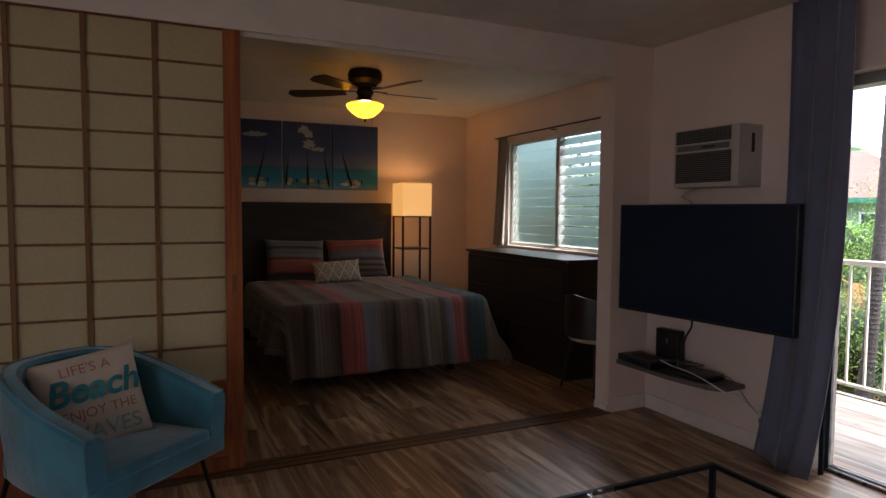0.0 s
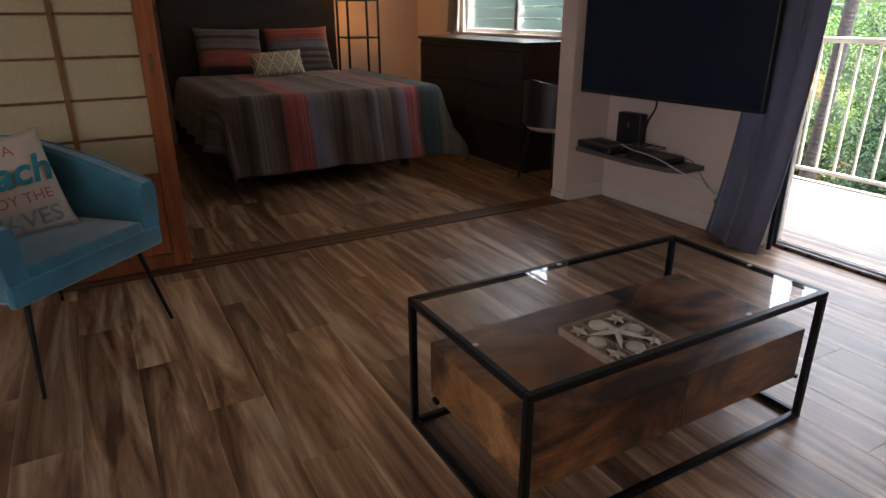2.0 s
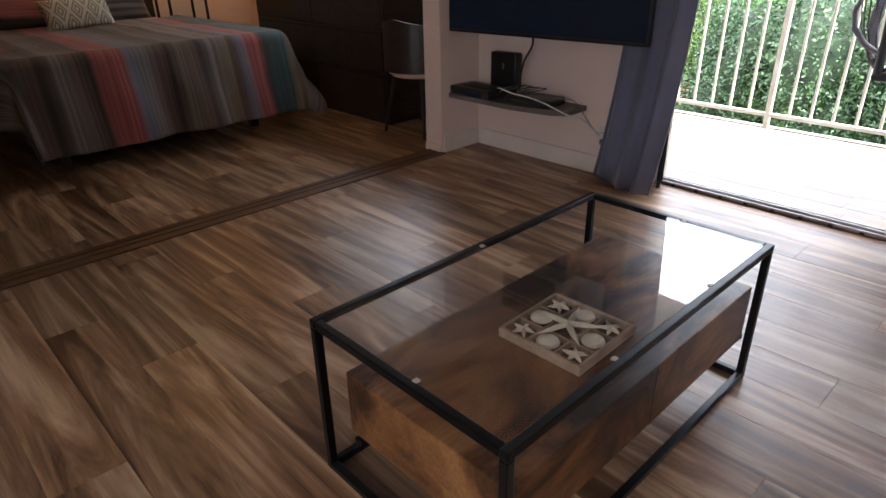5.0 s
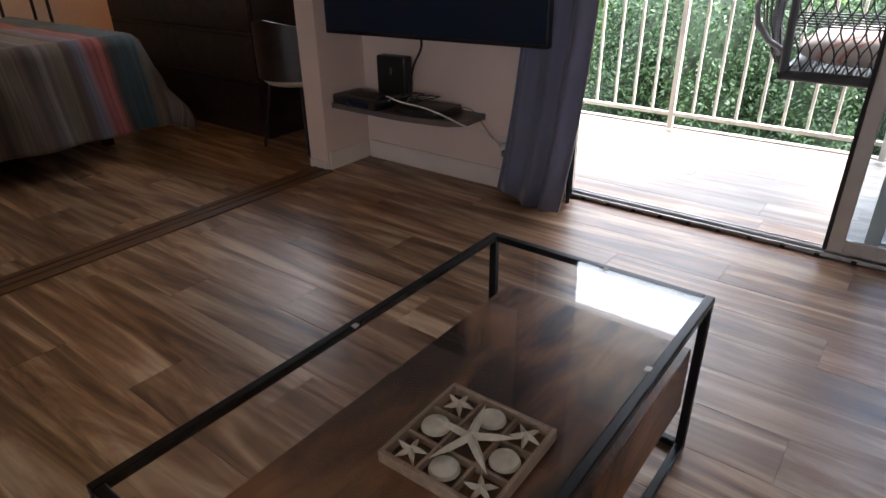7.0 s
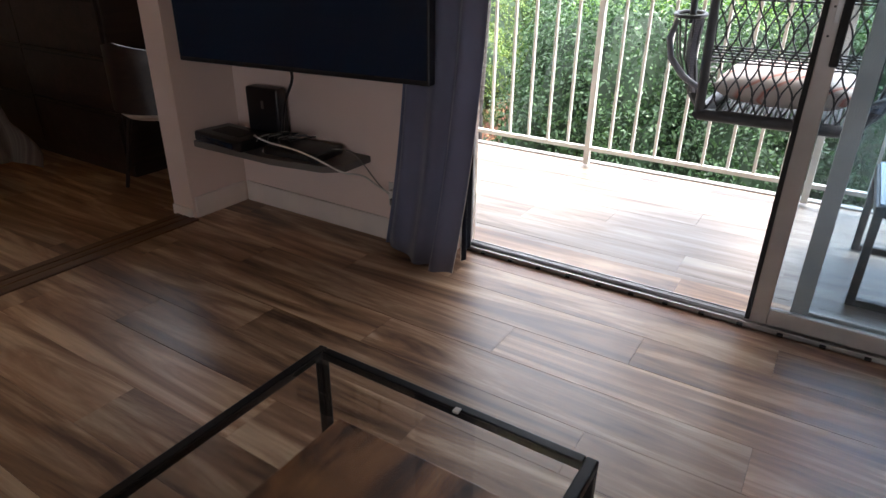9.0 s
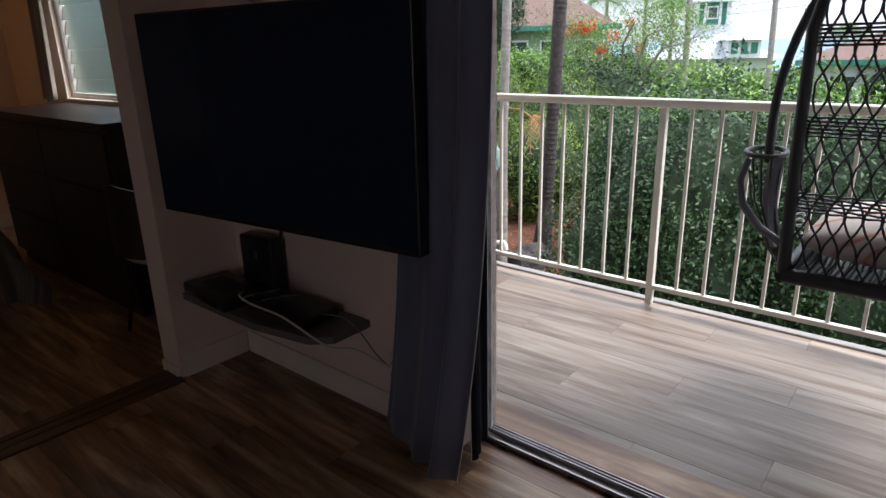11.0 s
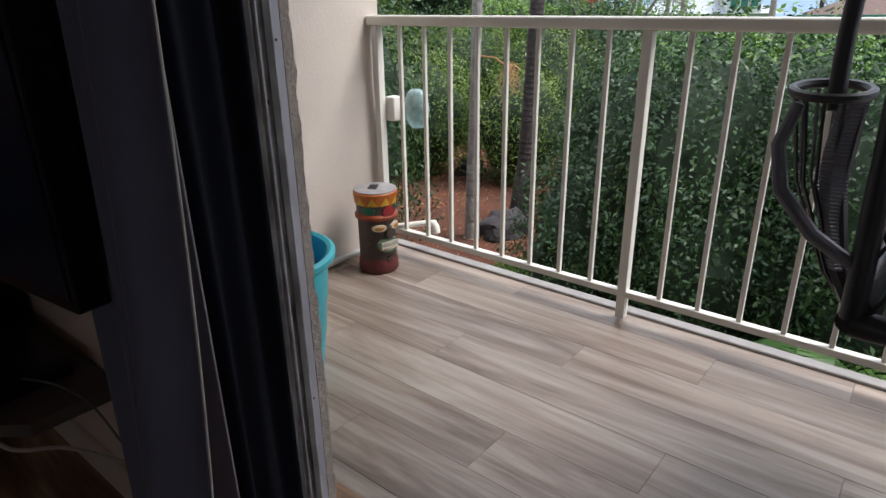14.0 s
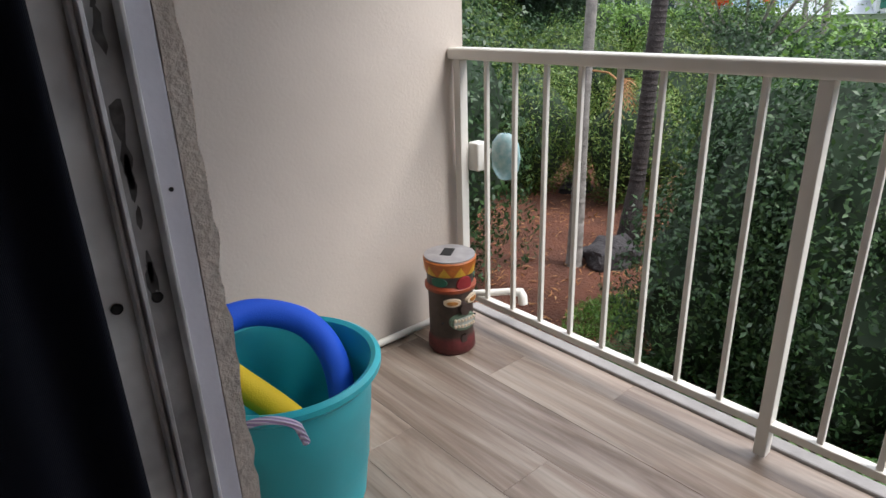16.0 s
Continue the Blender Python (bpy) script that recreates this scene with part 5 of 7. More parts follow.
def railing():
    r = thing("balcony_railing", "cream painted metal balcony railing with square balusters", "railing", kind="structure")
    x = RX
    part("top_rail", box(x - 0.032, x + 0.032, LY, PY0 - 0.001, 1.025, 1.066, 0.010, 3), MAT["rail"], r, "", True)
    part("bottom_rail", box(x - 0.016, x + 0.016, LY, PY0 - 0.02, 0.088, 0.113, 0.003), MAT["rail"], r)
    posts = [3.335] + [2.11 - 1.222 * k for k in range(5)]
    for p in posts:
        part("post", box(x - 0.019, x + 0.019, p - 0.017, p + 0.017, 0.002, 1.0245, 0.003), MAT["rail"], r)
    for a, b in zip(posts, posts[1:]):
        for k in range(1, 9):
            y = a + (b - a) * k / 9
            part("baluster", box(x - 0.008, x + 0.008, y - 0.008, y + 0.008, 0.1135, 1.0245, 0.0015, 1), MAT["rail"], r)


railing()


def bucket():
    c = thing("tub", "turquoise plastic tub with rope handles holding foam pool noodles", "plastic tub", m=pose(3.845, 2.875, -0.0095, 0, 0, 0) @ Matrix.Diagonal((1.08, 1.08, 1.03, 1)))
    bm = bmesh.new()
    lathe(bm, [(0, 0.0), (0.155, 0.0), (0.165, 0.01), (0.178, 0.12), (0.181, 0.125), (0.190, 0.24), (0.193, 0.245), (0.202, 0.365), (0.215, 0.372), (0.226, 0.385), (0.226, 0.398), (0.214, 0.405), (0.203, 0.398), (0.196, 0.37), (0.172, 0.12), (0.158, 0.014), (0, 0.012)], 56)
    part("body", bm, MAT["tub"], c, "", True)
    for a in (236, 56):
        ax, ay = math.cos(radians(a)), math.sin(radians(a))
        px_, py_ = -ay, ax
        pts = []
        for k in range(17):
            t = math.pi * k / 16
            s = math.cos(t) * 0.058
            o = math.sin(t)
            pts.append((ax * (0.225 + 0.02 * o) + px_ * s, ay * (0.225 + 0.02 * o) + py_ * s, 0.37 + 0.045 * o))
        pts = [(ax * 0.216 + px_ * 0.066, ay * 0.216 + py_ * 0.066, 0.33)] + pts + [(ax * 0.216 - px_ * 0.066, ay * 0.216 - py_ * 0.066, 0.315)]
        bm = bmesh.new()
        tube(bm, pts, 0.0085, 8)
        part("rope_handle", bm, MAT["rope"], c, "lilac and white twisted rope handle", True)
    part("sticker", bmesh_arc(0.1875, 0.192, -24, -14, 0.20, 0.30), MAT["rail"], c, "white paper sticker")


def bmesh_arc(r0, r1, a0, a1, z0, z1):
    bm = bmesh.new()
    prev = None
    for k in range(7):
        a = radians(a0 + (a1 - a0) * k / 6)
        v = [bm.verts.new((r * math.cos(a), r * math.sin(a), z)) for r, z in ((r0 + 0.001, z0), (r1 + 0.004, z1))]
        if prev:
            bm.faces.new((prev[0], v[0], v[1], prev[1]))
        prev = v
    return bm


MAT["tub"] = plain("turquoise_plastic", (0.025, 0.42, 0.49), 0.38, var=0.05, bumpy=0.08)
m, nt, b = material("twisted_rope")
w = nt.nodes.new("ShaderNodeTexWave")
w.inputs["Scale"].default_value = 55
w.bands_direction = "DIAGONAL"
nt.links.new(coords(nt), w.inputs["Vector"])
nt.links.new(ramp(nt, w.outputs["Fac"], ((0.35, (0.38, 0.28, 0.50)), (0.6, (0.62, 0.56, 0.68)))), b.inputs["Base Color"])
bump(nt, b, w.outputs["Fac"], 0.8, 0.004)
MAT["rope"] = m
MAT["yellow"] = plain("yellow_foam", (0.75, 0.52, 0.01), 0.7, var=0.06, bumpy=0.5, fine=250)
bucket()


def noodle(name, label, pts, mat):
    c = thing(name, label, "pool noodle", "noodles in the tub")
    P = [Vector(p) + Vector((-0.02, 0.035, 0.012)) for p in pts]
    out = []
    for i in range(len(P) - 1):
        p0, p1, p2, p3 = P[max(0, i - 1)], P[i], P[i + 1], P[min(len(P) - 1, i + 2)]
        for k in range(8):
            t = k / 8
            out.append(0.5 * ((2 * p1) + (p2 - p0) * t + (2 * p0 - 5 * p1 + 4 * p2 - p3) * t * t + (3 * p1 - p0 - 3 * p2 + p3) * t ** 3))
    out.append(P[-1])
    bm = bmesh.new()
    tube(bm, out, 0.036, 20)
    part("foam", bm, MAT[mat], c, "", True)


noodle("pool_noodle", "bright blue foam noodle curled into the tub", [(3.68, 2.80, 0.37), (3.70, 2.90, 0.45), (3.77, 2.97, 0.475), (3.88, 2.985, 0.465), (3.98, 2.93, 0.42), (4.015, 2.86, 0.34), (4.0, 2.80, 0.22), (3.95, 2.77, 0.10)], "bluefoam")
noodle("pool_noodle", "yellow foam noodle leaning in the tub", [(3.68, 2.90, 0.47), (3.75, 2.85, 0.38), (3.83, 2.79, 0.28), (3.90, 2.73, 0.17)], "yellow")


# ---------- carved post with a painted face ----------
def tiki():
    m, nt, b = material("painted_carving")
    v = coords(nt)
    sep = nt.nodes.new("ShaderNodeSeparateXYZ")
    nt.links.new(v, sep.inputs[0])
    mr = nt.nodes.new("ShaderNodeMapRange")
    mr.inputs["From Max"].default_value = 0.42
    nt.links.new(sep.outputs[2], mr.inputs["Value"])
    col = ramp(nt, mr.outputs[0], ((0.0, (0.10, 0.018, 0.018)), (0.15, (0.14, 0.02, 0.022)), (0.20, (0.045, 0.028, 0.02)), (0.66, (0.06, 0.036, 0.025)), (0.70, (0.34, 0.06, 0.015)), (0.735, (0.34, 0.06, 0.015)), (0.745, (0.07, 0.05, 0.04)), (0.84, (0.06, 0.045, 0.04)), (0.85, (0.55, 0.16, 0.02)), (1.0, (0.50, 0.13, 0.02))))
    dirt = noise_tex(nt, v, 40, 4)
    col = mixc(nt, col, ramp(nt, dirt, ((0.3, (0.6, 0.55, 0.5)), (0.6, (1, 1, 1)))), 0.8, "MULTIPLY")
    nt.links.new(col, b.inputs["Base Color"])
    b.inputs["Roughness"].default_value = 0.5
    bump(nt, b, noise_tex(nt, coords(nt, (60, 60, 6)), 1.0, 3), 0.4, 0.003)
    t = thing("carved_post_lantern", "painted carved wooden face post with a solar lid, beside the railing", "garden ornament", m=pose(4.672, 3.185, -0.0095) @ Matrix.Diagonal((1.12, 1.12, 0.89, 1)))
    R = 0.078
    bm = bmesh.new()
    seg = 48
    rings = []
    prof = [(0.074, 0.0), (0.080, 0.012), (0.078, 0.06), (0.074, 0.075), (0.074, 0.10), (0.074, 0.16), (0.074, 0.22), (0.075, 0.28), (0.084, 0.285), (0.085, 0.30), (0.077, 0.31), (0.077, 0.345), (0.079, 0.355), (0.086, 0.40), (0.087, 0.412)]
    lathe(bm, [(0, 0.0)] + prof + [(0.082, 0.418), (0, 0.418)], seg)
    fa = radians(-125)

    def on(a, z, r):
        return Vector((r * math.cos(a), r * math.sin(a), z))
    part("body", bm, m, t, "", True)
    bm = bmesh.new()
    lathe(bm, [(0, 0.4185), (0.083, 0.4185), (0.083, 0.423), (0.078, 0.426), (0, 0.426)], 40)
    part("lid", bm, MAT["lid"], t, "grey solar lid", True)
    part("solar_cell", box(-0.032, 0.032, -0.018, 0.018, 0.4262, 0.4275), MAT["seal"], t).matrix_basis = pose(0.0, 0.01, 0, 0, 0, 35)

    def patch(name, mat, a, z, w, h, raise_=0.006, sides=16, r=0.076, inner=0.0):
        """A raised rounded patch laid onto the post: centre angle, height, half width, half height."""
        bm = bmesh.new()
        rim, top = [], []
        for k in range(sides):
            u = 2 * math.pi * k / sides
            cu, su = math.cos(u), math.sin(u)
            rim.append(bm.verts.new(on(a + w * cu / r, z + h * su, r - 0.003)))
            top.append(bm.verts.new(on(a + 0.86 * w * cu / r, z + 0.86 * h * su, r + raise_)))
        c = bm.verts.new(on(a, z, r + raise_ * 1.15))
        for k in range(sides):
            j = (k + 1) % sides
            bm.faces.new((rim[k], rim[j], top[j], top[k]))
            bm.faces.new((top[k], top[j], c))
        part(name, bm, mat, t, "", True)
    F = fa + 0.45
    for s in (-1, 1):
        a = F + s * 0.50
        patch("eye_rim", MAT["cream"], a, 0.245, 0.031, 0.019, 0.008)
        patch("eye", MAT["ochre"], a, 0.245, 0.020, 0.010, 0.0105)
    patch("nose", MAT["carve"], F, 0.215, 0.018, 0.030, 0.015)
    patch("lips", MAT["sage"], F, 0.155, 0.052, 0.042, 0.010)
    patch("mouth", MAT["greyteeth"], F, 0.155, 0.042, 0.028, 0.0125)
    for k in range(-3, 4):
        for z in (0.168, 0.142):
            patch("tooth", MAT["cream"], F + k * 0.135, z, 0.0046, 0.008, 0.0150, 8)
    for k in range(-3, 4):
        patch("cheek_dot" if abs(k) == 3 else "chin_line", MAT["seal"] if abs(k) == 3 else MAT["carve"], F + k * (0.31 if abs(k) == 3 else 0.05), 0.15 if abs(k) == 3 else 0.075, 0.004, 0.004 if abs(k) == 3 else 0.02, 0.006 if abs(k) == 3 else 0.003, 8)
    patch("brow_patch", MAT["green"], F - 1.05, 0.332, 0.032, 0.022, 0.004)
    patch("brow_patch", MAT["crimson"], F + 0.05, 0.322, 0.030, 0.036, 0.007)
    patch("brow_patch", MAT["green"], F + 1.15, 0.332, 0.032, 0.022, 0.004)
    for k in range(10):
        a = 2 * math.pi * k / 10
        bm = bmesh.new()
        vs = [bm.verts.new(on(a + da, z, rr)) for da, z, rr in ((-0.27, 0.357, 0.0812), (0.0, 0.357, 0.0822), (0.27, 0.357, 0.0812), (0.13, 0.378, 0.0846), (0.0, 0.400, 0.0884), (-0.13, 0.378, 0.0846))]
        bm.faces.new((vs[0], vs[1], vs[5]))
        bm.faces.new((vs[1], vs[2], vs[3]))
        bm.faces.new((vs[1], vs[3], vs[4], vs[5]))
        part("yellow_triangle", bm, MAT["yellowp"], t)


for n_, c_ in (("cream", (0.62, 0.50, 0.36)), ("ochre", (0.36, 0.15, 0.03)), ("sage", (0.13, 0.19, 0.13)), ("greyteeth", (0.40, 0.42, 0.38)), ("green", (0.02, 0.12, 0.07)), ("crimson", (0.26, 0.015, 0.02)), ("yellowp", (0.62, 0.36, 0.03)), ("carve", (0.05, 0.03, 0.025)), ("lid", (0.33, 0.31, 0.31))):
    MAT[n_] = plain(n_ + "_paint", c_, 0.5, var=0.15, scale=30, bumpy=0.2)
tiki()

# white drain pipe along the end wall, with an elbow outside the railing
c = thing("drain_pipe", "white plastic drain pipe along the balcony's end wall", "pipe")
bm = bmesh.new()
tube(bm, [(3.50, 3.352, 0.012), (4.60, 3.352, 0.014), (4.86, 3.30, 0.05)], 0.014, 12)
part("pipe", bm, MAT["pvc"] if "pvc" in MAT else MAT["rail"], c, "", True)
c = thing("pipe_elbow", "white plastic pipe elbow outside the railing", "pipe")
bm = bmesh.new()
tube(bm, [(4.86, 3.27, 0.115), (4.96, 3.14, 0.135), (4.975, 3.11, 0.135), (4.975, 3.10, 0.12), (4.975, 3.095, 0.09)], [0.014, 0.014, 0.019, 0.019, 0.019], 12)
part("pipe", bm, MAT["rail"], c, "", True)

# lamp fixed to the end post, with a pale blue translucent globe
m, nt, b = material("aqua_plastic")
b.inputs["Base Color"].default_value = (0.45, 0.66, 0.66, 1)
b.inputs["Transmission Weight"].default_value = 0.55
b.inputs["Roughness"].default_value = 0.18
nt.links.new(ramp(nt, noise_tex(nt, coords(nt), 40, 4), ((0.4, (0.36, 0.58, 0.60)), (0.65, (0.60, 0.74, 0.72)))), b.inputs["Base Color"])
MAT["aqua"] = m
c = thing("feeder", "clear pale blue plastic dome feeder clamped to the railing post", "bird feeder", m=pose(4.93, 3.30, 0.665))
part("clamp", box(-0.027, 0.03, -0.028, 0.028, -0.055, 0.055, 0.008, 3), MAT["rail"], c, "white plastic clamp", True)
bm = bmesh.new()
tube(bm, [(0.03, -0.01, 0.01), (0.07, -0.045, 0.025)], 0.008, 8)
part("arm", bm, MAT["rail"], c, "", True)
bm = bmesh.new()
lathe(bm, [(0, -0.085), (0.03, -0.075), (0.052, -0.045), (0.06, -0.005), (0.052, 0.04), (0.035, 0.062), (0.02, 0.07), (0, 0.071)], 28, (0.075, -0.075, 0.0))
for v in bm.verts:
    v.co = Vector((0.075 + (v.co.x - 0.075) * 0.75, -0.075 + (v.co.y + 0.075) * 1.15, v.co.z * 1.2))
part("globe", bm, MAT["aqua"], c, "", True)


# ---------- hanging chair ----------
MAT["wicker"] = plain("black_wicker", (0.016, 0.016, 0.020), 0.42, var=0.2, bumpy=0.3)
MAT["wicker_grey"] = plain("grey_wicker", (0.10, 0.10, 0.12), 0.4, var=0.2, bumpy=0.3)
m, nt, b = material("striped_cushion")
w = nt.nodes.new("ShaderNodeTexWave")
w.inputs["Scale"].default_value = 2.2
w.bands_direction = "DIAGONAL"
nt.links.new(coords(nt), w.inputs["Vector"])
nt.links.new(ramp(nt, w.outputs["Fac"], ((0.55, (0.60, 0.54, 0.50)), (0.8, (0.55, 0.22, 0.17)), (0.9, (0.62, 0.55, 0.5)))), b.inputs["Base Color"])
b.inputs["Roughness"].default_value = 0.9
MAT["swing_cushion"] = m


def hanging_chair():
    c = thing("hanging_chair", "black wicker hanging chair with lattice back and striped cushion", "hanging chair")
    y0, y1, x0, x1, zb = 0.765, 1.355, 4.07, 4.63, 0.60
    lean = lambda z: 0.0 + 0.03 * max(0, z - 0.9)
    for s, y in ((-1, y1), (1, y0)):
        bm = bmesh.new()
        pts = [(x0, y, zb - 0.02), (x0 - 0.002, y + (-s) * 0.012, 1.0), (x0 + 0.02, y + (-s) * 0.02, 1.35), (x0 + 0.08, y + s * 0.03, 1.65), (x0 + 0.16, y + s * 0.16, 1.83)]
        tube(bm, pts, [0.021, 0.019, 0.019, 0.018, 0.016], 12)
        part("back_post", bm, MAT["wicker"], c, "", True)
    bm = bmesh.new()
    tube(bm, [(x0 + 0.16, y1 - 0.16, 1.83), (x0 + 0.2, (y0 + y1) / 2, 1.88), (x0 + 0.16, y0 + 0.16, 1.83)], 0.017, 12)
    part("top_bow", bm, MAT["wicker"], c, "", True)
    # seat frame
    for a, b_ in (((x0, y0, zb - 0.03), (x0, y1, zb - 0.03)), ((x0, y1, zb - 0.03), (x1, y1 - 0.02, zb)), ((x1, y1 - 0.02, zb), (x1, y0 + 0.02, zb)), ((x1, y0 + 0.02, zb), (x0, y0, zb - 0.03))):
        bm = bmesh.new()
        tube(bm, [a, b_], 0.026, 12)
        part("seat_rail", bm, MAT["wicker"], c, "", True)
    bm = bmesh.new()
    nrib = 30
    for k in range(nrib):
        y = y0 + (y1 - y0) * (k + 0.5) / nrib
        tube(bm, [(x0, y, zb - 0.035), (x0 + 0.28, y, zb - 0.065), (x1, y, zb - 0.01)], 0.009, 5)
    ob = part("seat_weave", bm, MAT["wicker"], c)
    tagged(ob, kind="stuff")
    # lattice
    n = 11
    sp = (y1 - y0 - 0.05) / n
    for k in range(n + 1):
        for ph in (0, 1):
            pts = []
            yc = y0 + 0.025 + sp * k
            for i in range(41):
                z = zb - 0.02 + (1.72 - zb) * i / 40
                ang = (z - zb) / 0.25 * math.pi * 2
                yy = yc + (1 if ph else -1) * sp * 0.5 * math.sin(ang / 1.0)
                xx = x0 + lean(z) + (0.004 if ph else -0.004) * math.cos(ang) + 0.03 * max(0, z - 1.35)
                pts.append((xx, min(max(yy, y0 + 0.01), y1 - 0.01), z))
            bm = bmesh.new()
            tube(bm, pts, 0.0038, 5)
            part("cane", bm, MAT["wicker"], c)
    for zc in (0.825, 1.065, 1.335, 1.60):
        for k in range(6):
            z = zc - 0.03 + k * 0.0115
            pts = []
            for i in range(49):
                y = y0 + (y1 - y0) * i / 48
                pts.append((x0 + lean(z) + 0.03 * max(0, z - 1.35) + 0.008 * math.sin(i * math.pi / 2 + k * math.pi), y, z))
            bm = bmesh.new()
            tube(bm, pts, 0.0042, 5)
            part("woven_strand", bm, MAT["wicker"], c)
    # seat cushion
    q = pillow("seat_cushion", "", "", "", pose((x0 + x1) / 2 - 0.02, (y0 + y1) / 2, zb + 0.09, 90, 0, 90), 0.54, 0.50, 0.17, MAT["swing_cushion"], 0.02)
    q.parent = c
    for k in ("category", "group"):
        if k in q:
            del q[k]
    q["label"] = "white and red striped seat cushion"
    # arms with woven pockets and hanger tubes
    for s, ye in ((1, y1), (-1, y0)):
        def P(x, y, z):
            return (x, ye + s * y, z)
        bm = bmesh.new()
        ring = [(x0 + 0.07 + 0.065 * math.cos(2 * math.pi * k / 24), ye + s * 0.115 + 0.062 * math.sin(2 * math.pi * k / 24), 0.965 + 0.006 * math.cos(2 * math.pi * k / 24)) for k in range(24)]
        tube(bm, ring, 0.009, 8, closed=True)
        part("pocket_ring", bm, MAT["wicker"], c, "", True)
        bm = bmesh.new()
        tube(bm, [P(x0 + 0.03, 0.155, 0.945), P(x0 + 0.02, 0.175, 0.87), P(x0 + 0.01, 0.155, 0.79), P(x0 + 0.0, 0.09, 0.72), P(x0, 0.02, 0.68)], [0.011, 0.013, 0.014, 0.014, 0.012], 10)
        part("arm_tube", bm, MAT["wicker_grey"], c, "grey wrapped arm", True)
        bm = bmesh.new()
        for k in range(44):
            u = k / 43
            z = 0.95 - 0.30 * u
            yy = 0.075 - 0.03 * u + 0.02 * math.sin(u * math.pi)
            rr = 0.022 - 0.006 * abs(u - 0.4)
            tube(bm, [P(x0 + 0.05, yy - rr, z), P(x0 + 0.028, yy, z + 0.004), P(x0 + 0.05, yy + rr, z)], 0.0042, 5)
        o = part("arm_wrap", bm, MAT["wicker_grey"], c, "grey ribbed wrapping of the arm")
        tagged(o, kind="stuff")
        bm = bmesh.new()
        tube(bm, [P(x0 + 0.055, 0.07, 0.955), P(x0 + 0.055, 0.075, 0.80), P(x0 + 0.05, 0.04, 0.64), P(x0 + 0.03, 0.0, 0.58)], 0.017, 8)
        part("arm_core", bm, MAT["wicker"], c, "", True)
        bm = bmesh.new()
        for k in range(12):
            a = 2 * math.pi * k / 12
            tube(bm, [(x0 + 0.07 + 0.06 * math.cos(a), ye + s * 0.115 + 0.058 * math.sin(a), 0.96), P(x0 + 0.07 + 0.035 * math.cos(a), 0.105 + 0.04 * math.sin(a), 0.80), P(x0 + 0.06 + 0.02 * math.cos(a), 0.05 + 0.02 * math.sin(a), 0.64), P(x0 + 0.04, 0.0, 0.56)], 0.003, 4)
        o = part("pocket_weave", bm, MAT["wicker"], c)
        tagged(o, kind="stuff")
        bm = bmesh.new()
        pts = []
        for k in range(15):
            u = k / 14
            pts.append(P(x0 + 0.07 + 0.13 * u, 0.105 + 0.03 * math.sin(u * math.pi * 0.9) - 0.40 * u ** 2.4, 0.93 + 0.95 * u))
        tube(bm, pts, 0.015, 12)
        part("hanger_tube", bm, MAT["wicker"], c, "", True)
    part("hub", box(x0 + 0.17, x0 + 0.23, 1.03, 1.09, 1.86, 1.92, 0.01), MAT["wicker"], c)
    bm = bmesh.new()
    for k in range(17):
        z = 1.925 + k * 0.036
        r = 0.012
        ring = [(x0 + 0.2 + (r * math.cos(t) if k % 2 else 0), 1.06 + (0 if k % 2 else r * math.cos(t)), z + 0.02 * math.sin(t)) for t in (2 * math.pi * q / 10 for q in range(10))]
        tube(bm, ring, 0.003, 5, closed=True)
    part("chain", bm, MAT["alu"], c, "steel chain to the soffit")
    bm = bmesh.new()
    for k in range(7):
        z = 0.68 + k * 0.022
        ring = [(x0 + 0.16 + 0.014 * math.cos(t), y1 + 0.0 + 0.014 * math.sin(t), z + 0.003 * math.cos(t * 2)) for t in (2 * math.pi * q / 12 for q in range(12))]
        tube(bm, ring, 0.002, 5, closed=True)
    part("spring", bm, MAT["alu"], c, "small steel spring")


hanging_chair()


def patio_table():
    t = thing("patio_table", "low black patio table with a pale blue top", "patio table", m=pose(4.08, 0.22, -0.0095))
    part("tabletop", box(-0.30, 0.30, -0.42, 0.42, 0.400, 0.412, 0.003), MAT["bluetop"], t, "pale blue glass top")
    for a in ((-0.31, 0.31, -0.43, -0.40), (-0.31, 0.31, 0.40, 0.43), (-0.31, -0.28, -0.3995, 0.3995), (0.28, 0.31, -0.3995, 0.3995)):
        part("top_rail", box(*a, 0.36, 0.3995, 0.003), MAT["black"], t)
    for x in (-0.31, 0.28):
        for y in (-0.43, 0.40):
            part("leg", box(x, x + 0.03, y, y + 0.03, 0, 0.3595, 0.003), MAT["black"], t)
        part("floor_rail", box(x, x + 0.03, -0.3995, 0.3995, 0.0, 0.03, 0.003), MAT["black"], t)


MAT["bluetop"] = plain("pale_blue_top", (0.22, 0.30, 0.38), 0.25, var=0.05, bumpy=0.05)
patio_table()


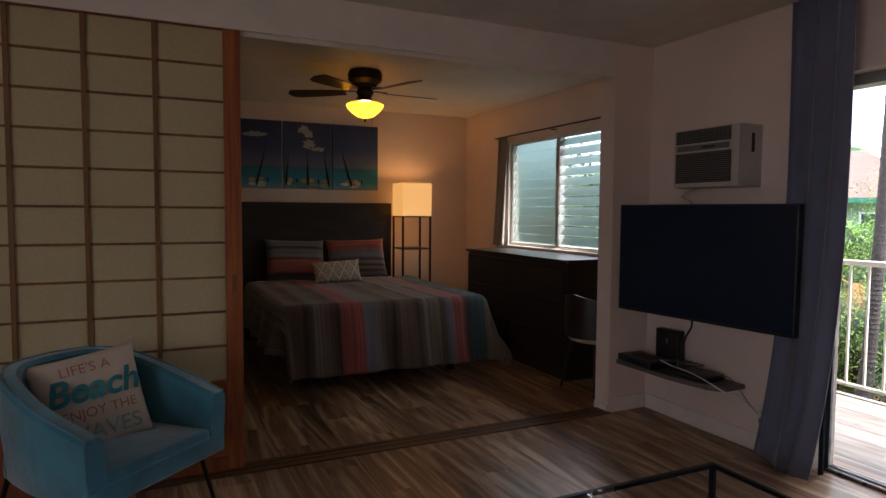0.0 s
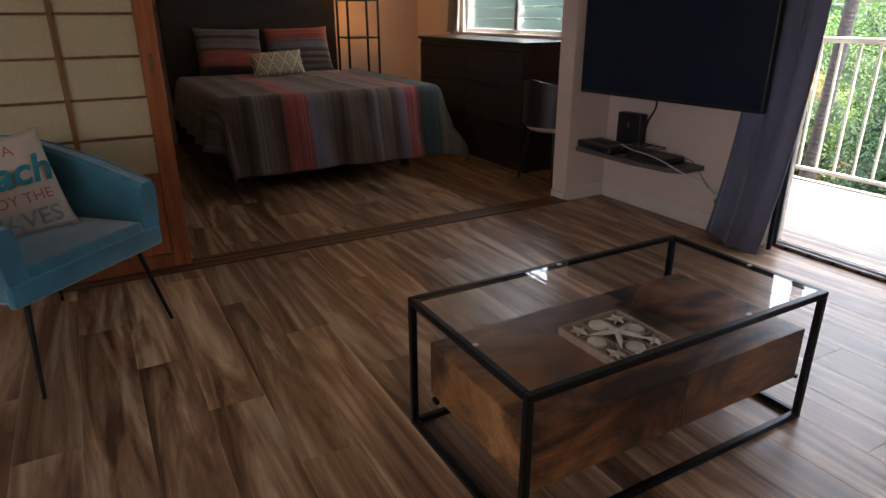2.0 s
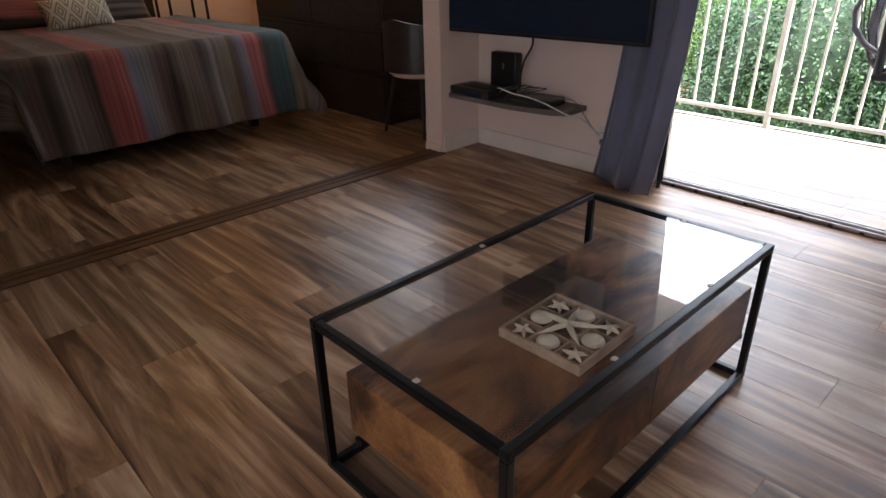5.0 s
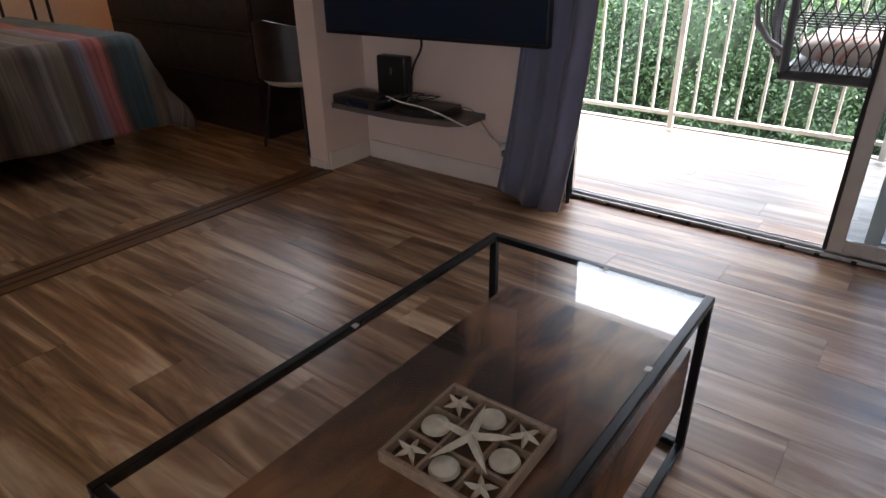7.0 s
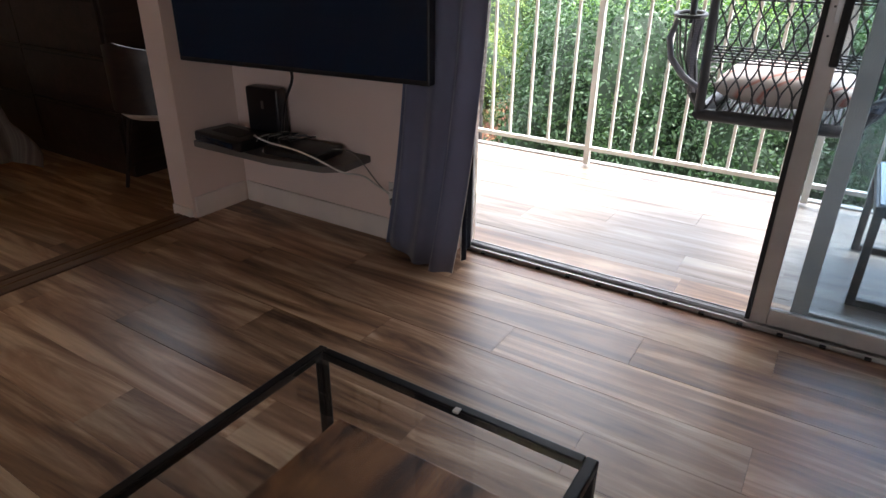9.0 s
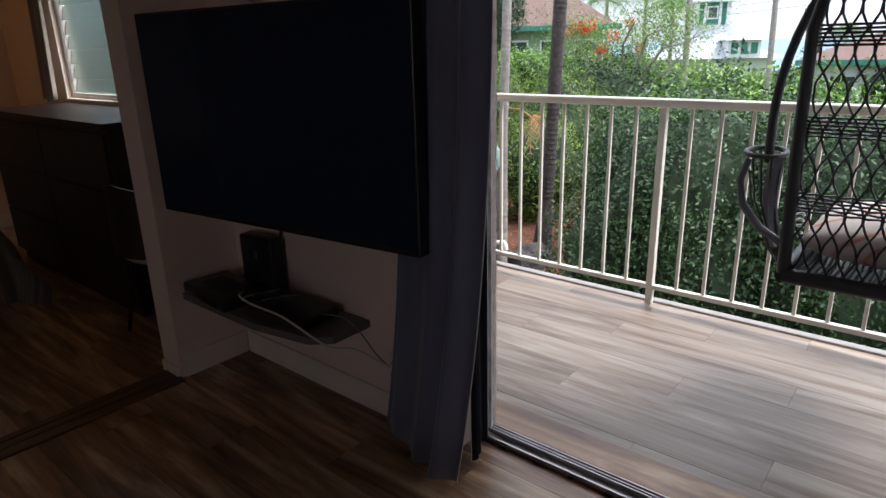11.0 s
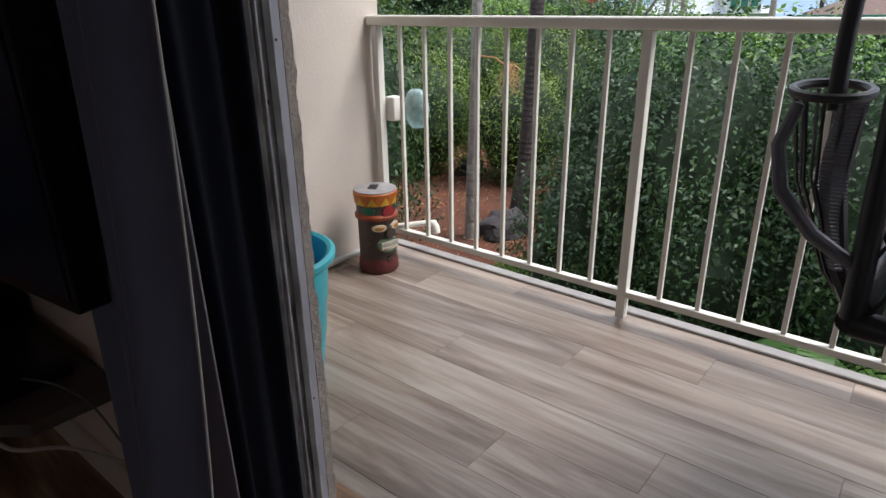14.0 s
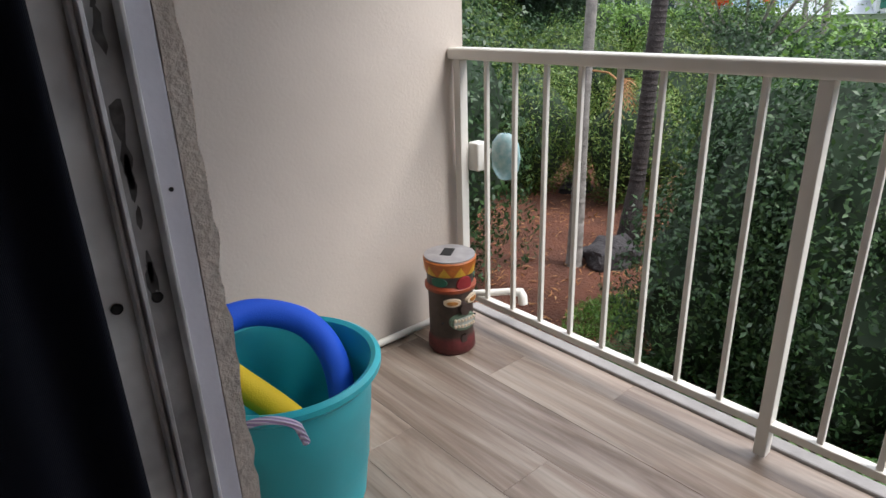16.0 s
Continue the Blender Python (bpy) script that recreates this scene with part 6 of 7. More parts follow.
# ---------- planting ----------
def leafmat(name, a, b_, c_, rough=0.45, trans=0.25):
    m, nt, b = material(name)
    g = nt.nodes.new("ShaderNodeNewGeometry")
    nz = noise_tex(nt, coords(nt), 0.9, 3)
    mx = node(nt, "ShaderNodeMath", operation="MULTIPLY_ADD")
    nt.links.new(g.outputs["Random Per Island"], mx.inputs[0])
    mx.inputs[1].default_value = 0.6
    sc = node(nt, "ShaderNodeMath", operation="MULTIPLY")
    nt.links.new(nz, sc.inputs[0])
    sc.inputs[1].default_value = 0.5
    nt.links.new(sc.outputs[0], mx.inputs[2])
    col = ramp(nt, mx.outputs[0], ((0.1, a), (0.5, b_), (0.95, c_)))
    nt.links.new(col, b.inputs["Base Color"])
    b.inputs["Roughness"].default_value = rough
    tr = nt.nodes.new("ShaderNodeBsdfTranslucent")
    nt.links.new(col, tr.inputs["Color"])
    mix = nt.nodes.new("ShaderNodeMixShader")
    mix.inputs[0].default_value = trans
    nt.links.new(b.outputs[0], mix.inputs[1])
    nt.links.new(tr.outputs[0], mix.inputs[2])
    nt.links.new(mix.outputs[0], nt.nodes["Material Output"].inputs["Surface"])
    return m


MAT["hedge"] = leafmat("hedge_leaf", (0.010, 0.032, 0.010), (0.026, 0.068, 0.022), (0.065, 0.13, 0.038), 0.48)
MAT["lime"] = leafmat("lime_leaf", (0.05, 0.12, 0.02), (0.12, 0.24, 0.04), (0.24, 0.38, 0.08))
MAT["scrub"] = leafmat("scrub_leaf", (0.035, 0.08, 0.016), (0.10, 0.19, 0.034), (0.25, 0.30, 0.07))
MAT["pine"] = leafmat("pine_needle", (0.008, 0.022, 0.010), (0.018, 0.045, 0.020), (0.04, 0.08, 0.035), 0.6, 0.1)
MAT["frond"] = leafmat("palm_leaf", (0.03, 0.08, 0.02), (0.07, 0.15, 0.035), (0.14, 0.25, 0.07))
MAT["deadfrond"] = leafmat("dry_leaf", (0.16, 0.07, 0.03), (0.36, 0.16, 0.06), (0.50, 0.30, 0.14), 0.7)
MAT["flower"] = leafmat("orange_flower", (0.45, 0.03, 0.01), (0.65, 0.06, 0.015), (0.75, 0.12, 0.02), 0.5)
# near-black green of the filler bodies, standing for shade deep among the leaves
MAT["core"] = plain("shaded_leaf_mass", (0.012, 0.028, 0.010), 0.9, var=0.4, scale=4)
MAT["bark_dark"] = plain("dark_palm_bark", (0.045, 0.036, 0.034), 0.9, var=0.35, scale=14, bumpy=0.9, fine=40, fdist=0.006)
MAT["bark_grey"] = plain("grey_palm_bark", (0.25, 0.23, 0.21), 0.9, var=0.25, scale=12, bumpy=0.9, fine=30, fdist=0.006)
MAT["rockm"] = plain("lava_rock", (0.035, 0.03, 0.032), 0.85, var=0.4, scale=8, bumpy=1.0, fine=20, fdist=0.01)
RNG = np.random.RandomState(11)


def leaves(name, pts, nrm, size, mat, parent=None, jitter=0.6, slim=0.45, droop=0.0):
    """Many small folded leaves at points, each turned about its outward direction."""
    n = len(pts)
    d = nrm + RNG.normal(0, jitter, (n, 3))
    d /= np.linalg.norm(d, axis=1)[:, None] + 1e-9
    a = np.cross(d, RNG.normal(0, 1, (n, 3)))
    a[:, 2] -= droop
    a /= np.linalg.norm(a, axis=1)[:, None] + 1e-9
    b = np.cross(d, a)
    s = size * RNG.uniform(0.6, 1.35, n)[:, None]
    P = np.stack([pts - a * s * 0.5, pts + b * s * slim * 0.5 + d * s * 0.08, pts + a * s * 0.5 + d * -s * 0.06, pts - b * s * slim * 0.5 + d * s * 0.08], 1).reshape(-1, 3)
    idx = np.arange(n * 4).reshape(-1, 4)
    me = bpy.data.meshes.new(name)
    me.vertices.add(n * 4)
    me.vertices.foreach_set("co", P.ravel())
    me.loops.add(n * 4)
    me.loops.foreach_set("vertex_index", idx.ravel())
    me.polygons.add(n)
    me.polygons.foreach_set("loop_start", np.arange(n) * 4)
    me.polygons.foreach_set("loop_total", np.full(n, 4))
    me.update(calc_edges=True)
    me.validate()
    me.materials.append(mat)
    ob = new(name, me)
    ob.parent = parent
    return tagged(ob, kind="stuff")


def blob_points(blobs, n, rough=0.22):
    vol = np.array([(b[3] * b[4] * b[5]) ** (2 / 3) for b in blobs])
    cnt = (n * vol / vol.sum()).astype(int)
    P, N = [], []
    for (x, y, z, rx, ry, rz), k in zip(blobs, cnt):
        d = RNG.normal(0, 1, (k, 3))
        d /= np.linalg.norm(d, axis=1)[:, None]
        lump = 1 + rough * np.sin(d[:, 0] * 7 + x) * np.sin(d[:, 1] * 8 + y) * np.cos(d[:, 2] * 6) + RNG.uniform(-0.28, 0.10, k)
        P.append(np.array((x, y, z)) + d * np.array((rx, ry, rz)) * lump[:, None])
        N.append(d)
    return np.concatenate(P), np.concatenate(N)


# added dark bodies inside the foliage: block the view through, colour imitates inner shade
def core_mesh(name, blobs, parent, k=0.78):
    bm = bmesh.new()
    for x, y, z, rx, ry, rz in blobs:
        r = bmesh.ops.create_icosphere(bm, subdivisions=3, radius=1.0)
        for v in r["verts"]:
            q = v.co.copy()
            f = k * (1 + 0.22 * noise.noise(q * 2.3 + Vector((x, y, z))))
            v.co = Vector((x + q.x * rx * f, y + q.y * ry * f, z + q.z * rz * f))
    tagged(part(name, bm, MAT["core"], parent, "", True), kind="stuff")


def bush(name, label, cat, blobs, n, size, mat, group="", slim=0.45, core=True, jitter=0.6, droop=0.0, k=0.78):
    t = thing(name, label, cat, group)
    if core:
        core_mesh("inner_shade_mass", blobs, t, k)
    P, N = blob_points(blobs, n)
    leaves("leaves", P, N, size, MAT[mat], t, jitter, slim, droop)
    return t


GZ = -2.1
hb = []
rnd = random.Random(4)
for k in range(15):
    y = 3.6 - k * 0.62
    hb.append((8.9 + rnd.uniform(-0.2, 0.3), y, -0.75 + rnd.uniform(-0.1, 0.1), 1.15, 0.75, 1.62 + rnd.uniform(-0.12, 0.12)))
    hb.append((8.5 + rnd.uniform(-0.15, 0.2), y + 0.3, -1.2, 1.0, 0.7, 1.1))
hb.append((9.2, 4.2, -0.8, 0.7, 0.6, 1.5))
bush("hedge", "tall dense dark green hedge beyond the balcony railing", "hedge", hb, 340000, 0.054, "hedge", k=0.76)
hb2 = [(12.5 + rnd.uniform(-1, 1), 4.3 - k * 1.4, -0.6, 1.4, 1.2, 1.4 + rnd.uniform(-0.3, 0.2)) for k in range(10)]
bush("shrubbery", "bright lime green shrubs behind the hedge", "shrubs", hb2, 50000, 0.10, "lime")
bush("shrub", "leafy green shrubs beside the mulch bed", "shrubs", [(14.3, 12.6, -0.8, 1.5, 1.3, 1.7), (12.2, 9.6, -1.0, 1.2, 1.2, 1.3), (11.6, 11.2, -0.8, 1.3, 1.2, 1.5), (12.8, 7.6, -1.1, 1.1, 1.0, 1.1), (15.6, 11.0, -0.8, 1.5, 1.3, 1.6), (15.0, 14.5, 0.0, 1.6, 1.6, 2.0), (16.0, 9.0, -0.8, 1.4, 1.3, 1.5)], 105000, 0.075, "scrub", slim=0.3)
bush("shrub", "dark green thicket behind the mulch bed", "shrubs", [(16.5, 12.5, -0.8, 2.2, 2.2, 1.7), (18.0, 9.0, -0.8, 2.0, 2.0, 1.8), (15.0, 16.0, 0.0, 2.0, 2.0, 2.4)], 50000, 0.10, "hedge")
pt = bush("pine_tree", "dark drooping pine with dense branches", "tree", [(18.0, 15.0, 2.6, 2.4, 2.0, 1.2), (17.2, 14.0, 4.2, 2.0, 1.8, 0.9), (18.6, 15.6, 1.0, 2.2, 2.0, 0.8), (17.0, 13.6, 5.6, 1.6, 1.6, 0.8), (19.0, 16.4, 3.8, 2.0, 2.0, 0.9), (18.4, 13.4, 2.4, 1.6, 1.5, 1.4), (17.6, 13.2, 3.4, 1.5, 1.4, 0.8)], 38000, 0.26, "pine", slim=0.14, k=0.6, droop=0.7)
bm = bmesh.new()
tube(bm, [(18.0, 15.0, GZ), (18.05, 15.1, 2.0), (18.0, 15.0, 7.0)], [0.28, 0.2, 0.08], 12)
part("trunk", bm, MAT["bark_dark"], pt, "", True)
bush("shrub", "bright lime green shrubs before the pale green house", "shrubs", [(24.0, 16.6, 0.0, 1.6, 1.5, 1.3), (24.6, 14.9, -0.1, 1.5, 1.4, 1.2), (25.2, 13.2, -0.2, 1.5, 1.5, 1.1), (23.0, 11.5, -0.3, 1.5, 1.5, 1.0), (22.5, 18.4, 0.1, 1.5, 1.5, 1.5)], 26000, 0.14, "lime")
# the green behind the bedroom window
bush("shrub", "green shrubs outside the bedroom window", "shrubs", [(7.9, 7.6, -0.3, 1.4, 1.5, 2.0), (7.6, 9.0, 0.2, 1.5, 1.6, 2.4), (8.0, 12.0, 0.2, 1.6, 1.7, 2.6)], 60000, 0.075, "hedge")


def trunk(name, label, pts, radii, mat, rings=0.09):
    t = thing(name, label, "palm tree")
    P = [Vector(p) for p in pts]
    out, rr = [], []
    L = int((P[-1] - P[0]).length / rings)
    for k in range(L + 1):
        u = k / L * (len(P) - 1)
        i = min(int(u), len(P) - 2)
        f = u - i
        base = P[i].lerp(P[i + 1], f)
        r = radii[i] * (1 - f) + radii[i + 1] * f
        for dz, q in ((0.0, 1.03), (0.35, 0.985), (0.8, 0.975)):
            out.append(base + (P[i + 1] - P[i]).normalized() * rings * dz)
            rr.append(r * q * (1 + 0.08 * noise.noise(Vector((base.z * 5, base.x, dz)))))
    bm = bmesh.new()
    tube(bm, out, rr, 14)
    part("trunk", bm, MAT[mat], t, "", True)
    return t


def frond(bm, base, direction, length, droop, w=0.5, n=22, lw=0.03):
    d = Vector(direction).normalized()
    side = d.cross(UP).normalized()
    pts = []
    for k in range(n + 1):
        u = k / n
        pts.append(base + d * length * u + Vector((0, 0, -droop * u * u * length)))
    tube(bm, pts[::2], [0.02 * length / 2 * (1 - 0.8 * i / (n // 2)) + 0.003 for i in range(len(pts[::2]))], 4)
    for k in range(2, n + 1):
        u = k / n
        ll = w * length * math.sin(math.pi * (0.12 + 0.80 * u)) ** 0.8
        t = (pts[k] - pts[k - 1]).normalized()
        for s in (-1, 1):
            dirv = (side * s * 0.85 + t * 0.55 + Vector((0, 0, -0.35))).normalized()
            a = pts[k]
            m_ = a + dirv * ll * 0.5 + Vector((0, 0, 0.02 * ll))
            e = a + dirv * ll + Vector((0, 0, -0.22 * ll))
            wv = t * lw * length * 0.5
            v = [bm.verts.new(a - wv * 0.5), bm.verts.new(a + wv * 0.5), bm.verts.new(m_ + wv * 0.6), bm.verts.new(m_ - wv * 0.6), bm.verts.new(e)]
            bm.faces.new((v[0], v[1], v[2], v[3]))
            bm.faces.new((v[3], v[2], v[4]))


def palm(x, y, z, h, r, n=13, group="coconut palms in the distance", mat="frond", label="tall coconut palm with a feathery crown"):
    t = thing("palm_tree", label, "palm tree", group)
    bm = bmesh.new()
    tube(bm, [(x, y, GZ), (x + 0.3, y, (z + GZ) / 2), (x, y, z)], [0.22, 0.16, 0.12], 8)
    part("trunk", bm, MAT["bark_grey"], t, "", True)
    rnd = random.Random(int(x * 7 + y * 13))
    bm = bmesh.new()
    for k in range(n):
        a = 2 * math.pi * k / n + rnd.uniform(-0.2, 0.2)
        el = rnd.uniform(-0.1, 1.6)
        frond(bm, Vector((x, y, z)), (math.cos(a), math.sin(a), el), r * rnd.uniform(0.85, 1.1), rnd.uniform(0.5, 1.0), 0.26, 16, 0.035)
    o = part("crown", bm, MAT[mat], t)
    tagged(o, kind="stuff")


trunk("palm_tree", "slender pale grey ringed palm trunk beyond the railing", [(9.69, 6.40, GZ), (9.69, 6.36, 0.0), (9.70, 6.31, 1.95), (9.74, 6.25, 5.5)], [0.11, 0.068, 0.064, 0.062], "bark_grey")
trunk("palm_tree", "dark brown palm trunk leaning slightly, beyond the railing", [(10.78, 6.30, GZ), (10.88, 6.28, -1.2), (10.92, 6.22, 0.5), (10.95, 6.17, 2.0), (11.03, 6.1, 5.5)], [0.17, 0.11, 0.105, 0.105, 0.10], "bark_dark")
t = thing("dry_frond", "dry orange palm frond hanging before the shrubs", "palm frond")
bm = bmesh.new()
for k in range(3):
    frond(bm, Vector((9.75, 5.9, 0.32)), (-0.35 + 0.3 * k, -0.2 + 0.1 * k, 0.2), 0.42, 1.5, 0.45, 10, 0.07)
tagged(part("leaflets", bm, MAT["deadfrond"], t), kind="stuff")
bm = bmesh.new()
tube(bm, [(9.75, 5.9, 0.32), (9.78, 6.1, 0.42), (9.70, 6.38, 0.45)], 0.012, 6)
part("stalk", bm, MAT["deadfrond"], t, "", True)
PALMS = ((50.8, 27.3, 5.3), (47.3, 23.1, 4.3), (43.8, 18.7, 4.7), (49.1, 18.9, 3.7), (52.9, 33.5, 6.6), (70.0, 22.5, 6.6), (54.0, 4.0, 2.0), (60.0, 9.5, 1.6))
for x, y, z in PALMS:
    palm(x, y, z, z - GZ, 2.3, 22)


# fan palms and ferns under the railing
def low_fern(x, y, z, r, n, mat, label, elev=(0.3, 1.3)):
    t = thing("fern", label, "fern", "low ferns under the balcony")
    bm = bmesh.new()
    rnd = random.Random(int(x * 31 + y * 17))
    for k in range(n):
        a = 2 * math.pi * k / n + rnd.uniform(-0.3, 0.3)
        frond(bm, Vector((x, y, z)), (math.cos(a), math.sin(a), rnd.uniform(*elev)), r * rnd.uniform(0.7, 1.1), rnd.uniform(0.3, 0.8), 0.36, 16, 0.05)
    tagged(part("fronds", bm, MAT[mat], t), kind="stuff")


low_fern(6.7, 1.75, -1.45, 1.4, 12, "frond", "bright green areca palm below the railing")
low_fern(6.9, 0.6, -1.5, 1.5, 12, "lime", "bright green areca palm below the railing")
for x, y, r in ((7.3, 3.4, 0.8), (7.0, 2.8, 0.8), (7.6, 3.9, 0.7), (6.6, 3.1, 0.7), (7.2, 2.1, 0.8), (6.3, 2.4, 0.7), (7.9, 4.3, 0.6)):
    low_fern(x, y, GZ, r, 20, "frond", "dark green spiky fern beside the mulch bed", (0.5, 1.6))
# blades of grass, straw and fallen leaves
P = np.stack([RNG.uniform(8.0, 9.6, 5000), RNG.uniform(4.6, 5.8, 5000), np.full(5000, GZ + 0.03)], 1)
keep = ((P[:, 0] - 8.8) / 0.8) ** 2 + ((P[:, 1] - 5.15) / 0.45) ** 2 < RNG.uniform(0.3, 1.1, 5000)
g = leaves("grass", P[keep], np.tile((0.0, 0.0, 0.0), (int(keep.sum()), 1)), 0.09, MAT["lime"], None, 1.0, 0.15)
tagged(g, "small patch of bright green grass on the mulch", "grass")
n = 5000
P = np.stack([RNG.uniform(6.5, 16, n), RNG.uniform(3.5, 13, n), np.full(n, GZ + 0.015)], 1)
g = leaves("leaf_litter", P, np.tile((0.0, 0.0, 1.0), (n, 1)), 0.13, MAT["deadfrond"], None, 0.35, 0.16)
tagged(g, "dry leaves and straw scattered over the mulch", "leaf litter")


def rock(x, y, s, label):
    t = thing("rock", label, "rock")
    bm = bmesh.new()
    bmesh.ops.create_icosphere(bm, subdivisions=4, radius=s)
    for v in bm.verts:
        q = v.co.normalized()
        v.co = Vector((x, y, GZ + s * 0.25)) + Vector((q.x * 1.2, q.y, q.z * 0.75)) * s * (1 + 0.35 * noise.noise(q * 1.7 + Vector((x, 0, 0))) + 0.08 * noise.noise(q * 7))
    part("stone", bm, MAT["rockm"], t, "", True)


rock(10.15, 6.15, 0.34, "dark grey lava rock on the mulch bed")
rock(12.6, 8.6, 0.28, "dark grey lava rock among the shrubs")


# flowering tree behind the hedge
def flame_tree(cx, cy, cz):
    t = thing("flowering_tree", "airy green tree with orange-red flower clusters and bare twigs", "tree")
    bm = bmesh.new()
    rnd = random.Random(9)
    base = Vector((cx, cy, GZ))
    tips = []
    for k in range(11):
        a = 2 * math.pi * k / 11
        p1 = base + Vector((0.1 * math.cos(a), 0.1 * math.sin(a), 1.9))
        p2 = p1 + Vector((0.8 * math.cos(a), 1.0 * math.sin(a), rnd.uniform(0.6, 1.7)))
        p3 = p2 + Vector((0.6 * math.cos(a + 0.4), 0.8 * math.sin(a + 0.4), rnd.uniform(0.1, 1.0)))
        tube(bm, [base, p1, p2, p3], [0.10, 0.06, 0.03, 0.012], 6)
        tips += [p2, p3]
        for q in range(5):
            e = p2.lerp(p3, q / 5) + Vector((rnd.uniform(-0.6, 0.6), rnd.uniform(-0.6, 0.6), rnd.uniform(0.2, 0.7)))
            tube(bm, [p2.lerp(p3, q / 5), e], [0.014, 0.005], 4)
            tips.append(e)
    tagged(part("branch", bm, MAT["bark_grey"], t, "", True), kind="stuff")
    blobs = [(p.x, p.y, p.z, 0.7, 0.7, 0.55) for p in tips[::2]]
    P, N = blob_points(blobs, 12000, 0.5)
    leaves("leaves", P, N, 0.075, MAT["lime"], t, 0.8, 0.3)
    for k in range(9):
        p = tips[(k * 5) % len(tips)]
        d = RNG.normal(0, 0.09, (50, 3))
        leaves("flower_cluster", np.array(p) + d + np.array((0, 0, 0.25)), d / 0.1, 0.09, MAT["flower"], t, 0.6, 0.7)


flame_tree(18.8, 8.6, 0)

# ---------- distant buildings ----------
MAT["roof_red"] = plain("weathered_red_shingle", (0.135, 0.088, 0.075), 0.9, var=0.12, scale=1.2, bumpy=0.6, fine=12, fdist=0.02)
MAT["pale_green"] = plain("pale_green_siding", (0.22, 0.30, 0.22), 0.8, var=0.05)
MAT["white"] = plain("white_paint", (0.66, 0.68, 0.70), 0.6, var=0.05)
MAT["dkgreen"] = plain("dark_green_paint", (0.03, 0.17, 0.13), 0.6, var=0.1)
MAT["greyroof"] = plain("pale_metal_roof", (0.38, 0.41, 0.44), 0.5, var=0.06)
MAT["pane"] = plain("dark_window", (0.05, 0.07, 0.08), 0.1)


def hip(bm, x0, x1, y0, y1, z0, z1, inset, m=None):
    a = [bm.verts.new((x, y, z0)) for x, y in ((x0, y0), (x1, y0), (x1, y1), (x0, y1))]
    if x1 - x0 > y1 - y0:
        b_ = [bm.verts.new((x0 + inset, (y0 + y1) / 2, z1)), bm.verts.new((x1 - inset, (y0 + y1) / 2, z1))]
        fs = ((a[0], a[1], b_[1], b_[0]), (a[1], a[2], b_[1]), (a[2], a[3], b_[0], b_[1]), (a[3], a[0], b_[0]))
    else:
        b_ = [bm.verts.new(((x0 + x1) / 2, y0 + inset, z1)), bm.verts.new(((x0 + x1) / 2, y1 - inset, z1))]
        fs = ((a[0], a[1], b_[0]), (a[1], a[2], b_[1], b_[0]), (a[2], a[3], b_[1]), (a[3], a[0], b_[0], b_[1]))
    for f in fs:
        bm.faces.new(f)
    bm.faces.new(a[::-1])


def house(m, w, d, z, rz_, label, wallm="pale_green", roofm="roof_red", base=GZ):
    h = thing("house", label, "house", m=m)
    part("wall", box(-w / 2, w / 2, -d / 2, d / 2, base, z), MAT[wallm], h)
    bm = bmesh.new()
    hip(bm, -w / 2 - 0.8, w / 2 + 0.8, -d / 2 - 0.8, d / 2 + 0.8, z + 0.001, z + rz_, min(w, d) / 2 + 0.8)
    part("roof", bm, MAT[roofm], h, "reddish shingled hip roof" if roofm == "roof_red" else "pale metal roof")
    for k in range(5):
        x = -w / 2 + (k + 0.5) * w / 5
        wi = part("window", box(x - 0.6, x + 0.6, -d / 2 - 0.08, -d / 2 - 0.003, z - 2.0, z - 0.6), MAT["white"], h)
        part("pane", box(x - 0.5, x + 0.5, -d / 2 - 0.10, -d / 2 - 0.081, z - 1.9, z - 0.7), MAT["pane"], wi)
    part("fascia", box(-w / 2 - 0.85, w / 2 + 0.85, -d / 2 - 0.86, -d / 2 - 0.801, z - 0.15, z + 0.10), MAT["dkgreen"], h)
    for k in range(20):
        x = -w / 2 + k * w / 19
        part("porch_rail", box(x - 0.03, x + 0.03, -d / 2 - 0.7, -d / 2 - 0.64, z - 2.9, z - 2.0), MAT["white"], h)
    part("porch_top_rail", box(-w / 2, w / 2, -d / 2 - 0.7, -d / 2 - 0.62, z - 1.999, z - 1.92), MAT["white"], h)
    return h


house(pose(34.2, 22.3, 0, 0, 0, -56), 9.0, 6.0, 2.15, 2.7, "pale green house with weathered red hip roof and white porch")
house(pose(42.0, 2.0, 0, 0, 0, -80), 12.0, 7.0, 0.2, 1.6, "low cream house with a reddish roof beyond the hedge", "white")


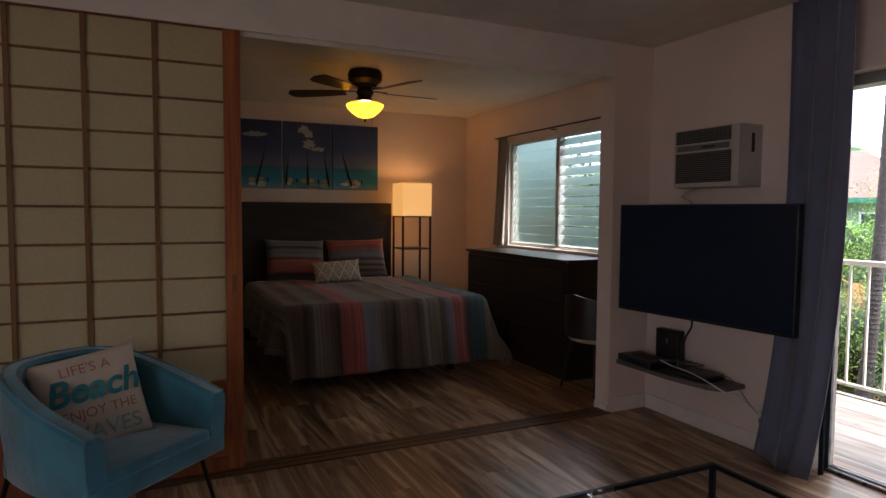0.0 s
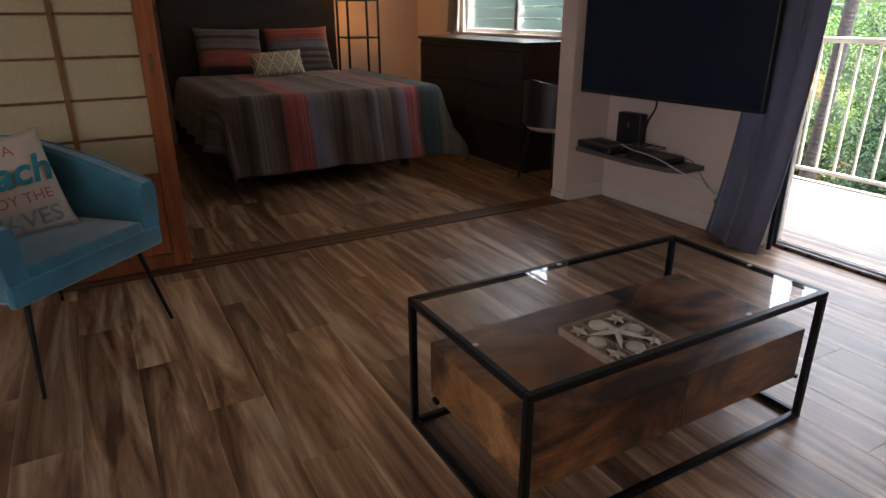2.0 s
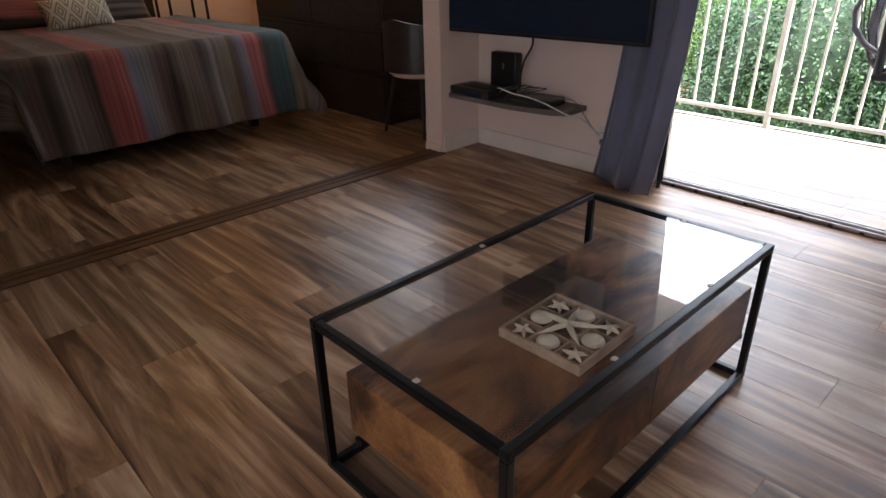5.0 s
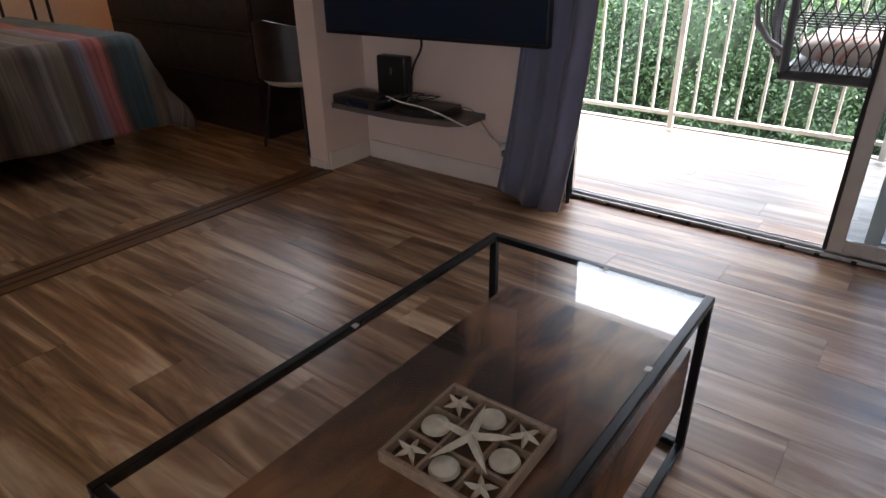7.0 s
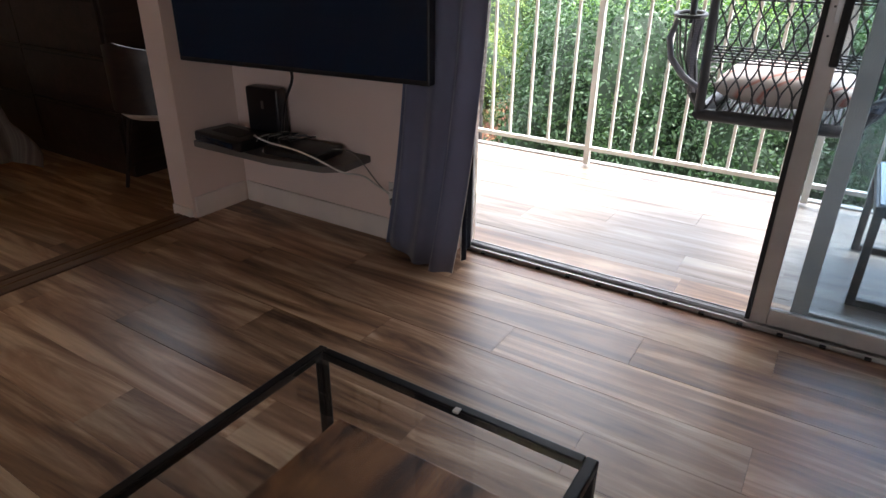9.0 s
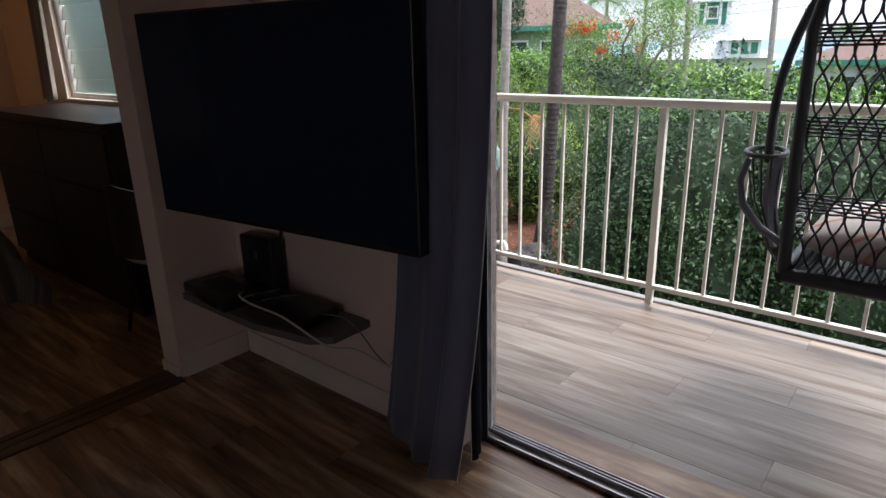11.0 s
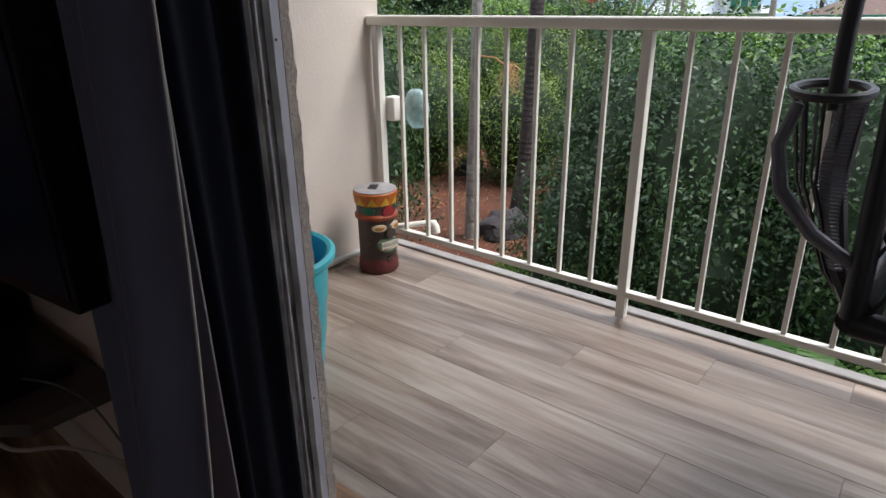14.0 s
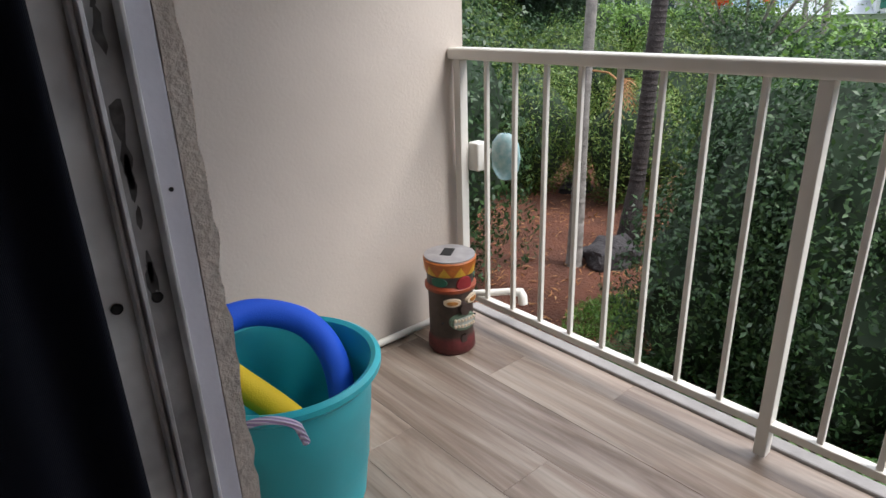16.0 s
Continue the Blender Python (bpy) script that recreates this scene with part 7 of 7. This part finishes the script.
def tower(m):
    t = thing("tower_house", "white building with a green and white domed lookout tower", "building", m=m)
    part("wall", box(-5, 4.4, -4, 4, GZ, 1.6), MAT["white"], t)
    bm = bmesh.new()
    hip(bm, -5.8, 5.2, -5, 5, 1.601, 3.3, 4)
    part("roof", bm, MAT["greyroof"], t, "pale metal hip roof")
    bm = bmesh.new()
    lathe(bm, [(5.2, 2.0), (3.6, 2.75), (2.5, 3.5), (2.05, 4.3), (0, 4.3)], 4)
    bm.transform(Matrix.Rotation(radians(45), 4, "Z"))
    part("skirt_roof", bm, MAT["greyroof"], t, "flared pale metal roof round the tower's foot")
    part("tower_wall", box(-1.35, 1.35, -1.35, 1.35, 4.3, 6.1), MAT["dkgreen"], t)
    for a in ((-1.45, -1.1), (1.1, 1.45), (-0.7, -0.5), (0.5, 0.7)):
        part("corner_board", box(a[0], a[1], -1.47, -1.351, 4.3, 6.1), MAT["white"], t)
        part("corner_board", box(-1.47, -1.351, a[0], a[1], 4.3, 6.1), MAT["white"], t)
    wi = part("window", box(-0.45, 0.45, -1.42, -1.352, 4.75, 5.8), MAT["white"], t)
    part("pane", box(-0.33, 0.33, -1.44, -1.421, 4.87, 5.68), MAT["pane"], wi)
    part("eave", box(-1.85, 1.85, -1.85, 1.85, 6.101, 6.32, 0.05), MAT["white"], t)
    bm = bmesh.new()
    lathe(bm, [(1.75, 6.321), (1.68, 6.9), (1.4, 7.35), (0.95, 7.6), (0, 7.65)], 8)
    part("dome", bm, MAT["greyroof"], t)
    part("cap", box(-0.75, 0.75, -0.75, 0.75, 7.62, 8.0, 0.03), MAT["dkgreen"], t)
    part("cap_roof", box(-0.9, 0.9, -0.9, 0.9, 8.001, 8.12, 0.03), MAT["white"], t)
    bm = bmesh.new()
    hip(bm, 0.5, 3.6, -5.2, -1, 3.0, 3.9, 1.5)
    part("dormer_roof", bm, MAT["greyroof"], t)
    part("dormer_wall", box(0.8, 3.3, -4.8, -1.4, 1.7, 2.999), MAT["white"], t)
    for x in (1.05, 1.8, 2.55):
        part("shutter", box(x, x + 0.5, -4.88, -4.801, 1.95, 2.8), MAT["dkgreen"], t)


tower(pose(61.5, 20.3, -1.75, 0, 0, -62))


def pole(name, label, base, top, r, mat, extra=0):
    t = thing(name, label, "pole")
    bm = bmesh.new()
    tube(bm, [base, top], [r, r * 0.7], 10)
    part("shaft", bm, MAT[mat], t, "", True)
    tp = Vector(top)
    if extra == 1:
        for k in range(9):
            a = 2 * math.pi * k / 9
            bm = bmesh.new()
            R_ = 0.9
            tube(bm, [tp + Vector((0, 0, -0.9)), tp + Vector((R_ * 0.6 * math.cos(a), R_ * 0.6 * math.sin(a), -0.75)), tp + Vector((R_ * math.cos(a), R_ * math.sin(a), -0.1)), tp + Vector((R_ * math.cos(a), R_ * math.sin(a), 0.4))], 0.018, 5)
            part("prong", bm, MAT["bark_grey"], t)
    if extra == 2:
        part("crossarm", box(-0.08, 0.08, -1.3, 1.3, -0.09, 0.09), MAT["bark_dark"], t).matrix_basis = pose(tp.x, tp.y, tp.z - 0.6)
        bm = bmesh.new()
        lathe(bm, [(0, -0.5), (0.28, -0.5), (0.3, 0.3), (0, 0.4)], 14, (tp.x - 0.3, tp.y + 0.4, tp.z - 1.7))
        part("transformer", bm, MAT["greyroof"], t, "", True)
    return t


pole("utility_pole", "thin grey pole behind the shrubs", (23.1, 8.4, GZ), (23.1, 8.6, 7.0), 0.11, "bark_grey")
pole("antenna_pole", "pale pole with a ring of curved prongs", (29.6, 7.4, GZ), (29.6, 7.6, 4.3), 0.13, "bark_grey", 1)
pole("utility_pole", "brown wooden utility pole with a crossarm and transformer", (41.8, 7.9, GZ), (41.8, 8.2, 4.2), 0.12, "bark_dark", 2)
for k in range(3):
    z = 3.0 + k * 0.4
    c = thing("power_line", "thin overhead power line", "cable")
    bm = bmesh.new()
    tube(bm, [(41.8, 8.2 + 0.6 * k, z), (46, 25, z - 0.9), (52, 48, z)], 0.007, 4)
    part("wire", bm, MAT["seal"], c)
sea = plain("sea_water", (0.17, 0.25, 0.34), 0.7, var=0.1, scale=0.05, spec=0.1)
struct("water", box(81, 4000, -3000, 3500, -6.0, -5.0), sea, "calm grey-blue sea at the horizon", "sea")
struct("grass_far", box(20, 80.3, -90, 140, GZ - 1.0, GZ + 0.01), plain("far_lawn", (0.07, 0.11, 0.035), 0.95, var=0.35, scale=0.4, bumpy=0.8, fine=6), "green lawn and scrub in the distance", "lawn")
far = [(40 + rnd.uniform(-3, 3), 34 - k * 5.2, GZ + 0.9, 3.0, 3.2, 1.6 + rnd.uniform(-0.5, 0.4)) for k in range(15)]
bush("tree_line", "line of rounded green trees in the distance", "trees", far, 45000, 0.26, "lime", k=0.85)


# ---------- floor boards ----------
boards("plank", floor_ob, -3.258, BX, LY, BY, 0.187, 1.2, 0.0, MAT["floor"], lambda a, b, c, d: b > -1.3 and d > 0.2, 1.22 + 0.4 * 33, 0.4)
boards("plank", deck_ob, 3.466 + 0.042, 3.683, LY, PY0, 0.175, 1.2, -0.010, MAT["deck"], lambda a, b, c, d: d > -1.6, 2.48 + 0.385, 0.385, seed=4)
boards("plank", deck_ob, 3.683, 4.931, LY, PY0, 0.187, 1.2, -0.010, MAT["deck"], lambda a, b, c, d: d > -1.6, 2.075 + 0.385, 0.385, seed=5)
